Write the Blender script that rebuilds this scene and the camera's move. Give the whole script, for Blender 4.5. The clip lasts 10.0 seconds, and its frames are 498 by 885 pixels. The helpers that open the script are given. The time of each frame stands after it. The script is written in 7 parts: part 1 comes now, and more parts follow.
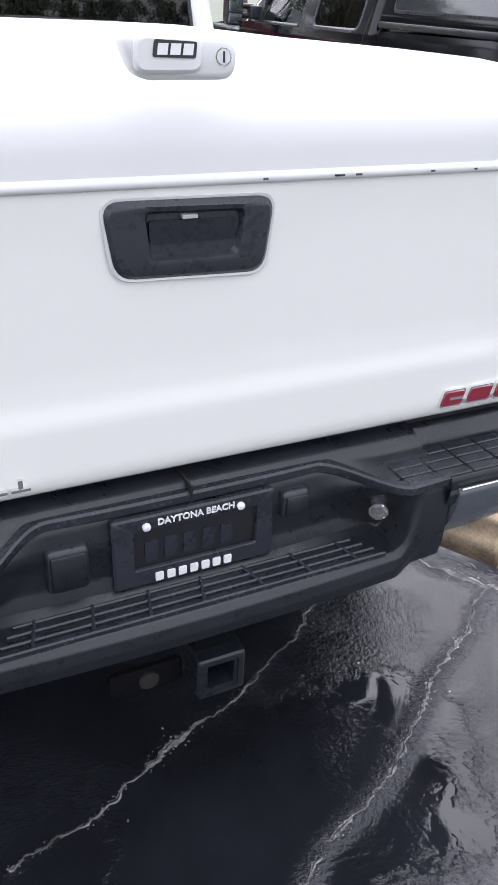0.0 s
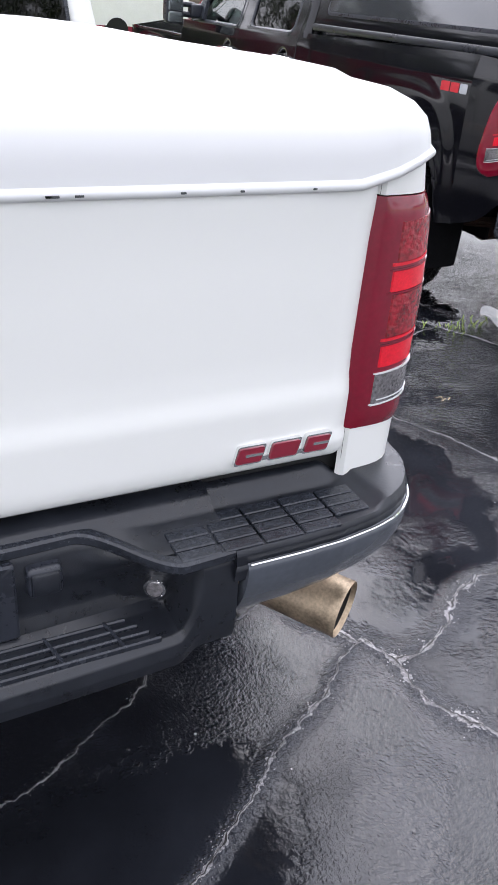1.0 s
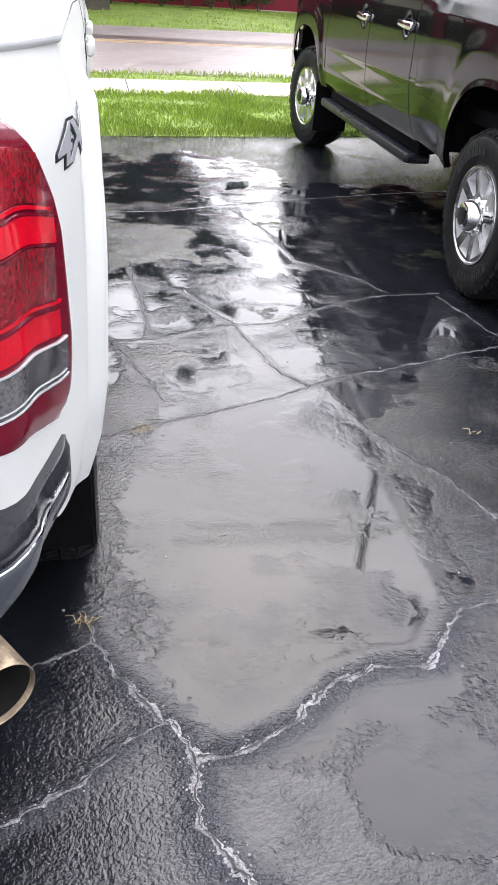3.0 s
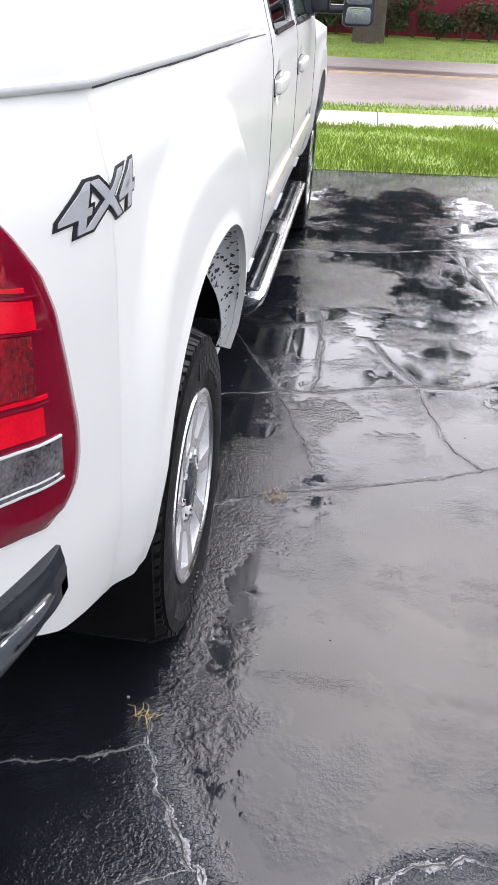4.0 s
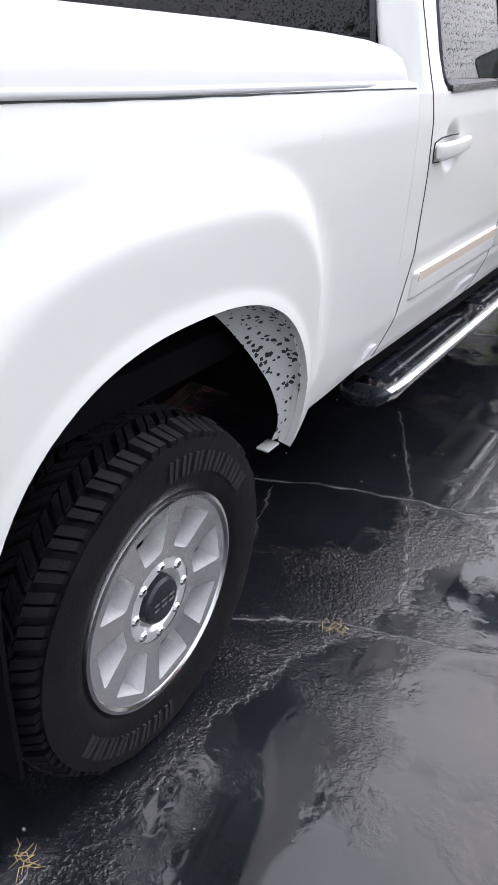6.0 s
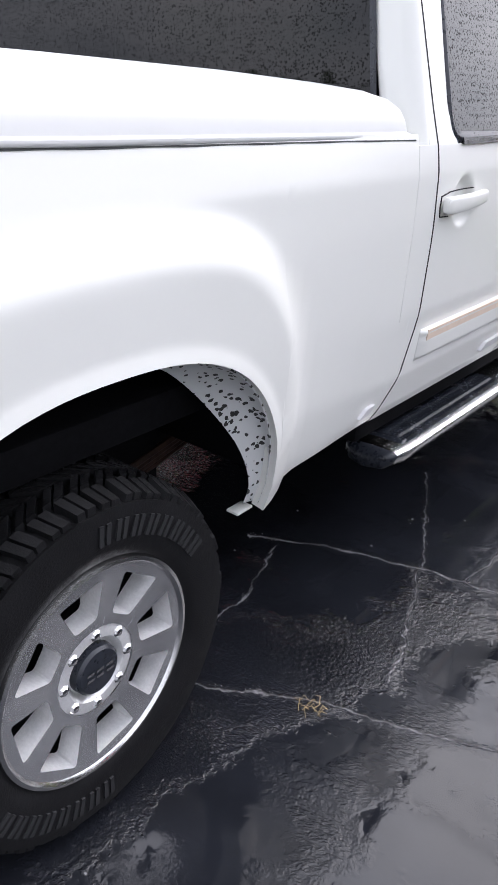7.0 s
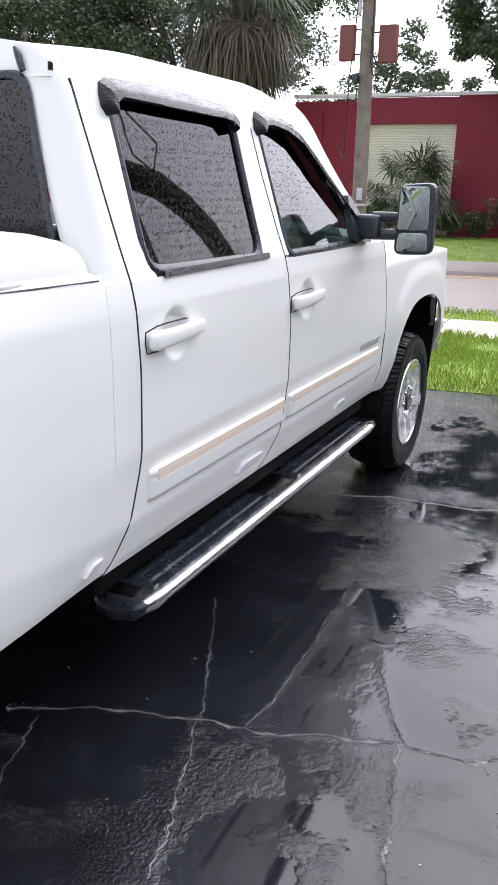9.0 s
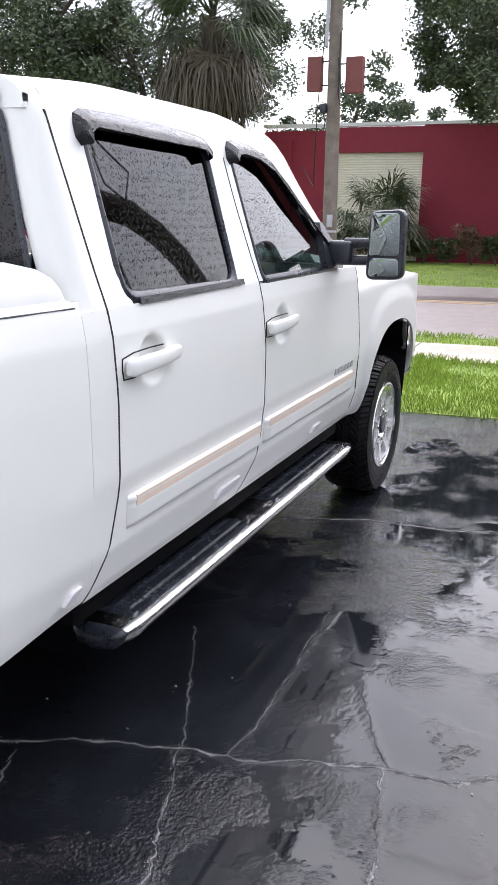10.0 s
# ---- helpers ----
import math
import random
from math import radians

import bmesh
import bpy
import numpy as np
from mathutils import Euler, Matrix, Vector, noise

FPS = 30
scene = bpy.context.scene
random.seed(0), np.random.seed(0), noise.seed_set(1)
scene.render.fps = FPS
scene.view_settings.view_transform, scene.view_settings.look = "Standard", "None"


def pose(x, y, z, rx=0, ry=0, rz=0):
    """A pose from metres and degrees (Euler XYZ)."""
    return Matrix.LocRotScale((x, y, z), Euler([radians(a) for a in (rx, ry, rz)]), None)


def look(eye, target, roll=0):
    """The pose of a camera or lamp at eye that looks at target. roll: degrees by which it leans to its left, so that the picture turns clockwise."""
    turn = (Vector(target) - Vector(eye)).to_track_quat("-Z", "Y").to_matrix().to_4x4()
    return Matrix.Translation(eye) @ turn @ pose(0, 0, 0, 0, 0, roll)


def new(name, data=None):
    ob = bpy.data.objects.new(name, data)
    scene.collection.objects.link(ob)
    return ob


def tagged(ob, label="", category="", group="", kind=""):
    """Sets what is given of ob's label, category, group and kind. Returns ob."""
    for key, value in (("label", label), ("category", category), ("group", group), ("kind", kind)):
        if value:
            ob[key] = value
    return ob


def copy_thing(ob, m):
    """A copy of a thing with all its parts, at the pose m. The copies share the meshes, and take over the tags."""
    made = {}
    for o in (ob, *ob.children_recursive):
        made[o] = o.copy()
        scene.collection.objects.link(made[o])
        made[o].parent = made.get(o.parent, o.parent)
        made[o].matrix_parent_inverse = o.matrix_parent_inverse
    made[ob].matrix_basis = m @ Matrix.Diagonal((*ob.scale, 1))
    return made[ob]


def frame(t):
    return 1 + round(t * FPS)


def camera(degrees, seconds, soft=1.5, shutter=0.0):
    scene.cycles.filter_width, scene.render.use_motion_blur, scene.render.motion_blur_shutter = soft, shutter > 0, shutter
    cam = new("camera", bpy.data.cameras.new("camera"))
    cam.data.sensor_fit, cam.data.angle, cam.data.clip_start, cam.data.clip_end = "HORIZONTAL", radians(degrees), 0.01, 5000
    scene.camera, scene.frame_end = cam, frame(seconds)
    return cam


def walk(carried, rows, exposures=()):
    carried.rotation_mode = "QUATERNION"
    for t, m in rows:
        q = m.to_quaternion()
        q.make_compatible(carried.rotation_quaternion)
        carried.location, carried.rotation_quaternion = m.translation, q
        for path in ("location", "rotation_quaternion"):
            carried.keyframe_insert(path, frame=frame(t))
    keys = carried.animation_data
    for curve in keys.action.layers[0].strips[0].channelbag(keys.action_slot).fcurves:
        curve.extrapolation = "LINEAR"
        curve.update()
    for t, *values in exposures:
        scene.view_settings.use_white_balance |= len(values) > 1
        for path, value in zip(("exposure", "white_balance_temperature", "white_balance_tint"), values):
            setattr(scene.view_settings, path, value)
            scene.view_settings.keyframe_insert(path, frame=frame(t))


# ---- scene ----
cam = camera(34.6, 10.0)
PATH = [
    (0, (-0.45, -1.123, 1.59), (0.348, 0.425, 0.607), 3.2),
    (0.5, (-0.241, -1.063, 1.603), (0.602, 0.471, 0.634), 4.0),
    (1, (-0.006, -1.058, 1.59), (0.838, 0.47, 0.613), 4.9),
    (1.5, (0.253, -1.109, 1.593), (1.044, 0.432, 0.594), 5.6),
    (2, (0.464, -1.043, 1.568), (1.18, 0.514, 0.537), 6.4),
    (2.2, (0.549, -0.993, 1.571), (1.23, 0.571, 0.528), 6.6),
    (3.3, (1.175, -0.895, 1.485), (1.373, 0.811, 0.46), 3.5),
    (3.5, (1.235, -0.829, 1.484), (1.324, 0.889, 0.464), 3.3),
    (4, (1.323, -0.624, 1.506), (1.126, 1.091, 0.496), 2.8),
    (4.5, (1.455, -0.505, 1.493), (0.953, 1.165, 0.513), 2.7),
    (5, (1.645, -0.401, 1.484), (0.948, 1.21, 0.525), 2.7),
    (5.5, (1.707, -0.207, 1.476), (0.935, 1.374, 0.525), 3.3),
    (7, (1.932, 0.187, 1.485), (0.868, 1.655, 0.638), 3.8),
    (7.5, (1.937, 0.326, 1.527), (0.876, 1.828, 0.741), 2.4),
    (8, (2.009, 0.461, 1.556), (1.02, 2.042, 0.833), 2.0),
    (8.5, (2.081, 0.542, 1.559), (1.164, 2.189, 0.891), 1.4),
    (9, (2.12, 0.576, 1.57), (1.287, 2.286, 0.952), 1.1),
    (9.5, (2.134, 0.588, 1.572), (1.368, 2.343, 0.997), 0.7),
    (10, (2.116, 0.566, 1.569), (1.331, 2.319, 1.013), 0.7),
]
EXPOSURE = [(0.0, 0.52, 6350, 14), (2.0, 0.56, 6350, 14), (3.4, 0.60, 6450, 12), (4.5, 0.33, 6400, 14), (5.5, 0.22, 6350, 14), (7.2, 0.14, 6300, 14), (8.0, 0.22, 6300, 14), (9.0, 0.26, 6300, 14), (10.0, 0.24, 6300, 14)]
walk(cam, [(t, look(eye, target, roll)) for t, eye, target, roll in PATH], EXPOSURE)

# ---- world and light ----
world = bpy.data.worlds.new("overcast_sky")
world.use_nodes = True
scene.world = world
SUN_EL, SUN_AZ = 46.0, 12.0        # height of the veiled sun, degrees to the right of straight ahead
wn, wl = world.node_tree.nodes, world.node_tree.links
wn.clear()
w_out = wn.new("ShaderNodeOutputWorld")
w_bg = wn.new("ShaderNodeBackground")
w_sky = wn.new("ShaderNodeTexSky")
w_sky.sky_type = "NISHITA"
w_sky.sun_disc = False
w_sky.sun_elevation = radians(SUN_EL)
w_sky.sun_rotation = radians(SUN_AZ)
w_sky.air_density, w_sky.dust_density, w_sky.ozone_density = 1.0, 4.0, 1.0
w_geo = wn.new("ShaderNodeTexCoord")
w_map = wn.new("ShaderNodeMapping")
w_map.inputs["Scale"].default_value = (1.0, 1.0, 2.6)
w_noise = wn.new("ShaderNodeTexNoise")
w_noise.inputs["Scale"].default_value = 2.3
w_noise.inputs["Detail"].default_value = 6.0
w_noise.inputs["Roughness"].default_value = 0.55
w_ramp = wn.new("ShaderNodeValToRGB")
w_ramp.color_ramp.elements[0].position, w_ramp.color_ramp.elements[1].position = 0.32, 0.68
w_ramp.color_ramp.elements[0].color = (9.0, 9.7, 11.2, 1)
w_ramp.color_ramp.elements[1].color = (17.6, 17.5, 18.2, 1)
w_mix = wn.new("ShaderNodeMixRGB")
w_mix.inputs[0].default_value = 0.80
wl.new(w_geo.outputs["Generated"], w_map.inputs["Vector"])
wl.new(w_map.outputs["Vector"], w_noise.inputs["Vector"])
wl.new(w_noise.outputs["Fac"], w_ramp.inputs["Fac"])
wl.new(w_sky.outputs["Color"], w_mix.inputs[1])
wl.new(w_ramp.outputs["Color"], w_mix.inputs[2])
# the veil of cloud glows towards the hidden sun
w_dot = wn.new("ShaderNodeVectorMath")
w_dot.operation = "DOT_PRODUCT"
w_dot.inputs[1].default_value = (math.sin(radians(SUN_AZ)) * math.cos(radians(SUN_EL)), math.cos(radians(SUN_AZ)) * math.cos(radians(SUN_EL)), math.sin(radians(SUN_EL)))
w_glow = wn.new("ShaderNodeMapRange")
w_glow.interpolation_type = "SMOOTHSTEP"
w_glow.inputs["From Min"].default_value, w_glow.inputs["From Max"].default_value = 0.58, 1.0
w_glow.inputs["To Min"].default_value, w_glow.inputs["To Max"].default_value = 0.95, 2.80
w_gain = wn.new("ShaderNodeVectorMath")
w_gain.operation = "SCALE"
wl.new(w_geo.outputs["Generated"], w_dot.inputs[0])
wl.new(w_dot.outputs["Value"], w_glow.inputs["Value"])
wl.new(w_mix.outputs["Color"], w_gain.inputs[0])
wl.new(w_glow.outputs[0], w_gain.inputs["Scale"])
wl.new(w_gain.outputs[0], w_bg.inputs["Color"])
wl.new(w_bg.outputs["Background"], w_out.inputs["Surface"])
w_bg.inputs["Strength"].default_value = 0.115

sun = new("sun", bpy.data.lights.new("sun", "SUN"))
sun.data.energy, sun.data.angle, sun.data.color = 0.6, radians(170), (1.0, 0.96, 0.92)
sd = Vector((math.sin(radians(SUN_AZ)) * math.cos(radians(SUN_EL)), math.cos(radians(SUN_AZ)) * math.cos(radians(SUN_EL)), math.sin(radians(SUN_EL))))
sun.matrix_world = look(sd * 60, (0, 0, 0))


# ---- materials ----
def material(name, base, rough=0.5, metal=0.0, vary=0.0, scale=4.0, bump=0.0, bscale=60.0, ior=1.5, coat=0.0, rvary=0.0, transmission=0.0, island=0.0):
    """Principled material with colour and roughness that wander at two scales, and fine relief."""
    m = bpy.data.materials.new(name)
    m.use_nodes = True
    n, l = m.node_tree.nodes, m.node_tree.links
    b = n["Principled BSDF"]
    b.inputs["Roughness"].default_value, b.inputs["Metallic"].default_value, b.inputs["IOR"].default_value = rough, metal, ior
    b.inputs["Coat Weight"].default_value, b.inputs["Transmission Weight"].default_value = coat, transmission
    b.inputs["Coat Roughness"].default_value = 0.04
    b.inputs["Base Color"].default_value = (*base, 1)
    tc = n.new("ShaderNodeTexCoord")
    if vary or rvary:
        a, c = n.new("ShaderNodeTexNoise"), n.new("ShaderNodeTexNoise")
        a.inputs["Scale"].default_value, c.inputs["Scale"].default_value = scale, scale * 9
        a.inputs["Detail"].default_value = c.inputs["Detail"].default_value = 5
        add = n.new("ShaderNodeMath")
        add.operation = "ADD"
        for q in (a, c):
            l.new(tc.outputs["Object"], q.inputs["Vector"])
        l.new(a.outputs["Fac"], add.inputs[0])
        l.new(c.outputs["Fac"], add.inputs[1])
        if vary:
            r = n.new("ShaderNodeMapRange")
            r.inputs["From Min"].default_value, r.inputs["From Max"].default_value = 0.7, 1.3
            r.inputs["To Min"].default_value, r.inputs["To Max"].default_value = 1 - vary, 1 + vary
            l.new(add.outputs[0], r.inputs["Value"])
            v = n.new("ShaderNodeVectorMath")
            v.operation = "SCALE"
            v.inputs[0].default_value = base
            l.new(r.outputs[0], v.inputs["Scale"])
            last = v.outputs[0]
            if island:
                geo = n.new("ShaderNodeNewGeometry")
                r2 = n.new("ShaderNodeMapRange")
                r2.inputs["To Min"].default_value, r2.inputs["To Max"].default_value = 1 - island, 1 + island
                l.new(geo.outputs["Random Per Island"], r2.inputs["Value"])
                v2 = n.new("ShaderNodeVectorMath")
                v2.operation = "SCALE"
                l.new(last, v2.inputs[0])
                l.new(r2.outputs[0], v2.inputs["Scale"])
                last = v2.outputs[0]
            l.new(last, b.inputs["Base Color"])
        if rvary:
            r = n.new("ShaderNodeMapRange")
            r.inputs["From Min"].default_value, r.inputs["From Max"].default_value = 0.7, 1.3
            r.inputs["To Min"].default_value, r.inputs["To Max"].default_value = max(0.01, rough - rvary), rough + rvary
            l.new(add.outputs[0], r.inputs["Value"])
            l.new(r.outputs[0], b.inputs["Roughness"])
    if bump:
        g = n.new("ShaderNodeTexNoise")
        g.inputs["Scale"].default_value, g.inputs["Detail"].default_value = bscale, 4
        l.new(tc.outputs["Object"], g.inputs["Vector"])
        u = n.new("ShaderNodeBump")
        u.inputs["Strength"].default_value, u.inputs["Distance"].default_value = min(1.0, bump), 0.004
        l.new(g.outputs["Fac"], u.inputs["Height"])
        l.new(u.outputs["Normal"], b.inputs["Normal"])
    return m


def droplets(m, scale=150.0, strength=0.6, cover=0.42):
    """Rain drops standing on a surface: small domes of random size."""
    n, l = m.node_tree.nodes, m.node_tree.links
    b = n["Principled BSDF"]
    tc = n.new("ShaderNodeTexCoord")
    heights = []
    for sc, rad in ((scale, cover), (scale * 0.5, cover * 0.62)):
        v = n.new("ShaderNodeTexVoronoi")
        v.inputs["Scale"].default_value, v.inputs["Randomness"].default_value = sc, 1.0
        l.new(tc.outputs["Object"], v.inputs["Vector"])
        sep = n.new("ShaderNodeSeparateColor")
        l.new(v.outputs["Color"], sep.inputs[0])
        size = n.new("ShaderNodeMath")
        size.operation = "MULTIPLY"
        size.inputs[1].default_value = rad
        l.new(sep.outputs[0], size.inputs[0])
        d = n.new("ShaderNodeMath")
        d.operation = "SUBTRACT"
        d.use_clamp = True
        l.new(size.outputs[0], d.inputs[0])
        l.new(v.outputs["Distance"], d.inputs[1])
        heights.append(d)
    mx = n.new("ShaderNodeMath")
    mx.operation = "MAXIMUM"
    l.new(heights[0].outputs[0], mx.inputs[0])
    l.new(heights[1].outputs[0], mx.inputs[1])
    u = n.new("ShaderNodeBump")
    u.inputs["Strength"].default_value, u.inputs["Distance"].default_value = strength, 0.012
    l.new(mx.outputs[0], u.inputs["Height"])
    l.new(u.outputs["Normal"], b.inputs["Normal"])
    return m


white_paint = material("white_paint", (0.79, 0.795, 0.76), 0.40, vary=0.006, scale=1.2, coat=0.20)
# cover's white is darkened against the body's to offset strong light from above
dimmed_lid_paint = material("dimmed_white_gelcoat", (0.66, 0.665, 0.66), 0.45, vary=0.008, scale=1.5, coat=0.08)
black_paint = material("black_paint", (0.004, 0.004, 0.006), 0.10, vary=0.2, scale=3.0, coat=0.30, ior=1.40)
seam_black = material("dark_gap", (0.008, 0.008, 0.008), 0.8)
black_plastic = material("grained_black_plastic", (0.013, 0.015, 0.020), 0.34, vary=0.30, scale=7.0, bump=0.10, bscale=420.0, rvary=0.12)
smooth_plastic = material("satin_black_plastic", (0.022, 0.025, 0.033), 0.30, vary=0.25, scale=9.0, rvary=0.08)
grey_bar = material("charcoal_bumper_paint", (0.075, 0.084, 0.100), 0.25, vary=0.12, scale=8.0, coat=0.4)
chrome = material("chrome", (0.80, 0.80, 0.80), 0.06, 1.0, vary=0.04, scale=20.0)
alloy = material("polished_alloy", (0.68, 0.68, 0.68), 0.20, 1.0, vary=0.10, scale=14.0, rvary=0.06)
rim_silver = material("silver_rim_paint", (0.72, 0.72, 0.72), 0.30, 0.35, vary=0.10, scale=18.0, coat=0.4)
rim_face_metal = material("polished_rim_face", (0.76, 0.76, 0.77), 0.22, 0.90, vary=0.06, scale=14.0, coat=0.3)
pocket_metal = material("cast_rim_pocket", (0.78, 0.78, 0.78), 0.28, 0.35, vary=0.10, scale=18.0)
alloy_dark = material("brushed_alloy", (0.62, 0.62, 0.63), 0.32, 1.0, vary=0.15, scale=14.0)
rubber = material("wet_tyre_rubber", (0.008, 0.008, 0.009), 0.55, vary=0.40, scale=16.0, bump=0.3, bscale=260.0, rvary=0.16, ior=1.32)
rubber_letter = material("rubber_lettering", (0.022, 0.022, 0.024), 0.5, vary=0.2, scale=30.0)
lens_red = material("dark_red_lens", (0.19, 0.003, 0.018), 0.08, vary=0.12, scale=12.0, coat=0.4)
lens_bright = material("bright_red_lens", (0.74, 0.003, 0.020), 0.12, vary=0.16, scale=26.0, coat=0.4)
lens_clear = material("clear_lens", (0.16, 0.15, 0.155), 0.08, 0.3, vary=0.75, scale=20.0, coat=1.0)
lens_fluted = material("fluted_red_lens", (0.25, 0.003, 0.012), 0.16, vary=0.65, scale=13.0, bump=0.9, bscale=110.0, coat=0.5)
wet_plastic = material("wet_black_plastic", (0.020, 0.023, 0.030), 0.22, vary=0.35, scale=12.0, bump=0.15, bscale=300.0, rvary=0.10)
lens_white = material("pale_plastic", (0.66, 0.66, 0.67), 0.3, vary=0.05, coat=0.3)
badge_red = material("badge_red", (0.22, 0.012, 0.030), 0.25, vary=0.1, scale=40.0, coat=0.6)
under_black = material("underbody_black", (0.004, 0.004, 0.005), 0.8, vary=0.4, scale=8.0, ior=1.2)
beige_strip = material("beige_band", (0.80, 0.66, 0.54), 0.5, vary=0.05, scale=6.0)
rust_metal = material("rusted_axle", (0.05, 0.025, 0.018), 0.6, 0.3, vary=0.5, scale=14.0)
exhaust_metal = material("heat_tanned_steel", (0.46, 0.36, 0.25), 0.46, 0.70, vary=0.40, scale=16.0, bump=0.12, bscale=70.0, rvary=0.16)
# soot in the exhaust; also the near-black for shade in the hitch's holes
soot_and_hole_shade = material("soot_and_hole_shade", (0.012, 0.010, 0.009), 0.8, vary=0.3)


def thin_glass(name, tint, dscale, strength=0.5, cover=0.42, gloss=0.055):
    """A thin pane: what is behind it, tinted, under a Fresnel gloss; rain drops bend the gloss and dull the view."""
    m = droplets(material(name, tint, 0.02), dscale, strength, cover)
    n, l = m.node_tree.nodes, m.node_tree.links
    bump = [q for q in n if q.type == "BUMP"][0]
    drop = [q for q in n if q.type == "MATH" and q.operation == "MAXIMUM"][0]
    tr, gl, fr, mx = n.new("ShaderNodeBsdfTransparent"), n.new("ShaderNodeBsdfGlossy"), n.new("ShaderNodeLayerWeight"), n.new("ShaderNodeMixShader")
    gl.inputs["Roughness"].default_value, fr.inputs["Blend"].default_value = 0.015, 0.5
    l.new(bump.outputs["Normal"], gl.inputs["Normal"])
    hit = n.new("ShaderNodeMath")
    hit.operation, hit.use_clamp = "MULTIPLY", True
    hit.inputs[1].default_value = 9.0
    l.new(drop.outputs[0], hit.inputs[0])
    col = n.new("ShaderNodeMixRGB")
    col.inputs[1].default_value, col.inputs[2].default_value = (*tint, 1), (*[0.45 * c for c in tint], 1)
    l.new(hit.outputs[0], col.inputs[0])
    l.new(col.outputs[0], tr.inputs["Color"])
    pw, sc = n.new("ShaderNodeMath"), n.new("ShaderNodeMath")
    pw.operation, sc.operation = "POWER", "MULTIPLY_ADD"
    pw.inputs[1].default_value = 4.0
    sc.inputs[1].default_value, sc.inputs[2].default_value = 0.50, gloss
    l.new(fr.outputs["Facing"], pw.inputs[0])
    l.new(pw.outputs[0], sc.inputs[0])
    # drops scatter the gloss away
    dull, shut = n.new("ShaderNodeMath"), n.new("ShaderNodeMath")
    dull.operation, shut.operation = "MULTIPLY_ADD", "MULTIPLY"
    dull.inputs[1].default_value, dull.inputs[2].default_value = -0.72, 1.0
    l.new(hit.outputs[0], dull.inputs[0])
    l.new(dull.outputs[0], shut.inputs[0])
    l.new(sc.outputs[0], shut.inputs[1])
    l.new(shut.outputs[0], mx.inputs[0])
    l.new(tr.outputs[0], mx.inputs[1])
    l.new(gl.outputs[0], mx.inputs[2])
    l.new(mx.outputs[0], n["Material Output"].inputs["Surface"])
    n.remove(n["Principled BSDF"])
    return m


glass_dark = thin_glass("privacy_glass", (0.006, 0.006, 0.007), 190.0, 0.015, 0.60)
glass_clear = thin_glass("window_glass", (0.15, 0.21, 0.195), 190.0, 0.015, 0.56, 0.13)
black_glass = material("black_shell_glass", (0.035, 0.037, 0.042), 0.05, vary=0.1, scale=2.0, coat=1.0)
mirror_glass = droplets(material("mirror_glass", (0.30, 0.335, 0.33), 0.02, 1.0), 160.0, 0.12, 0.40)
visor_plastic = droplets(material("smoked_visor", (0.020, 0.020, 0.023), 0.22, ior=1.38), 150.0, 0.9, 0.60)
wet_chrome = droplets(material("wet_chrome", (0.80, 0.80, 0.81), 0.16, 1.0), 150.0, 0.45, 0.50)
text_white = material("white_lettering", (0.78, 0.78, 0.78), 0.4, vary=0.06, scale=40.0)
decal_grey = material("grey_decal", (0.40, 0.41, 0.43), 0.35, vary=0.06, scale=40.0)
decal_black = material("black_decal", (0.015, 0.015, 0.018), 0.4)
decal_red = material("red_decal", (0.50, 0.02, 0.03), 0.35)
interior_dark = material("dark_cabin_trim", (0.05, 0.055, 0.055), 0.7, vary=0.2)
interior_grey = material("grey_seat_cloth", (0.12, 0.13, 0.13), 0.8, vary=0.2)


# ---- mesh tools ----
def finish(bm, angle=38.0):
    bmesh.ops.recalc_face_normals(bm, faces=bm.faces)
    soften(bm, angle)
    return bm


def soften(bm, angle=38.0):
    lim = radians(angle)
    for f in bm.faces:
        f.smooth = True
    for e in bm.edges:
        e.smooth = len(e.link_faces) == 2 and e.calc_face_angle(0.0) < lim


PLACE = [Matrix()]        # where the vehicle that is being built stands


def part(name, bm, mat, parent=None, label="", angle=38.0, fix=True):
    bm.transform(PLACE[0])
    if fix:
        finish(bm, angle)
    else:
        soften(bm, angle)
    me = bpy.data.meshes.new(name)
    bm.to_mesh(me)
    bm.free()
    for q in (mat if isinstance(mat, (list, tuple)) else [mat]):
        me.materials.append(q)
    ob = new(name, me)
    if parent is not None:
        ob.parent = parent
        ob.matrix_parent_inverse = anchor(parent).inverted()
    if label:
        ob["label"] = label
    return ob


def anchor(ob):
    return ob.matrix_basis if ob.parent is None else Matrix()


def thing(name, x, y, z, label, category, group="", kind=""):
    ob = new(name)
    ob.empty_display_size = 0.1
    ob.location = (x, y, z)
    return tagged(ob, label, category, group, kind)


def lerp(a, b, t):
    return a + (b - a) * t


def curve1(pts, v):
    """Smooth value at v of a table of (position, value)."""
    if v <= pts[0][0]:
        return pts[0][1]
    for (a, p), (b, q) in zip(pts, pts[1:]):
        if v <= b:
            t = (v - a) / (b - a)
            return p + (q - p) * t
    return pts[-1][1]


def smooth01(t):
    t = min(1.0, max(0.0, t))
    return t * t * (3 - 2 * t)


def grid(bm, fn, nu, nv, closed_u=False):
    """A sheet of quads: fn(u, v) for u and v from 0 to 1."""
    rows = [[bm.verts.new(fn(i / nu, j / nv)) for j in range(nv + 1)] for i in range(nu if closed_u else nu + 1)]
    m = len(rows)
    for i in range(nu):
        for j in range(nv):
            bm.faces.new((rows[i][j], rows[(i + 1) % m][j], rows[(i + 1) % m][j + 1], rows[i][j + 1]))
    return rows


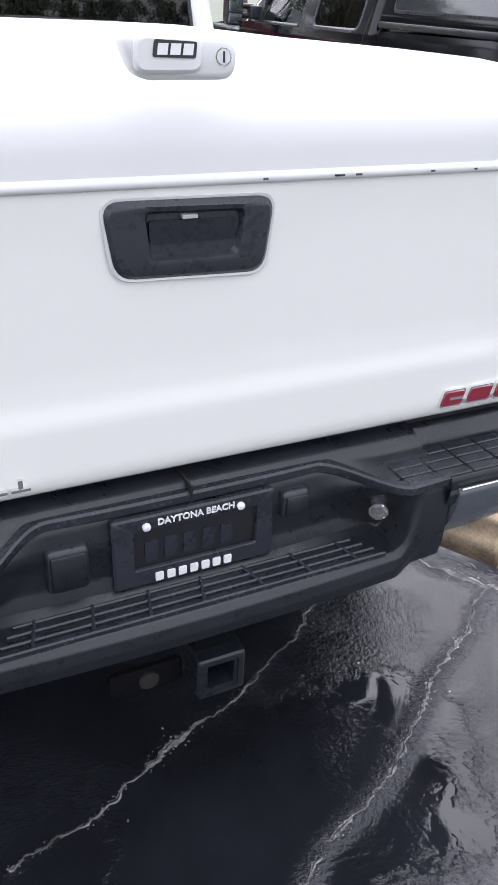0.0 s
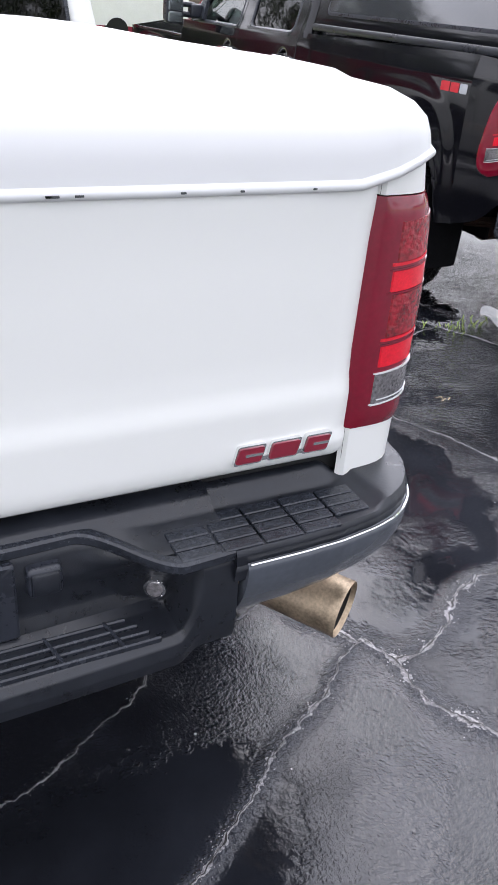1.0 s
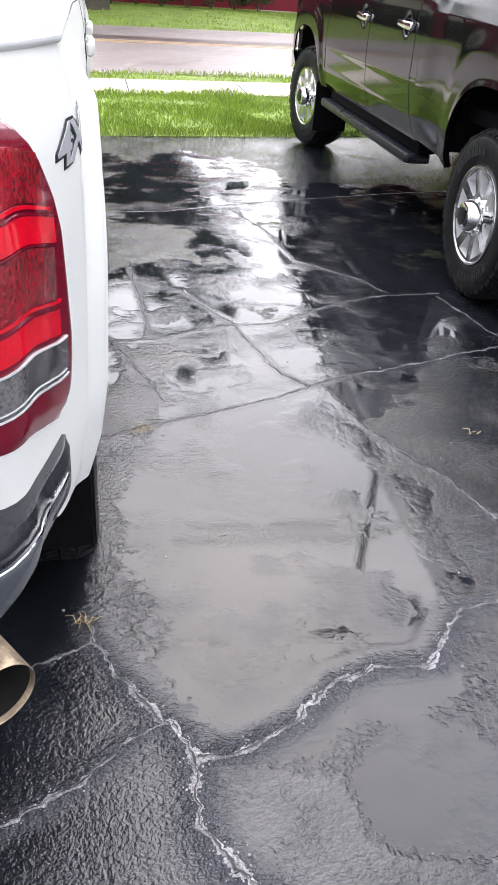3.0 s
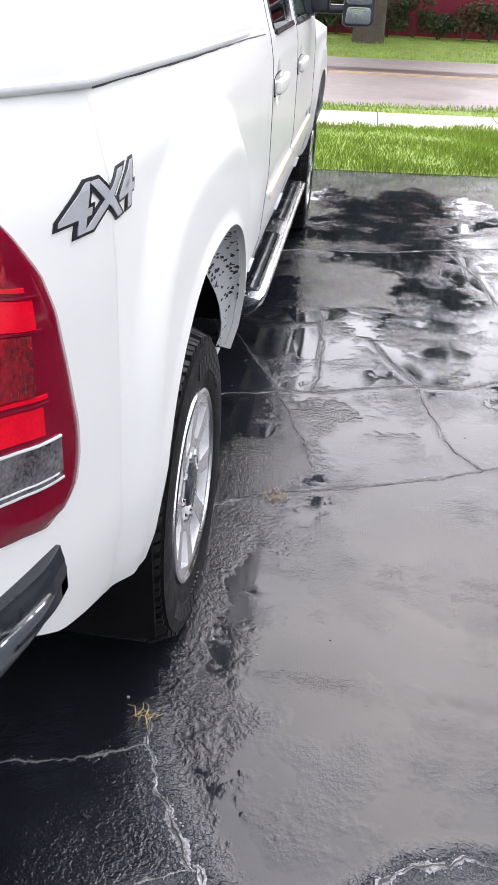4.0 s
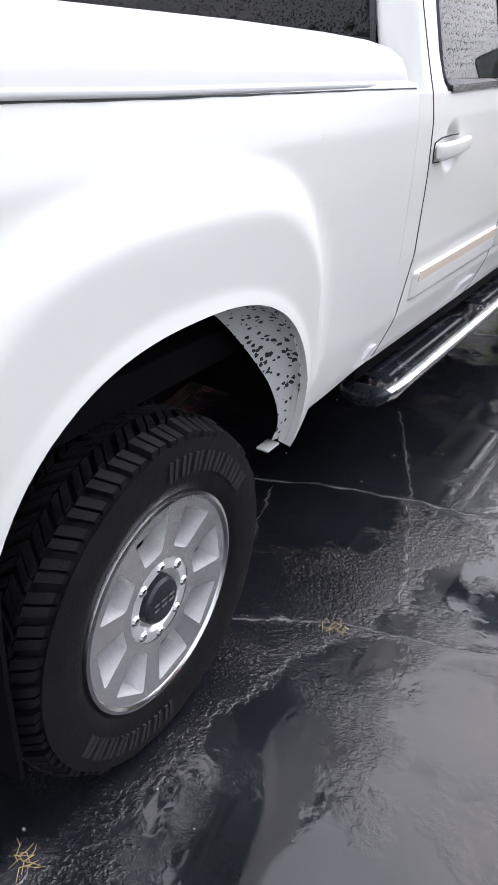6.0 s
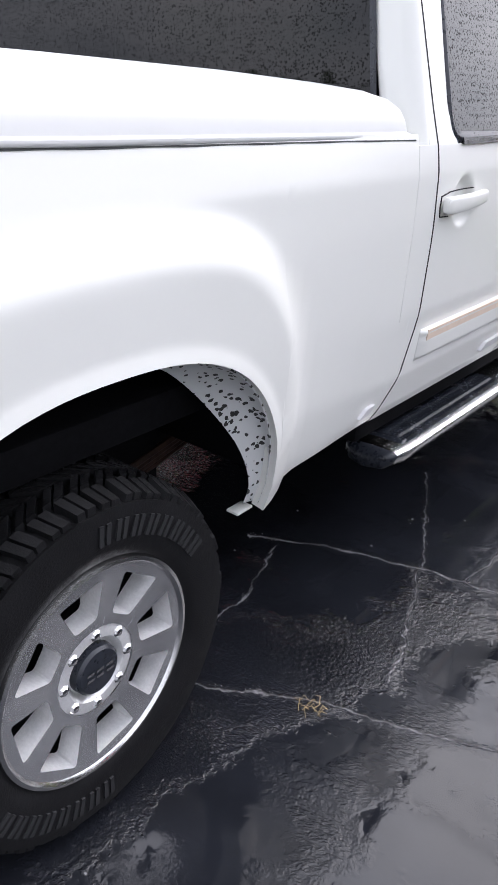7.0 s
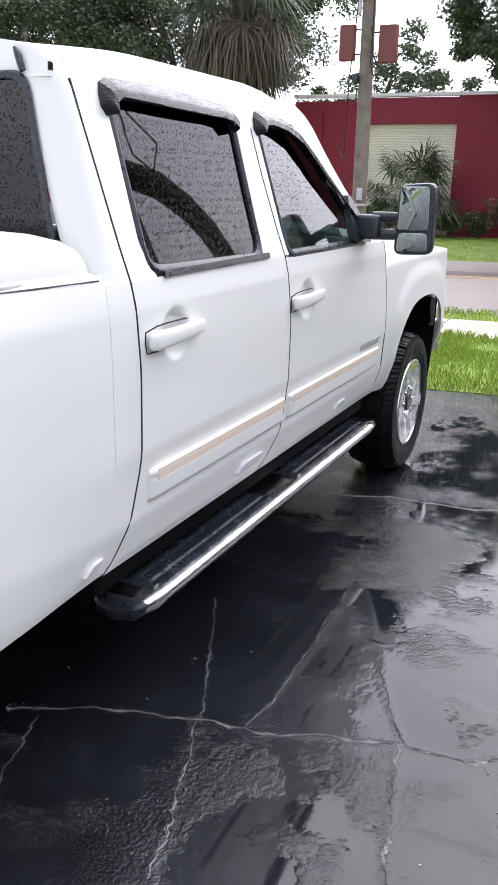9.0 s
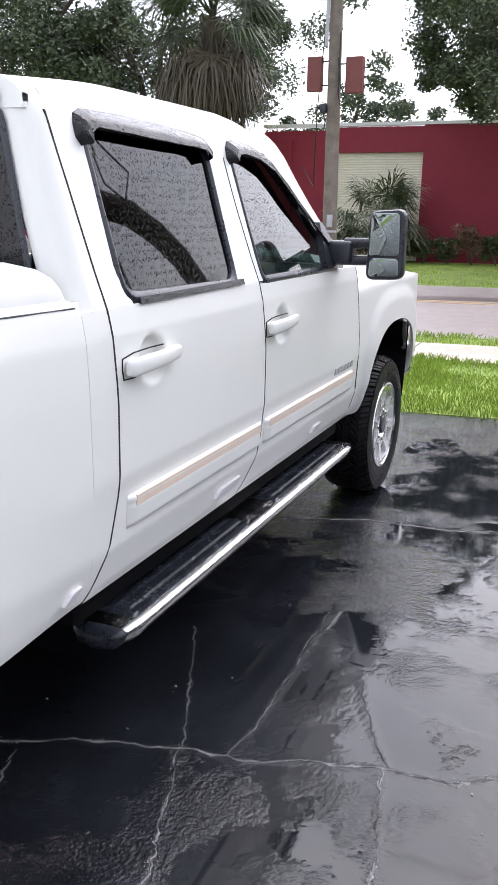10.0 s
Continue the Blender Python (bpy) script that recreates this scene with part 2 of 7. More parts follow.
def thick(bm, fn, nu, nv, depth):
    """A sheet with thickness: fn(u, v) gives the outer point, depth is a vector to the inner side."""
    d = Vector(depth)
    a = grid(bm, fn, nu, nv)
    b = grid(bm, lambda u, v: Vector(fn(u, v)) + d, nu, nv)
    for i in range(nu):
        bm.faces.new((a[i][0], a[i + 1][0], b[i + 1][0], b[i][0]))
        bm.faces.new((a[i][nv], a[i + 1][nv], b[i + 1][nv], b[i][nv]))
    for j in range(nv):
        bm.faces.new((a[0][j], a[0][j + 1], b[0][j + 1], b[0][j]))
        bm.faces.new((a[nu][j], a[nu][j + 1], b[nu][j + 1], b[nu][j]))
    return bm


def box(bm, x0, x1, y0, y1, z0, z1, bevel=0.0, seg=2, m=None):
    g = bmesh.ops.create_cube(bm, size=1.0)
    for v in g["verts"]:
        v.co = Vector((lerp(x0, x1, v.co.x + 0.5), lerp(y0, y1, v.co.y + 0.5), lerp(z0, z1, v.co.z + 0.5)))
    if bevel:
        es = list({e for v in g["verts"] for e in v.link_edges})
        r = bmesh.ops.bevel(bm, geom=es, offset=bevel, segments=seg, affect="EDGES", profile=0.5)
        vs = {v for f in r["faces"] for v in f.verts} | {v for v in g["verts"] if v.is_valid}
    else:
        vs = set(g["verts"])
    if m is not None:
        for v in vs:
            v.co = m @ v.co
    return bm


def boxed(*a, **k):
    return box(bmesh.new(), *a, **k)


def prism(bm, outline, fn, depth):
    """An outline of 2D points, put in space by fn(a, b), and given depth (a vector)."""
    d = Vector(depth)
    a = [bm.verts.new(fn(*p)) for p in outline]
    b = [bm.verts.new(Vector(fn(*p)) + d) for p in outline]
    bm.faces.new(a)
    bm.faces.new(list(reversed(b)))
    for i in range(len(a)):
        j = (i + 1) % len(a)
        bm.faces.new((a[i], b[i], b[j], a[j]))
    return bm


def tube(bm, pts, radii, seg=12, cap=True):
    """A round tube along points."""
    pts = [Vector(p) for p in pts]
    if not isinstance(radii, (list, tuple)):
        radii = [radii] * len(pts)
    rings = []
    side = None
    for i, p in enumerate(pts):
        d = (pts[min(i + 1, len(pts) - 1)] - pts[max(i - 1, 0)]).normalized()
        if side is None:
            side = d.cross(Vector((0, 0, 1)) if abs(d.z) < 0.9 else Vector((1, 0, 0))).normalized()
        else:
            side = (side - d * side.dot(d)).normalized()
        up = d.cross(side)
        rings.append([bm.verts.new(p + (side * math.cos(2 * math.pi * k / seg) + up * math.sin(2 * math.pi * k / seg)) * radii[i]) for k in range(seg)])
    for a, b in zip(rings, rings[1:]):
        for k in range(seg):
            bm.faces.new((a[k], a[(k + 1) % seg], b[(k + 1) % seg], b[k]))
    if cap:
        bm.faces.new(list(reversed(rings[0])))
        bm.faces.new(rings[-1])
    return bm


def revolve(bm, profile, seg, place):
    """profile: (along the axle, radius) from outside to inside; place turns (axle, a, b) into a point."""
    rings = [[bm.verts.new(place(w, r * math.cos(2 * math.pi * k / seg), r * math.sin(2 * math.pi * k / seg))) for k in range(seg)] for w, r in profile]
    for a, b in zip(rings, rings[1:]):
        for k in range(seg):
            bm.faces.new((a[k], a[(k + 1) % seg], b[(k + 1) % seg], b[k]))
    return rings


def round_rect(hx, y0, y1, r, n):
    """Points of a rounded rectangle, |x| <= hx, from y0 to y1; n steps to a corner."""
    out = []
    for cx, cy, a0 in ((hx - r, y0 + r, -90), (hx - r, y1 - r, 0), (-hx + r, y1 - r, 90), (-hx + r, y0 + r, 180)):
        for k in range(n + 1):
            a = radians(a0 + 90 * k / n)
            out.append((cx + r * math.cos(a), cy + r * math.sin(a)))
    return out


def rounded(pts, r=0.012, n=4):
    """Round the corners of a closed outline."""
    out = []
    k = len(pts)
    for i in range(k):
        p, a, b = Vector(pts[i]), Vector(pts[i - 1]), Vector(pts[(i + 1) % k])
        d1, d2 = (a - p).normalized(), (b - p).normalized()
        for j in range(n + 1):
            t = j / n
            q = (p + d1 * r) * (1 - t) ** 2 + p * 2 * t * (1 - t) + (p + d2 * r) * t * t
            out.append((q.x, q.y))
    return out


def plate_ring(bm, rings, fn):
    """Rings of equal count joined by quads; fn puts (a, b, out) in space."""
    vs = [[bm.verts.new(fn(a, b, o)) for a, b in ring] for ring, o in rings]
    k = len(vs[0])
    for p, q in zip(vs, vs[1:]):
        for i in range(k):
            bm.faces.new((p[i], p[(i + 1) % k], q[(i + 1) % k], q[i]))
    return vs


def shrink(pts, d):
    cx, cy = sum(p[0] for p in pts) / len(pts), sum(p[1] for p in pts) / len(pts)
    hx, hy = max(p[0] for p in pts) - cx, max(p[1] for p in pts) - cy
    return [(cx + (p[0] - cx) * (hx - d) / hx, cy + (p[1] - cy) * (hy - d) / hy) for p in pts]

# ---- wheels ----
def wheel_parts(truck, cx, s, cy, r, cz, steer=0.0, hub_style=0):
    """A wheel of a pickup under its truck: cx is the outer face of the tyre, s the side it faces."""
    m = Matrix.Translation((cx, cy, cz)) @ pose(0, 0, 0, 0, 0, steer)

    def at(w, a, b):
        return m @ Vector((s * w, a, b))
    wd = 0.272
    rim_r = 0.247
    bm = bmesh.new()
    prof = [(-0.020, rim_r - 0.010), (-0.004, rim_r + 0.006), (0.002, rim_r + 0.03), (0.006, rim_r + 0.075), (0.003, rim_r + 0.115), (-0.008, r - 0.035), (-0.030, r - 0.022), (-0.06, r - 0.018),
            (-wd / 2, r - 0.017), (-wd + 0.06, r - 0.018), (-wd + 0.03, r - 0.022), (-wd + 0.008, r - 0.035), (-wd, rim_r + 0.08), (-wd + 0.01, rim_r)]
    revolve(bm, prof, 72, at)
    tyre = part("tyre", bm, rubber, truck, angle=60)
    # tread blocks
    bm = bmesh.new()
    n = 40
    for row, (w0, w1, off, skew) in enumerate(((-0.004, -0.046, 0.0, 0.25), (-0.052, -0.090, 0.55, -0.55), (-0.096, -0.132, 0.10, 0.60), (-0.138, -0.174, 0.65, -0.60), (-0.180, -0.220, 0.25, 0.55), (-0.226, -0.268, 0.3, 0.25))):
        for k in range(2 * n):
            q0, q1 = ((0.0, 0.36), (0.42, 0.76))[k % 2]
            a0, a1 = 2 * math.pi * (k // 2 + off + q0) / n, 2 * math.pi * (k // 2 + off + q1) / n
            k = k // 2 + k % 2 * (row % 2)
            sk = skew * 2 * math.pi / n
            edge = row in (0, 5)
            low, top = r - 0.026, r + (0.000 if not (edge and k % 2) else -0.004)
            vs = []
            for rad in (low, top):
                g = 0.0 if rad == low else 0.06 * (a1 - a0)
                drop = 0.018 if edge and rad == top else 0.0
                for w, a in ((w0, a0 + g), (w0, a1 - g), (w1, a1 + sk - g), (w1, a0 + sk + g)):
                    rr = rad - (drop if (row == 0 and w == w0) or (row == 5 and w == w1) else 0.0) - (0.03 if edge and rad == low and w == (w0 if row == 0 else w1) else 0)
                    vs.append(bm.verts.new(at(w, rr * math.cos(a), rr * math.sin(a))))
            bm.faces.new(vs[4:8])
            for i in range(4):
                bm.faces.new((vs[i], vs[(i + 1) % 4], vs[4 + (i + 1) % 4], vs[4 + i]))
    part("tread", bm, rubber, tyre, angle=20)
    # raised sidewall lettering, too small and worn to spell
    for start, count in ((0.55, 8), (3.75, 8)):
        for k in range(count):
            a = start + k * 0.135
            for q in range(2):
                aa = a + q * 0.055
                vs = [at(0.0085, rr * math.cos(t), rr * math.sin(t)) for rr, t in ((rim_r + 0.045, aa), (rim_r + 0.045, aa + 0.032), (rim_r + 0.088, aa + 0.032), (rim_r + 0.088, aa))]
                bm = bmesh.new()
                f = [bm.verts.new(v) for v in vs]
                b = [bm.verts.new(v + (at(0, 0, 0) - at(0.012, 0, 0))) for v in vs]
                bm.faces.new(f)
                for i in range(4):
                    bm.faces.new((f[i], f[(i + 1) % 4], b[(i + 1) % 4], b[i]))
                part("sidewall_bar", bm, rubber_letter, tyre, angle=20)
    # rim
    bm = bmesh.new()
    revolve(bm, [(-0.012, rim_r + 0.002), (0.0, rim_r - 0.002), (0.002, rim_r - 0.010), (-0.006, rim_r - 0.020), (-0.030, rim_r - 0.028), (-0.10, rim_r - 0.035), (-0.22, rim_r - 0.035)], 72, at)
    rim = part("rim", bm, alloy, truck, angle=50)
    # near-black disc closes the pockets, standing in for the shade behind the rim
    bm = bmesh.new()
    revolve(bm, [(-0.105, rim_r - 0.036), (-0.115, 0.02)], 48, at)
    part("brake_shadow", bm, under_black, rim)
    # machined face with eight deep pockets (slots and narrow spokes on the other wheel)
    face = bmesh.new()
    outer_r, inner_r = rim_r - 0.014, 0.098
    pk = ((0.118, 0.028), (0.206, 0.054)) if hub_style == 0 else ((0.105, 0.016), (0.210, 0.056))
    for k in range(8):
        a0 = 2 * math.pi * (k + 0.25) / 8

        def pol(rad, tan, a0=a0):
            return (rad * math.cos(a0) - tan * math.sin(a0), rad * math.sin(a0) + tan * math.cos(a0))
        hole = rounded([pol(pk[0][0], -pk[0][1]), pol(pk[1][0], -pk[1][1]), pol(pk[1][0], pk[1][1]), pol(pk[0][0], pk[0][1])], 0.010, 3)
        h = 2 * math.pi / 16
        ring = []
        for q in range(4):
            rad = lerp(inner_r + 0.0, inner_r + 0.03, q / 3) if q else inner_r
            ring.append((rad * math.cos(a0 - h), rad * math.sin(a0 - h)))
        for q in range(4):
            ang = a0 - h + 2 * h * (q / 3) * 0.5
            ring.append((outer_r * math.cos(ang), outer_r * math.sin(ang)))
        for q in range(4):
            ang = a0 + h * (q / 3)
            ring.append((outer_r * math.cos(ang), outer_r * math.sin(ang)))
        for q in range(4):
            if q < 2:
                rad = lerp(inner_r + 0.03, inner_r, q)
                ring.append((rad * math.cos(a0 + h), rad * math.sin(a0 + h)))
            else:
                ang = a0 + h - 2 * h * (q - 1) / 3
                ring.append((inner_r * math.cos(ang), inner_r * math.sin(ang)))

        def dish(p, w):
            rad = math.hypot(*p)
            return at(w - 0.010 * (1 - smooth01((rad - 0.10) / 0.13)), p[0], p[1])
        f0 = [face.verts.new(dish(p, -0.004)) for p in ring]
        f1 = [face.verts.new(dish(p, -0.004)) for p in hole]
        kk = len(hole)
        for q in range(kk):
            face.faces.new((f0[q], f0[(q + 1) % kk], f1[(q + 1) % kk], f1[q]))
        c = Vector(pol(0.5 * (pk[0][0] + pk[1][0]) + 0.004, 0))
        lo = [tuple(c + (Vector(p) - c) * (0.93 if hub_style == 0 else 0.86)) for p in hole]
        walls = bmesh.new()
        w0 = [walls.verts.new(dish(p, -0.0042)) for p in hole]
        w1 = [walls.verts.new(at(-0.060, p[0], p[1])) for p in lo]
        for q in range(kk):
            walls.faces.new((w0[q], w0[(q + 1) % kk], w1[(q + 1) % kk], w1[q]))
        part("rim_pocket", walls, pocket_metal, rim, angle=25)
    bmesh.ops.remove_doubles(face, verts=face.verts, dist=0.0003)
    part("rim_face", face, rim_face_metal if hub_style == 0 else chrome, rim, angle=20)
    bm = bmesh.new()
    revolve(bm, [(-0.030, 0.110), (-0.016, 0.098), (-0.014, 0.072), (-0.03, 0.06), (-0.03, 0.02)], 48, at)
    part("hub_disc", bm, rim_silver if hub_style == 0 else chrome, rim)
    bm = bmesh.new()
    if hub_style == 0:
        revolve(bm, [(-0.03, 0.056), (-0.012, 0.054), (-0.006, 0.048), (-0.004, 0.002)], 40, at)
        part("centre_cap", bm, smooth_plastic, rim)
        bm = bmesh.new()
        for q in range(3):
            for z0, z1 in ((-0.010, -0.004), (0.004, 0.010)):
                vs = [at(-0.0025, a, b) for a, b in ((-0.034 + q * 0.025, z0), (-0.016 + q * 0.025, z0), (-0.016 + q * 0.025, z1), (-0.034 + q * 0.025, z1))]
                bm.faces.new([bm.verts.new(v) for v in vs])
        part("cap_bars", bm, alloy, rim)
    else:
        revolve(bm, [(-0.03, 0.088), (0.030, 0.080), (0.055, 0.066), (0.060, 0.050), (0.064, 0.002)], 40, at)
        part("centre_cap", bm, chrome, rim)
        bm = bmesh.new()
        revolve(bm, [(0.0645, 0.044), (0.066, 0.040), (0.066, 0.002)], 24, at)
        part("cap_badge", bm, decal_black, rim)
    for k in range(8):
        bm = bmesh.new()
        a = 2 * math.pi * k / 8
        o = Vector((0, 0.083 * math.cos(a), 0.083 * math.sin(a)))

        def nut(w, p, q, o=o):
            return at(w, o.y + p, o.z + q)
        revolve(bm, [(-0.035, 0.0125), (-0.014, 0.0125), (-0.009, 0.008), (-0.008, 0.001)], 8, nut)
        part("lug_nut", bm, chrome, rim, angle=25)
    return tyre


def arch_z(y, cy, half, base, top, power=2.5):
    """Height of a wheel arch's edge at y."""
    t = abs(y - cy) / half
    return base + (top - base) * max(0.0, 1 - t ** power) ** (1 / power)


# ---- the white pickup ----
white = thing("pickup_truck", 0, 2.5, 0, "white crew-cab pickup truck, rain-wet, parked on wet asphalt", "pickup truck", "parked pickups")
BED_W = ((0.55, 0.962), (0.62, 0.984), (0.74, 1.003), (0.95, 1.011), (1.15, 1.013), (1.27, 1.009), (1.34, 0.993), (1.42, 0.972))
BED_C = ((0.56, 0.953), (0.62, 0.980), (0.72, 1.006), (0.90, 1.020), (1.15, 1.021), (1.27, 1.017), (1.335, 1.006), (1.42, 0.984))
ARCH_Y, ARCH_H, ARCH_B, ARCH_T = 1.034, 0.506, 0.545, 1.018
LID_Z = ((0.0, 1.398), (0.25, 1.390), (1.0, 1.374), (2.1, 1.361))


FLARE = [0.036]                 # how far the wheel arch swells


def bed_x(y, z):
    x = lerp(curve1(BED_W, z), curve1(BED_C, z), smooth01((y - 1.75) / 0.3))
    # blister over the wheel
    d = ((abs(y - ARCH_Y) / 0.640) ** 3.4 + (max(0.0, z - 0.45) / 0.835) ** 3.4) ** (1 / 3.4)
    x += FLARE[0] * (1 - smooth01((d - 0.86) / 0.135))
    lip = ((abs(y - ARCH_Y) / ARCH_H) ** 2.5 + (max(0.0, z - ARCH_B) / (ARCH_T - ARCH_B)) ** 2.5) ** (1 / 2.5)
    x += 0.007 * (1 - smooth01((lip - 1.0) / 0.07))
    return x


CORNER_XY = ((0.788, 0.000), (0.852, 0.005), (0.893, 0.019), (0.917, 0.047), (0.932, 0.095), (0.948, 0.150), (0.970, 0.235), (0.992, 0.325), (1.008, 0.400))
CORNER_U = (0.0, 0.127, 0.212, 0.285, 0.384, 0.496, 0.669, 0.851, 1.0)


def corner(u, z):
    """The rear corner in plan: u = 0 at the tailgate's edge, 1 on the side."""
    i = max(k for k in range(8) if u >= CORNER_U[k] or k == 0)
    t = (u - CORNER_U[i]) / (CORNER_U[i + 1] - CORNER_U[i])
    p = [Vector(CORNER_XY[min(8, max(0, i + q))]) for q in (-1, 0, 1, 2)]
    a = p[1] + 0.5 * t * (p[2] - p[0] + t * (2 * p[0] - 5 * p[1] + 4 * p[2] - p[3] + t * (3 * (p[1] - p[2]) + p[3] - p[0])))
    lean = 0.017 * smooth01((z - 1.12) / 0.26) * smooth01(u / 0.30) * (1 - u)
    return Vector((a.x - lean - (1.008 - curve1(BED_W, z)) * smooth01(u / 0.45), a.y))


def bed_side(truck, s, paint, name_label, red=True):
    ys = []
    for k in range(9):
        ys.append(lerp(0.3985, ARCH_Y - ARCH_H, k / 9))
    for k in range(41):
        ys.append(ARCH_Y - ARCH_H * math.cos(math.pi * k / 40))
    for k in range(1, 15):
        ys.append(lerp(ARCH_Y + ARCH_H, 2.0905, k / 14))

    def low(y):
        if ARCH_Y - ARCH_H < y < ARCH_Y + ARCH_H:
            return arch_z(y, ARCH_Y, ARCH_H, ARCH_B, ARCH_T)
        if y <= ARCH_Y - ARCH_H:
            return lerp(0.575, ARCH_B + 0.01, smooth01((y - 0.40) / 0.12))
        return curve1(((ARCH_Y + ARCH_H, 0.545), (1.56, 0.548), (1.70, 0.585), (2.088, 0.60)), y)
    bm = bmesh.new()
    nz = 44
    cols = []
    for y in ys:
        z0, z1 = low(y), curve1(LID_Z, y) + 0.004
        cols.append([bm.verts.new((s * bed_x(y, lerp(z0, z1, (j / nz) ** 0.9)), y, lerp(z0, z1, (j / nz) ** 0.9))) for j in range(nz + 1)])
    for a, b in zip(cols, cols[1:]):
        for j in range(nz):
            bm.faces.new((a[j], b[j], b[j + 1], a[j + 1]))
    # turned-in lower edge and front edge
    inner = [bm.verts.new((s * (bed_x(y, low(y)) - 0.035), y, low(y) + 0.006)) for y in ys]
    for i in range(len(ys) - 1):
        bm.faces.new((cols[i][0], inner[i], inner[i + 1], cols[i + 1][0]))
    fr = [bm.verts.new((s * (bed_x(ys[-1], v.co.z) - 0.10), ys[-1] + 0.004, v.co.z)) for v in cols[-1]]
    for j in range(nz):
        bm.faces.new((cols[-1][j], fr[j], fr[j + 1], cols[-1][j + 1]))
    side = part("bed_side", bm, paint, truck, name_label, angle=50)
    # rear corner above and below the lamp
    for z0, z1, nm in ((0.80, 0.905, "corner_panel"), (1.327, 1.41, "corner_panel")):
        bm = bmesh.new()

        def cp(u, v, z0=z0, z1=z1):
            lo = curve1(((0.0, 0.80), (0.30, 0.790), (0.42, 0.745), (0.55, 0.680), (0.68, 0.630), (0.83, 0.602), (1.0, 0.575)), u) if z0 < 1 else z0
            hi = z1 + (0.004 * u if z0 < 1 else 0.0)
            z = lerp(lo, hi, v)
            c = corner(u, z)
            return (s * c.x, c.y, z)
        thick(bm, cp, 24, 8, (-s * 0.012, 0.012, 0))
        part(nm, bm, paint, truck)
    # side strip between lamp and bed side
    bm = bmesh.new()

    def strip(u, v):
        z = lerp(0.86, 1.34, v)
        c = corner(lerp(0.40, 1.0, u), z)
        return (s * c.x, c.y, z)
    thick(bm, strip, 12, 16, (-s * 0.012, 0, 0))
    part("corner_panel", bm, paint, truck)
    part("tailgate_gap", boxed(min(s * 0.7815, s * 0.7865), max(s * 0.7815, s * 0.7865), 0.006, 0.03, 0.84, 1.345), seam_black, truck)
    # tail lamp
    lamp_bm = bmesh.new()

    def u_end(z):
        return curve1(((0.850, 0.60), (0.865, 0.69), (0.89, 0.745), (0.94, 0.765), (1.0, 0.765), (1.10, 0.735), (1.18, 0.705), (1.235, 0.665), (1.275, 0.60), (1.305, 0.52), (1.327, 0.42)), z)

    def lens(u, v, out=0.006):
        uu = u * u_end(lerp(0.850, 1.327, v))
        lo = curve1(((0.0, 0.905), (0.33, 0.900), (0.46, 0.880), (0.60, 0.856), (0.78, 0.848)), uu)
        hi = curve1(((0.0, 1.325), (0.40, 1.325), (0.52, 1.312), (0.62, 1.288), (0.78, 1.255)), uu)
        return skin(uu, lerp(lo, hi, v), out * smooth01(min(u, 1 - u, v, 1 - v) / 0.05) + 0.002)

    def skin(uu, z, out):
        c = corner(uu, z)
        t = corner(min(1, uu + 0.02), z) - corner(max(0, uu - 0.02), z)
        c = c + Vector((t.y, -t.x)).normalized() * out
        return (s * c.x, c.y, z)
    thick(lamp_bm, lens, 36, 30, (-s * 0.03, 0.03, 0))
    lamp = part("tail_light", lamp_bm, lens_red, truck, "dark red tail light with bright red bands and a clear lower lens", angle=60)
    def band(u, v, za, zb, ua, ub, out):
        uu = lerp(ua, ub, u)
        drop = 0.040 * smooth01((uu - 0.30) / 0.40)
        return skin(uu, lerp(za, zb, v) + 0.010 * smooth01(u / 0.5) - drop, out + 0.002)
    for za, zb, ua, ub, mt, nm in ((1.166, 1.202, 0.075, 0.60, lens_bright, "red_band"), (1.211, 1.216, 0.07, 0.58, lens_bright, "red_line"), (1.219, 1.285, 0.085, 0.53, lens_fluted, "reflector_bowl"),
                                  (1.026, 1.066, 0.075, 0.60, lens_bright, "red_band"), (1.075, 1.080, 0.07, 0.62, lens_bright, "red_line"), (1.083, 1.160, 0.085, 0.58, lens_fluted, "reflector_bowl"), (0.952, 1.015, 0.07, 0.66, lens_clear, "reversing_lens")):
        bm = bmesh.new()
        thick(bm, lambda u, v, za=za, zb=zb, ua=ua, ub=ub: band(u, v, za, zb, ua, ub, 0.0085), 20, 4, (-s * 0.01, 0.01, 0))
        part(nm, bm, mt, lamp)
    for za, zb, ua, ub in ((0.950, 0.953, 0.065, 0.66), (0.960, 0.962, 0.085, 0.64), (1.013, 1.015, 0.065, 0.66)):
        bm = bmesh.new()
        thick(bm, lambda u, v, za=za, zb=zb, ua=ua, ub=ub: band(u, v, za, zb, ua, ub, 0.0098), 20, 1, (-s * 0.01, 0.01, 0))
        part("lens_rib", bm, lens_white, lamp)
    for za, zb in ((1.203, 1.206), (1.067, 1.070), (1.162, 1.165)):
        bm = bmesh.new()
        thick(bm, lambda u, v, za=za, zb=zb: band(u, v, za, zb, 0.065, 0.62, 0.0095), 20, 1, (-s * 0.01, 0.01, 0))
        part("lens_rib", bm, lens_red, lamp)
    return side


bed_side(white, 1, white_paint, "white bed side with a flared wheel arch")
bed_side(white, -1, white_paint, "white bed side with a flared wheel arch")


# tailgate
def tailgate_y(x, z):
    y = curve1(((0.85, 0.010), (0.862, -0.006), (0.885, -0.012), (0.98, -0.013), (1.015, -0.006), (1.06, -0.004), (1.25, -0.006), (1.33, -0.010), (1.36, -0.008)), z)
    y += 0.006 * smooth01((abs(x) - 0.60) / 0.16) * (0.9 < z)
    return y + 0.012 * smooth01((abs(x) - 0.765) / 0.012)


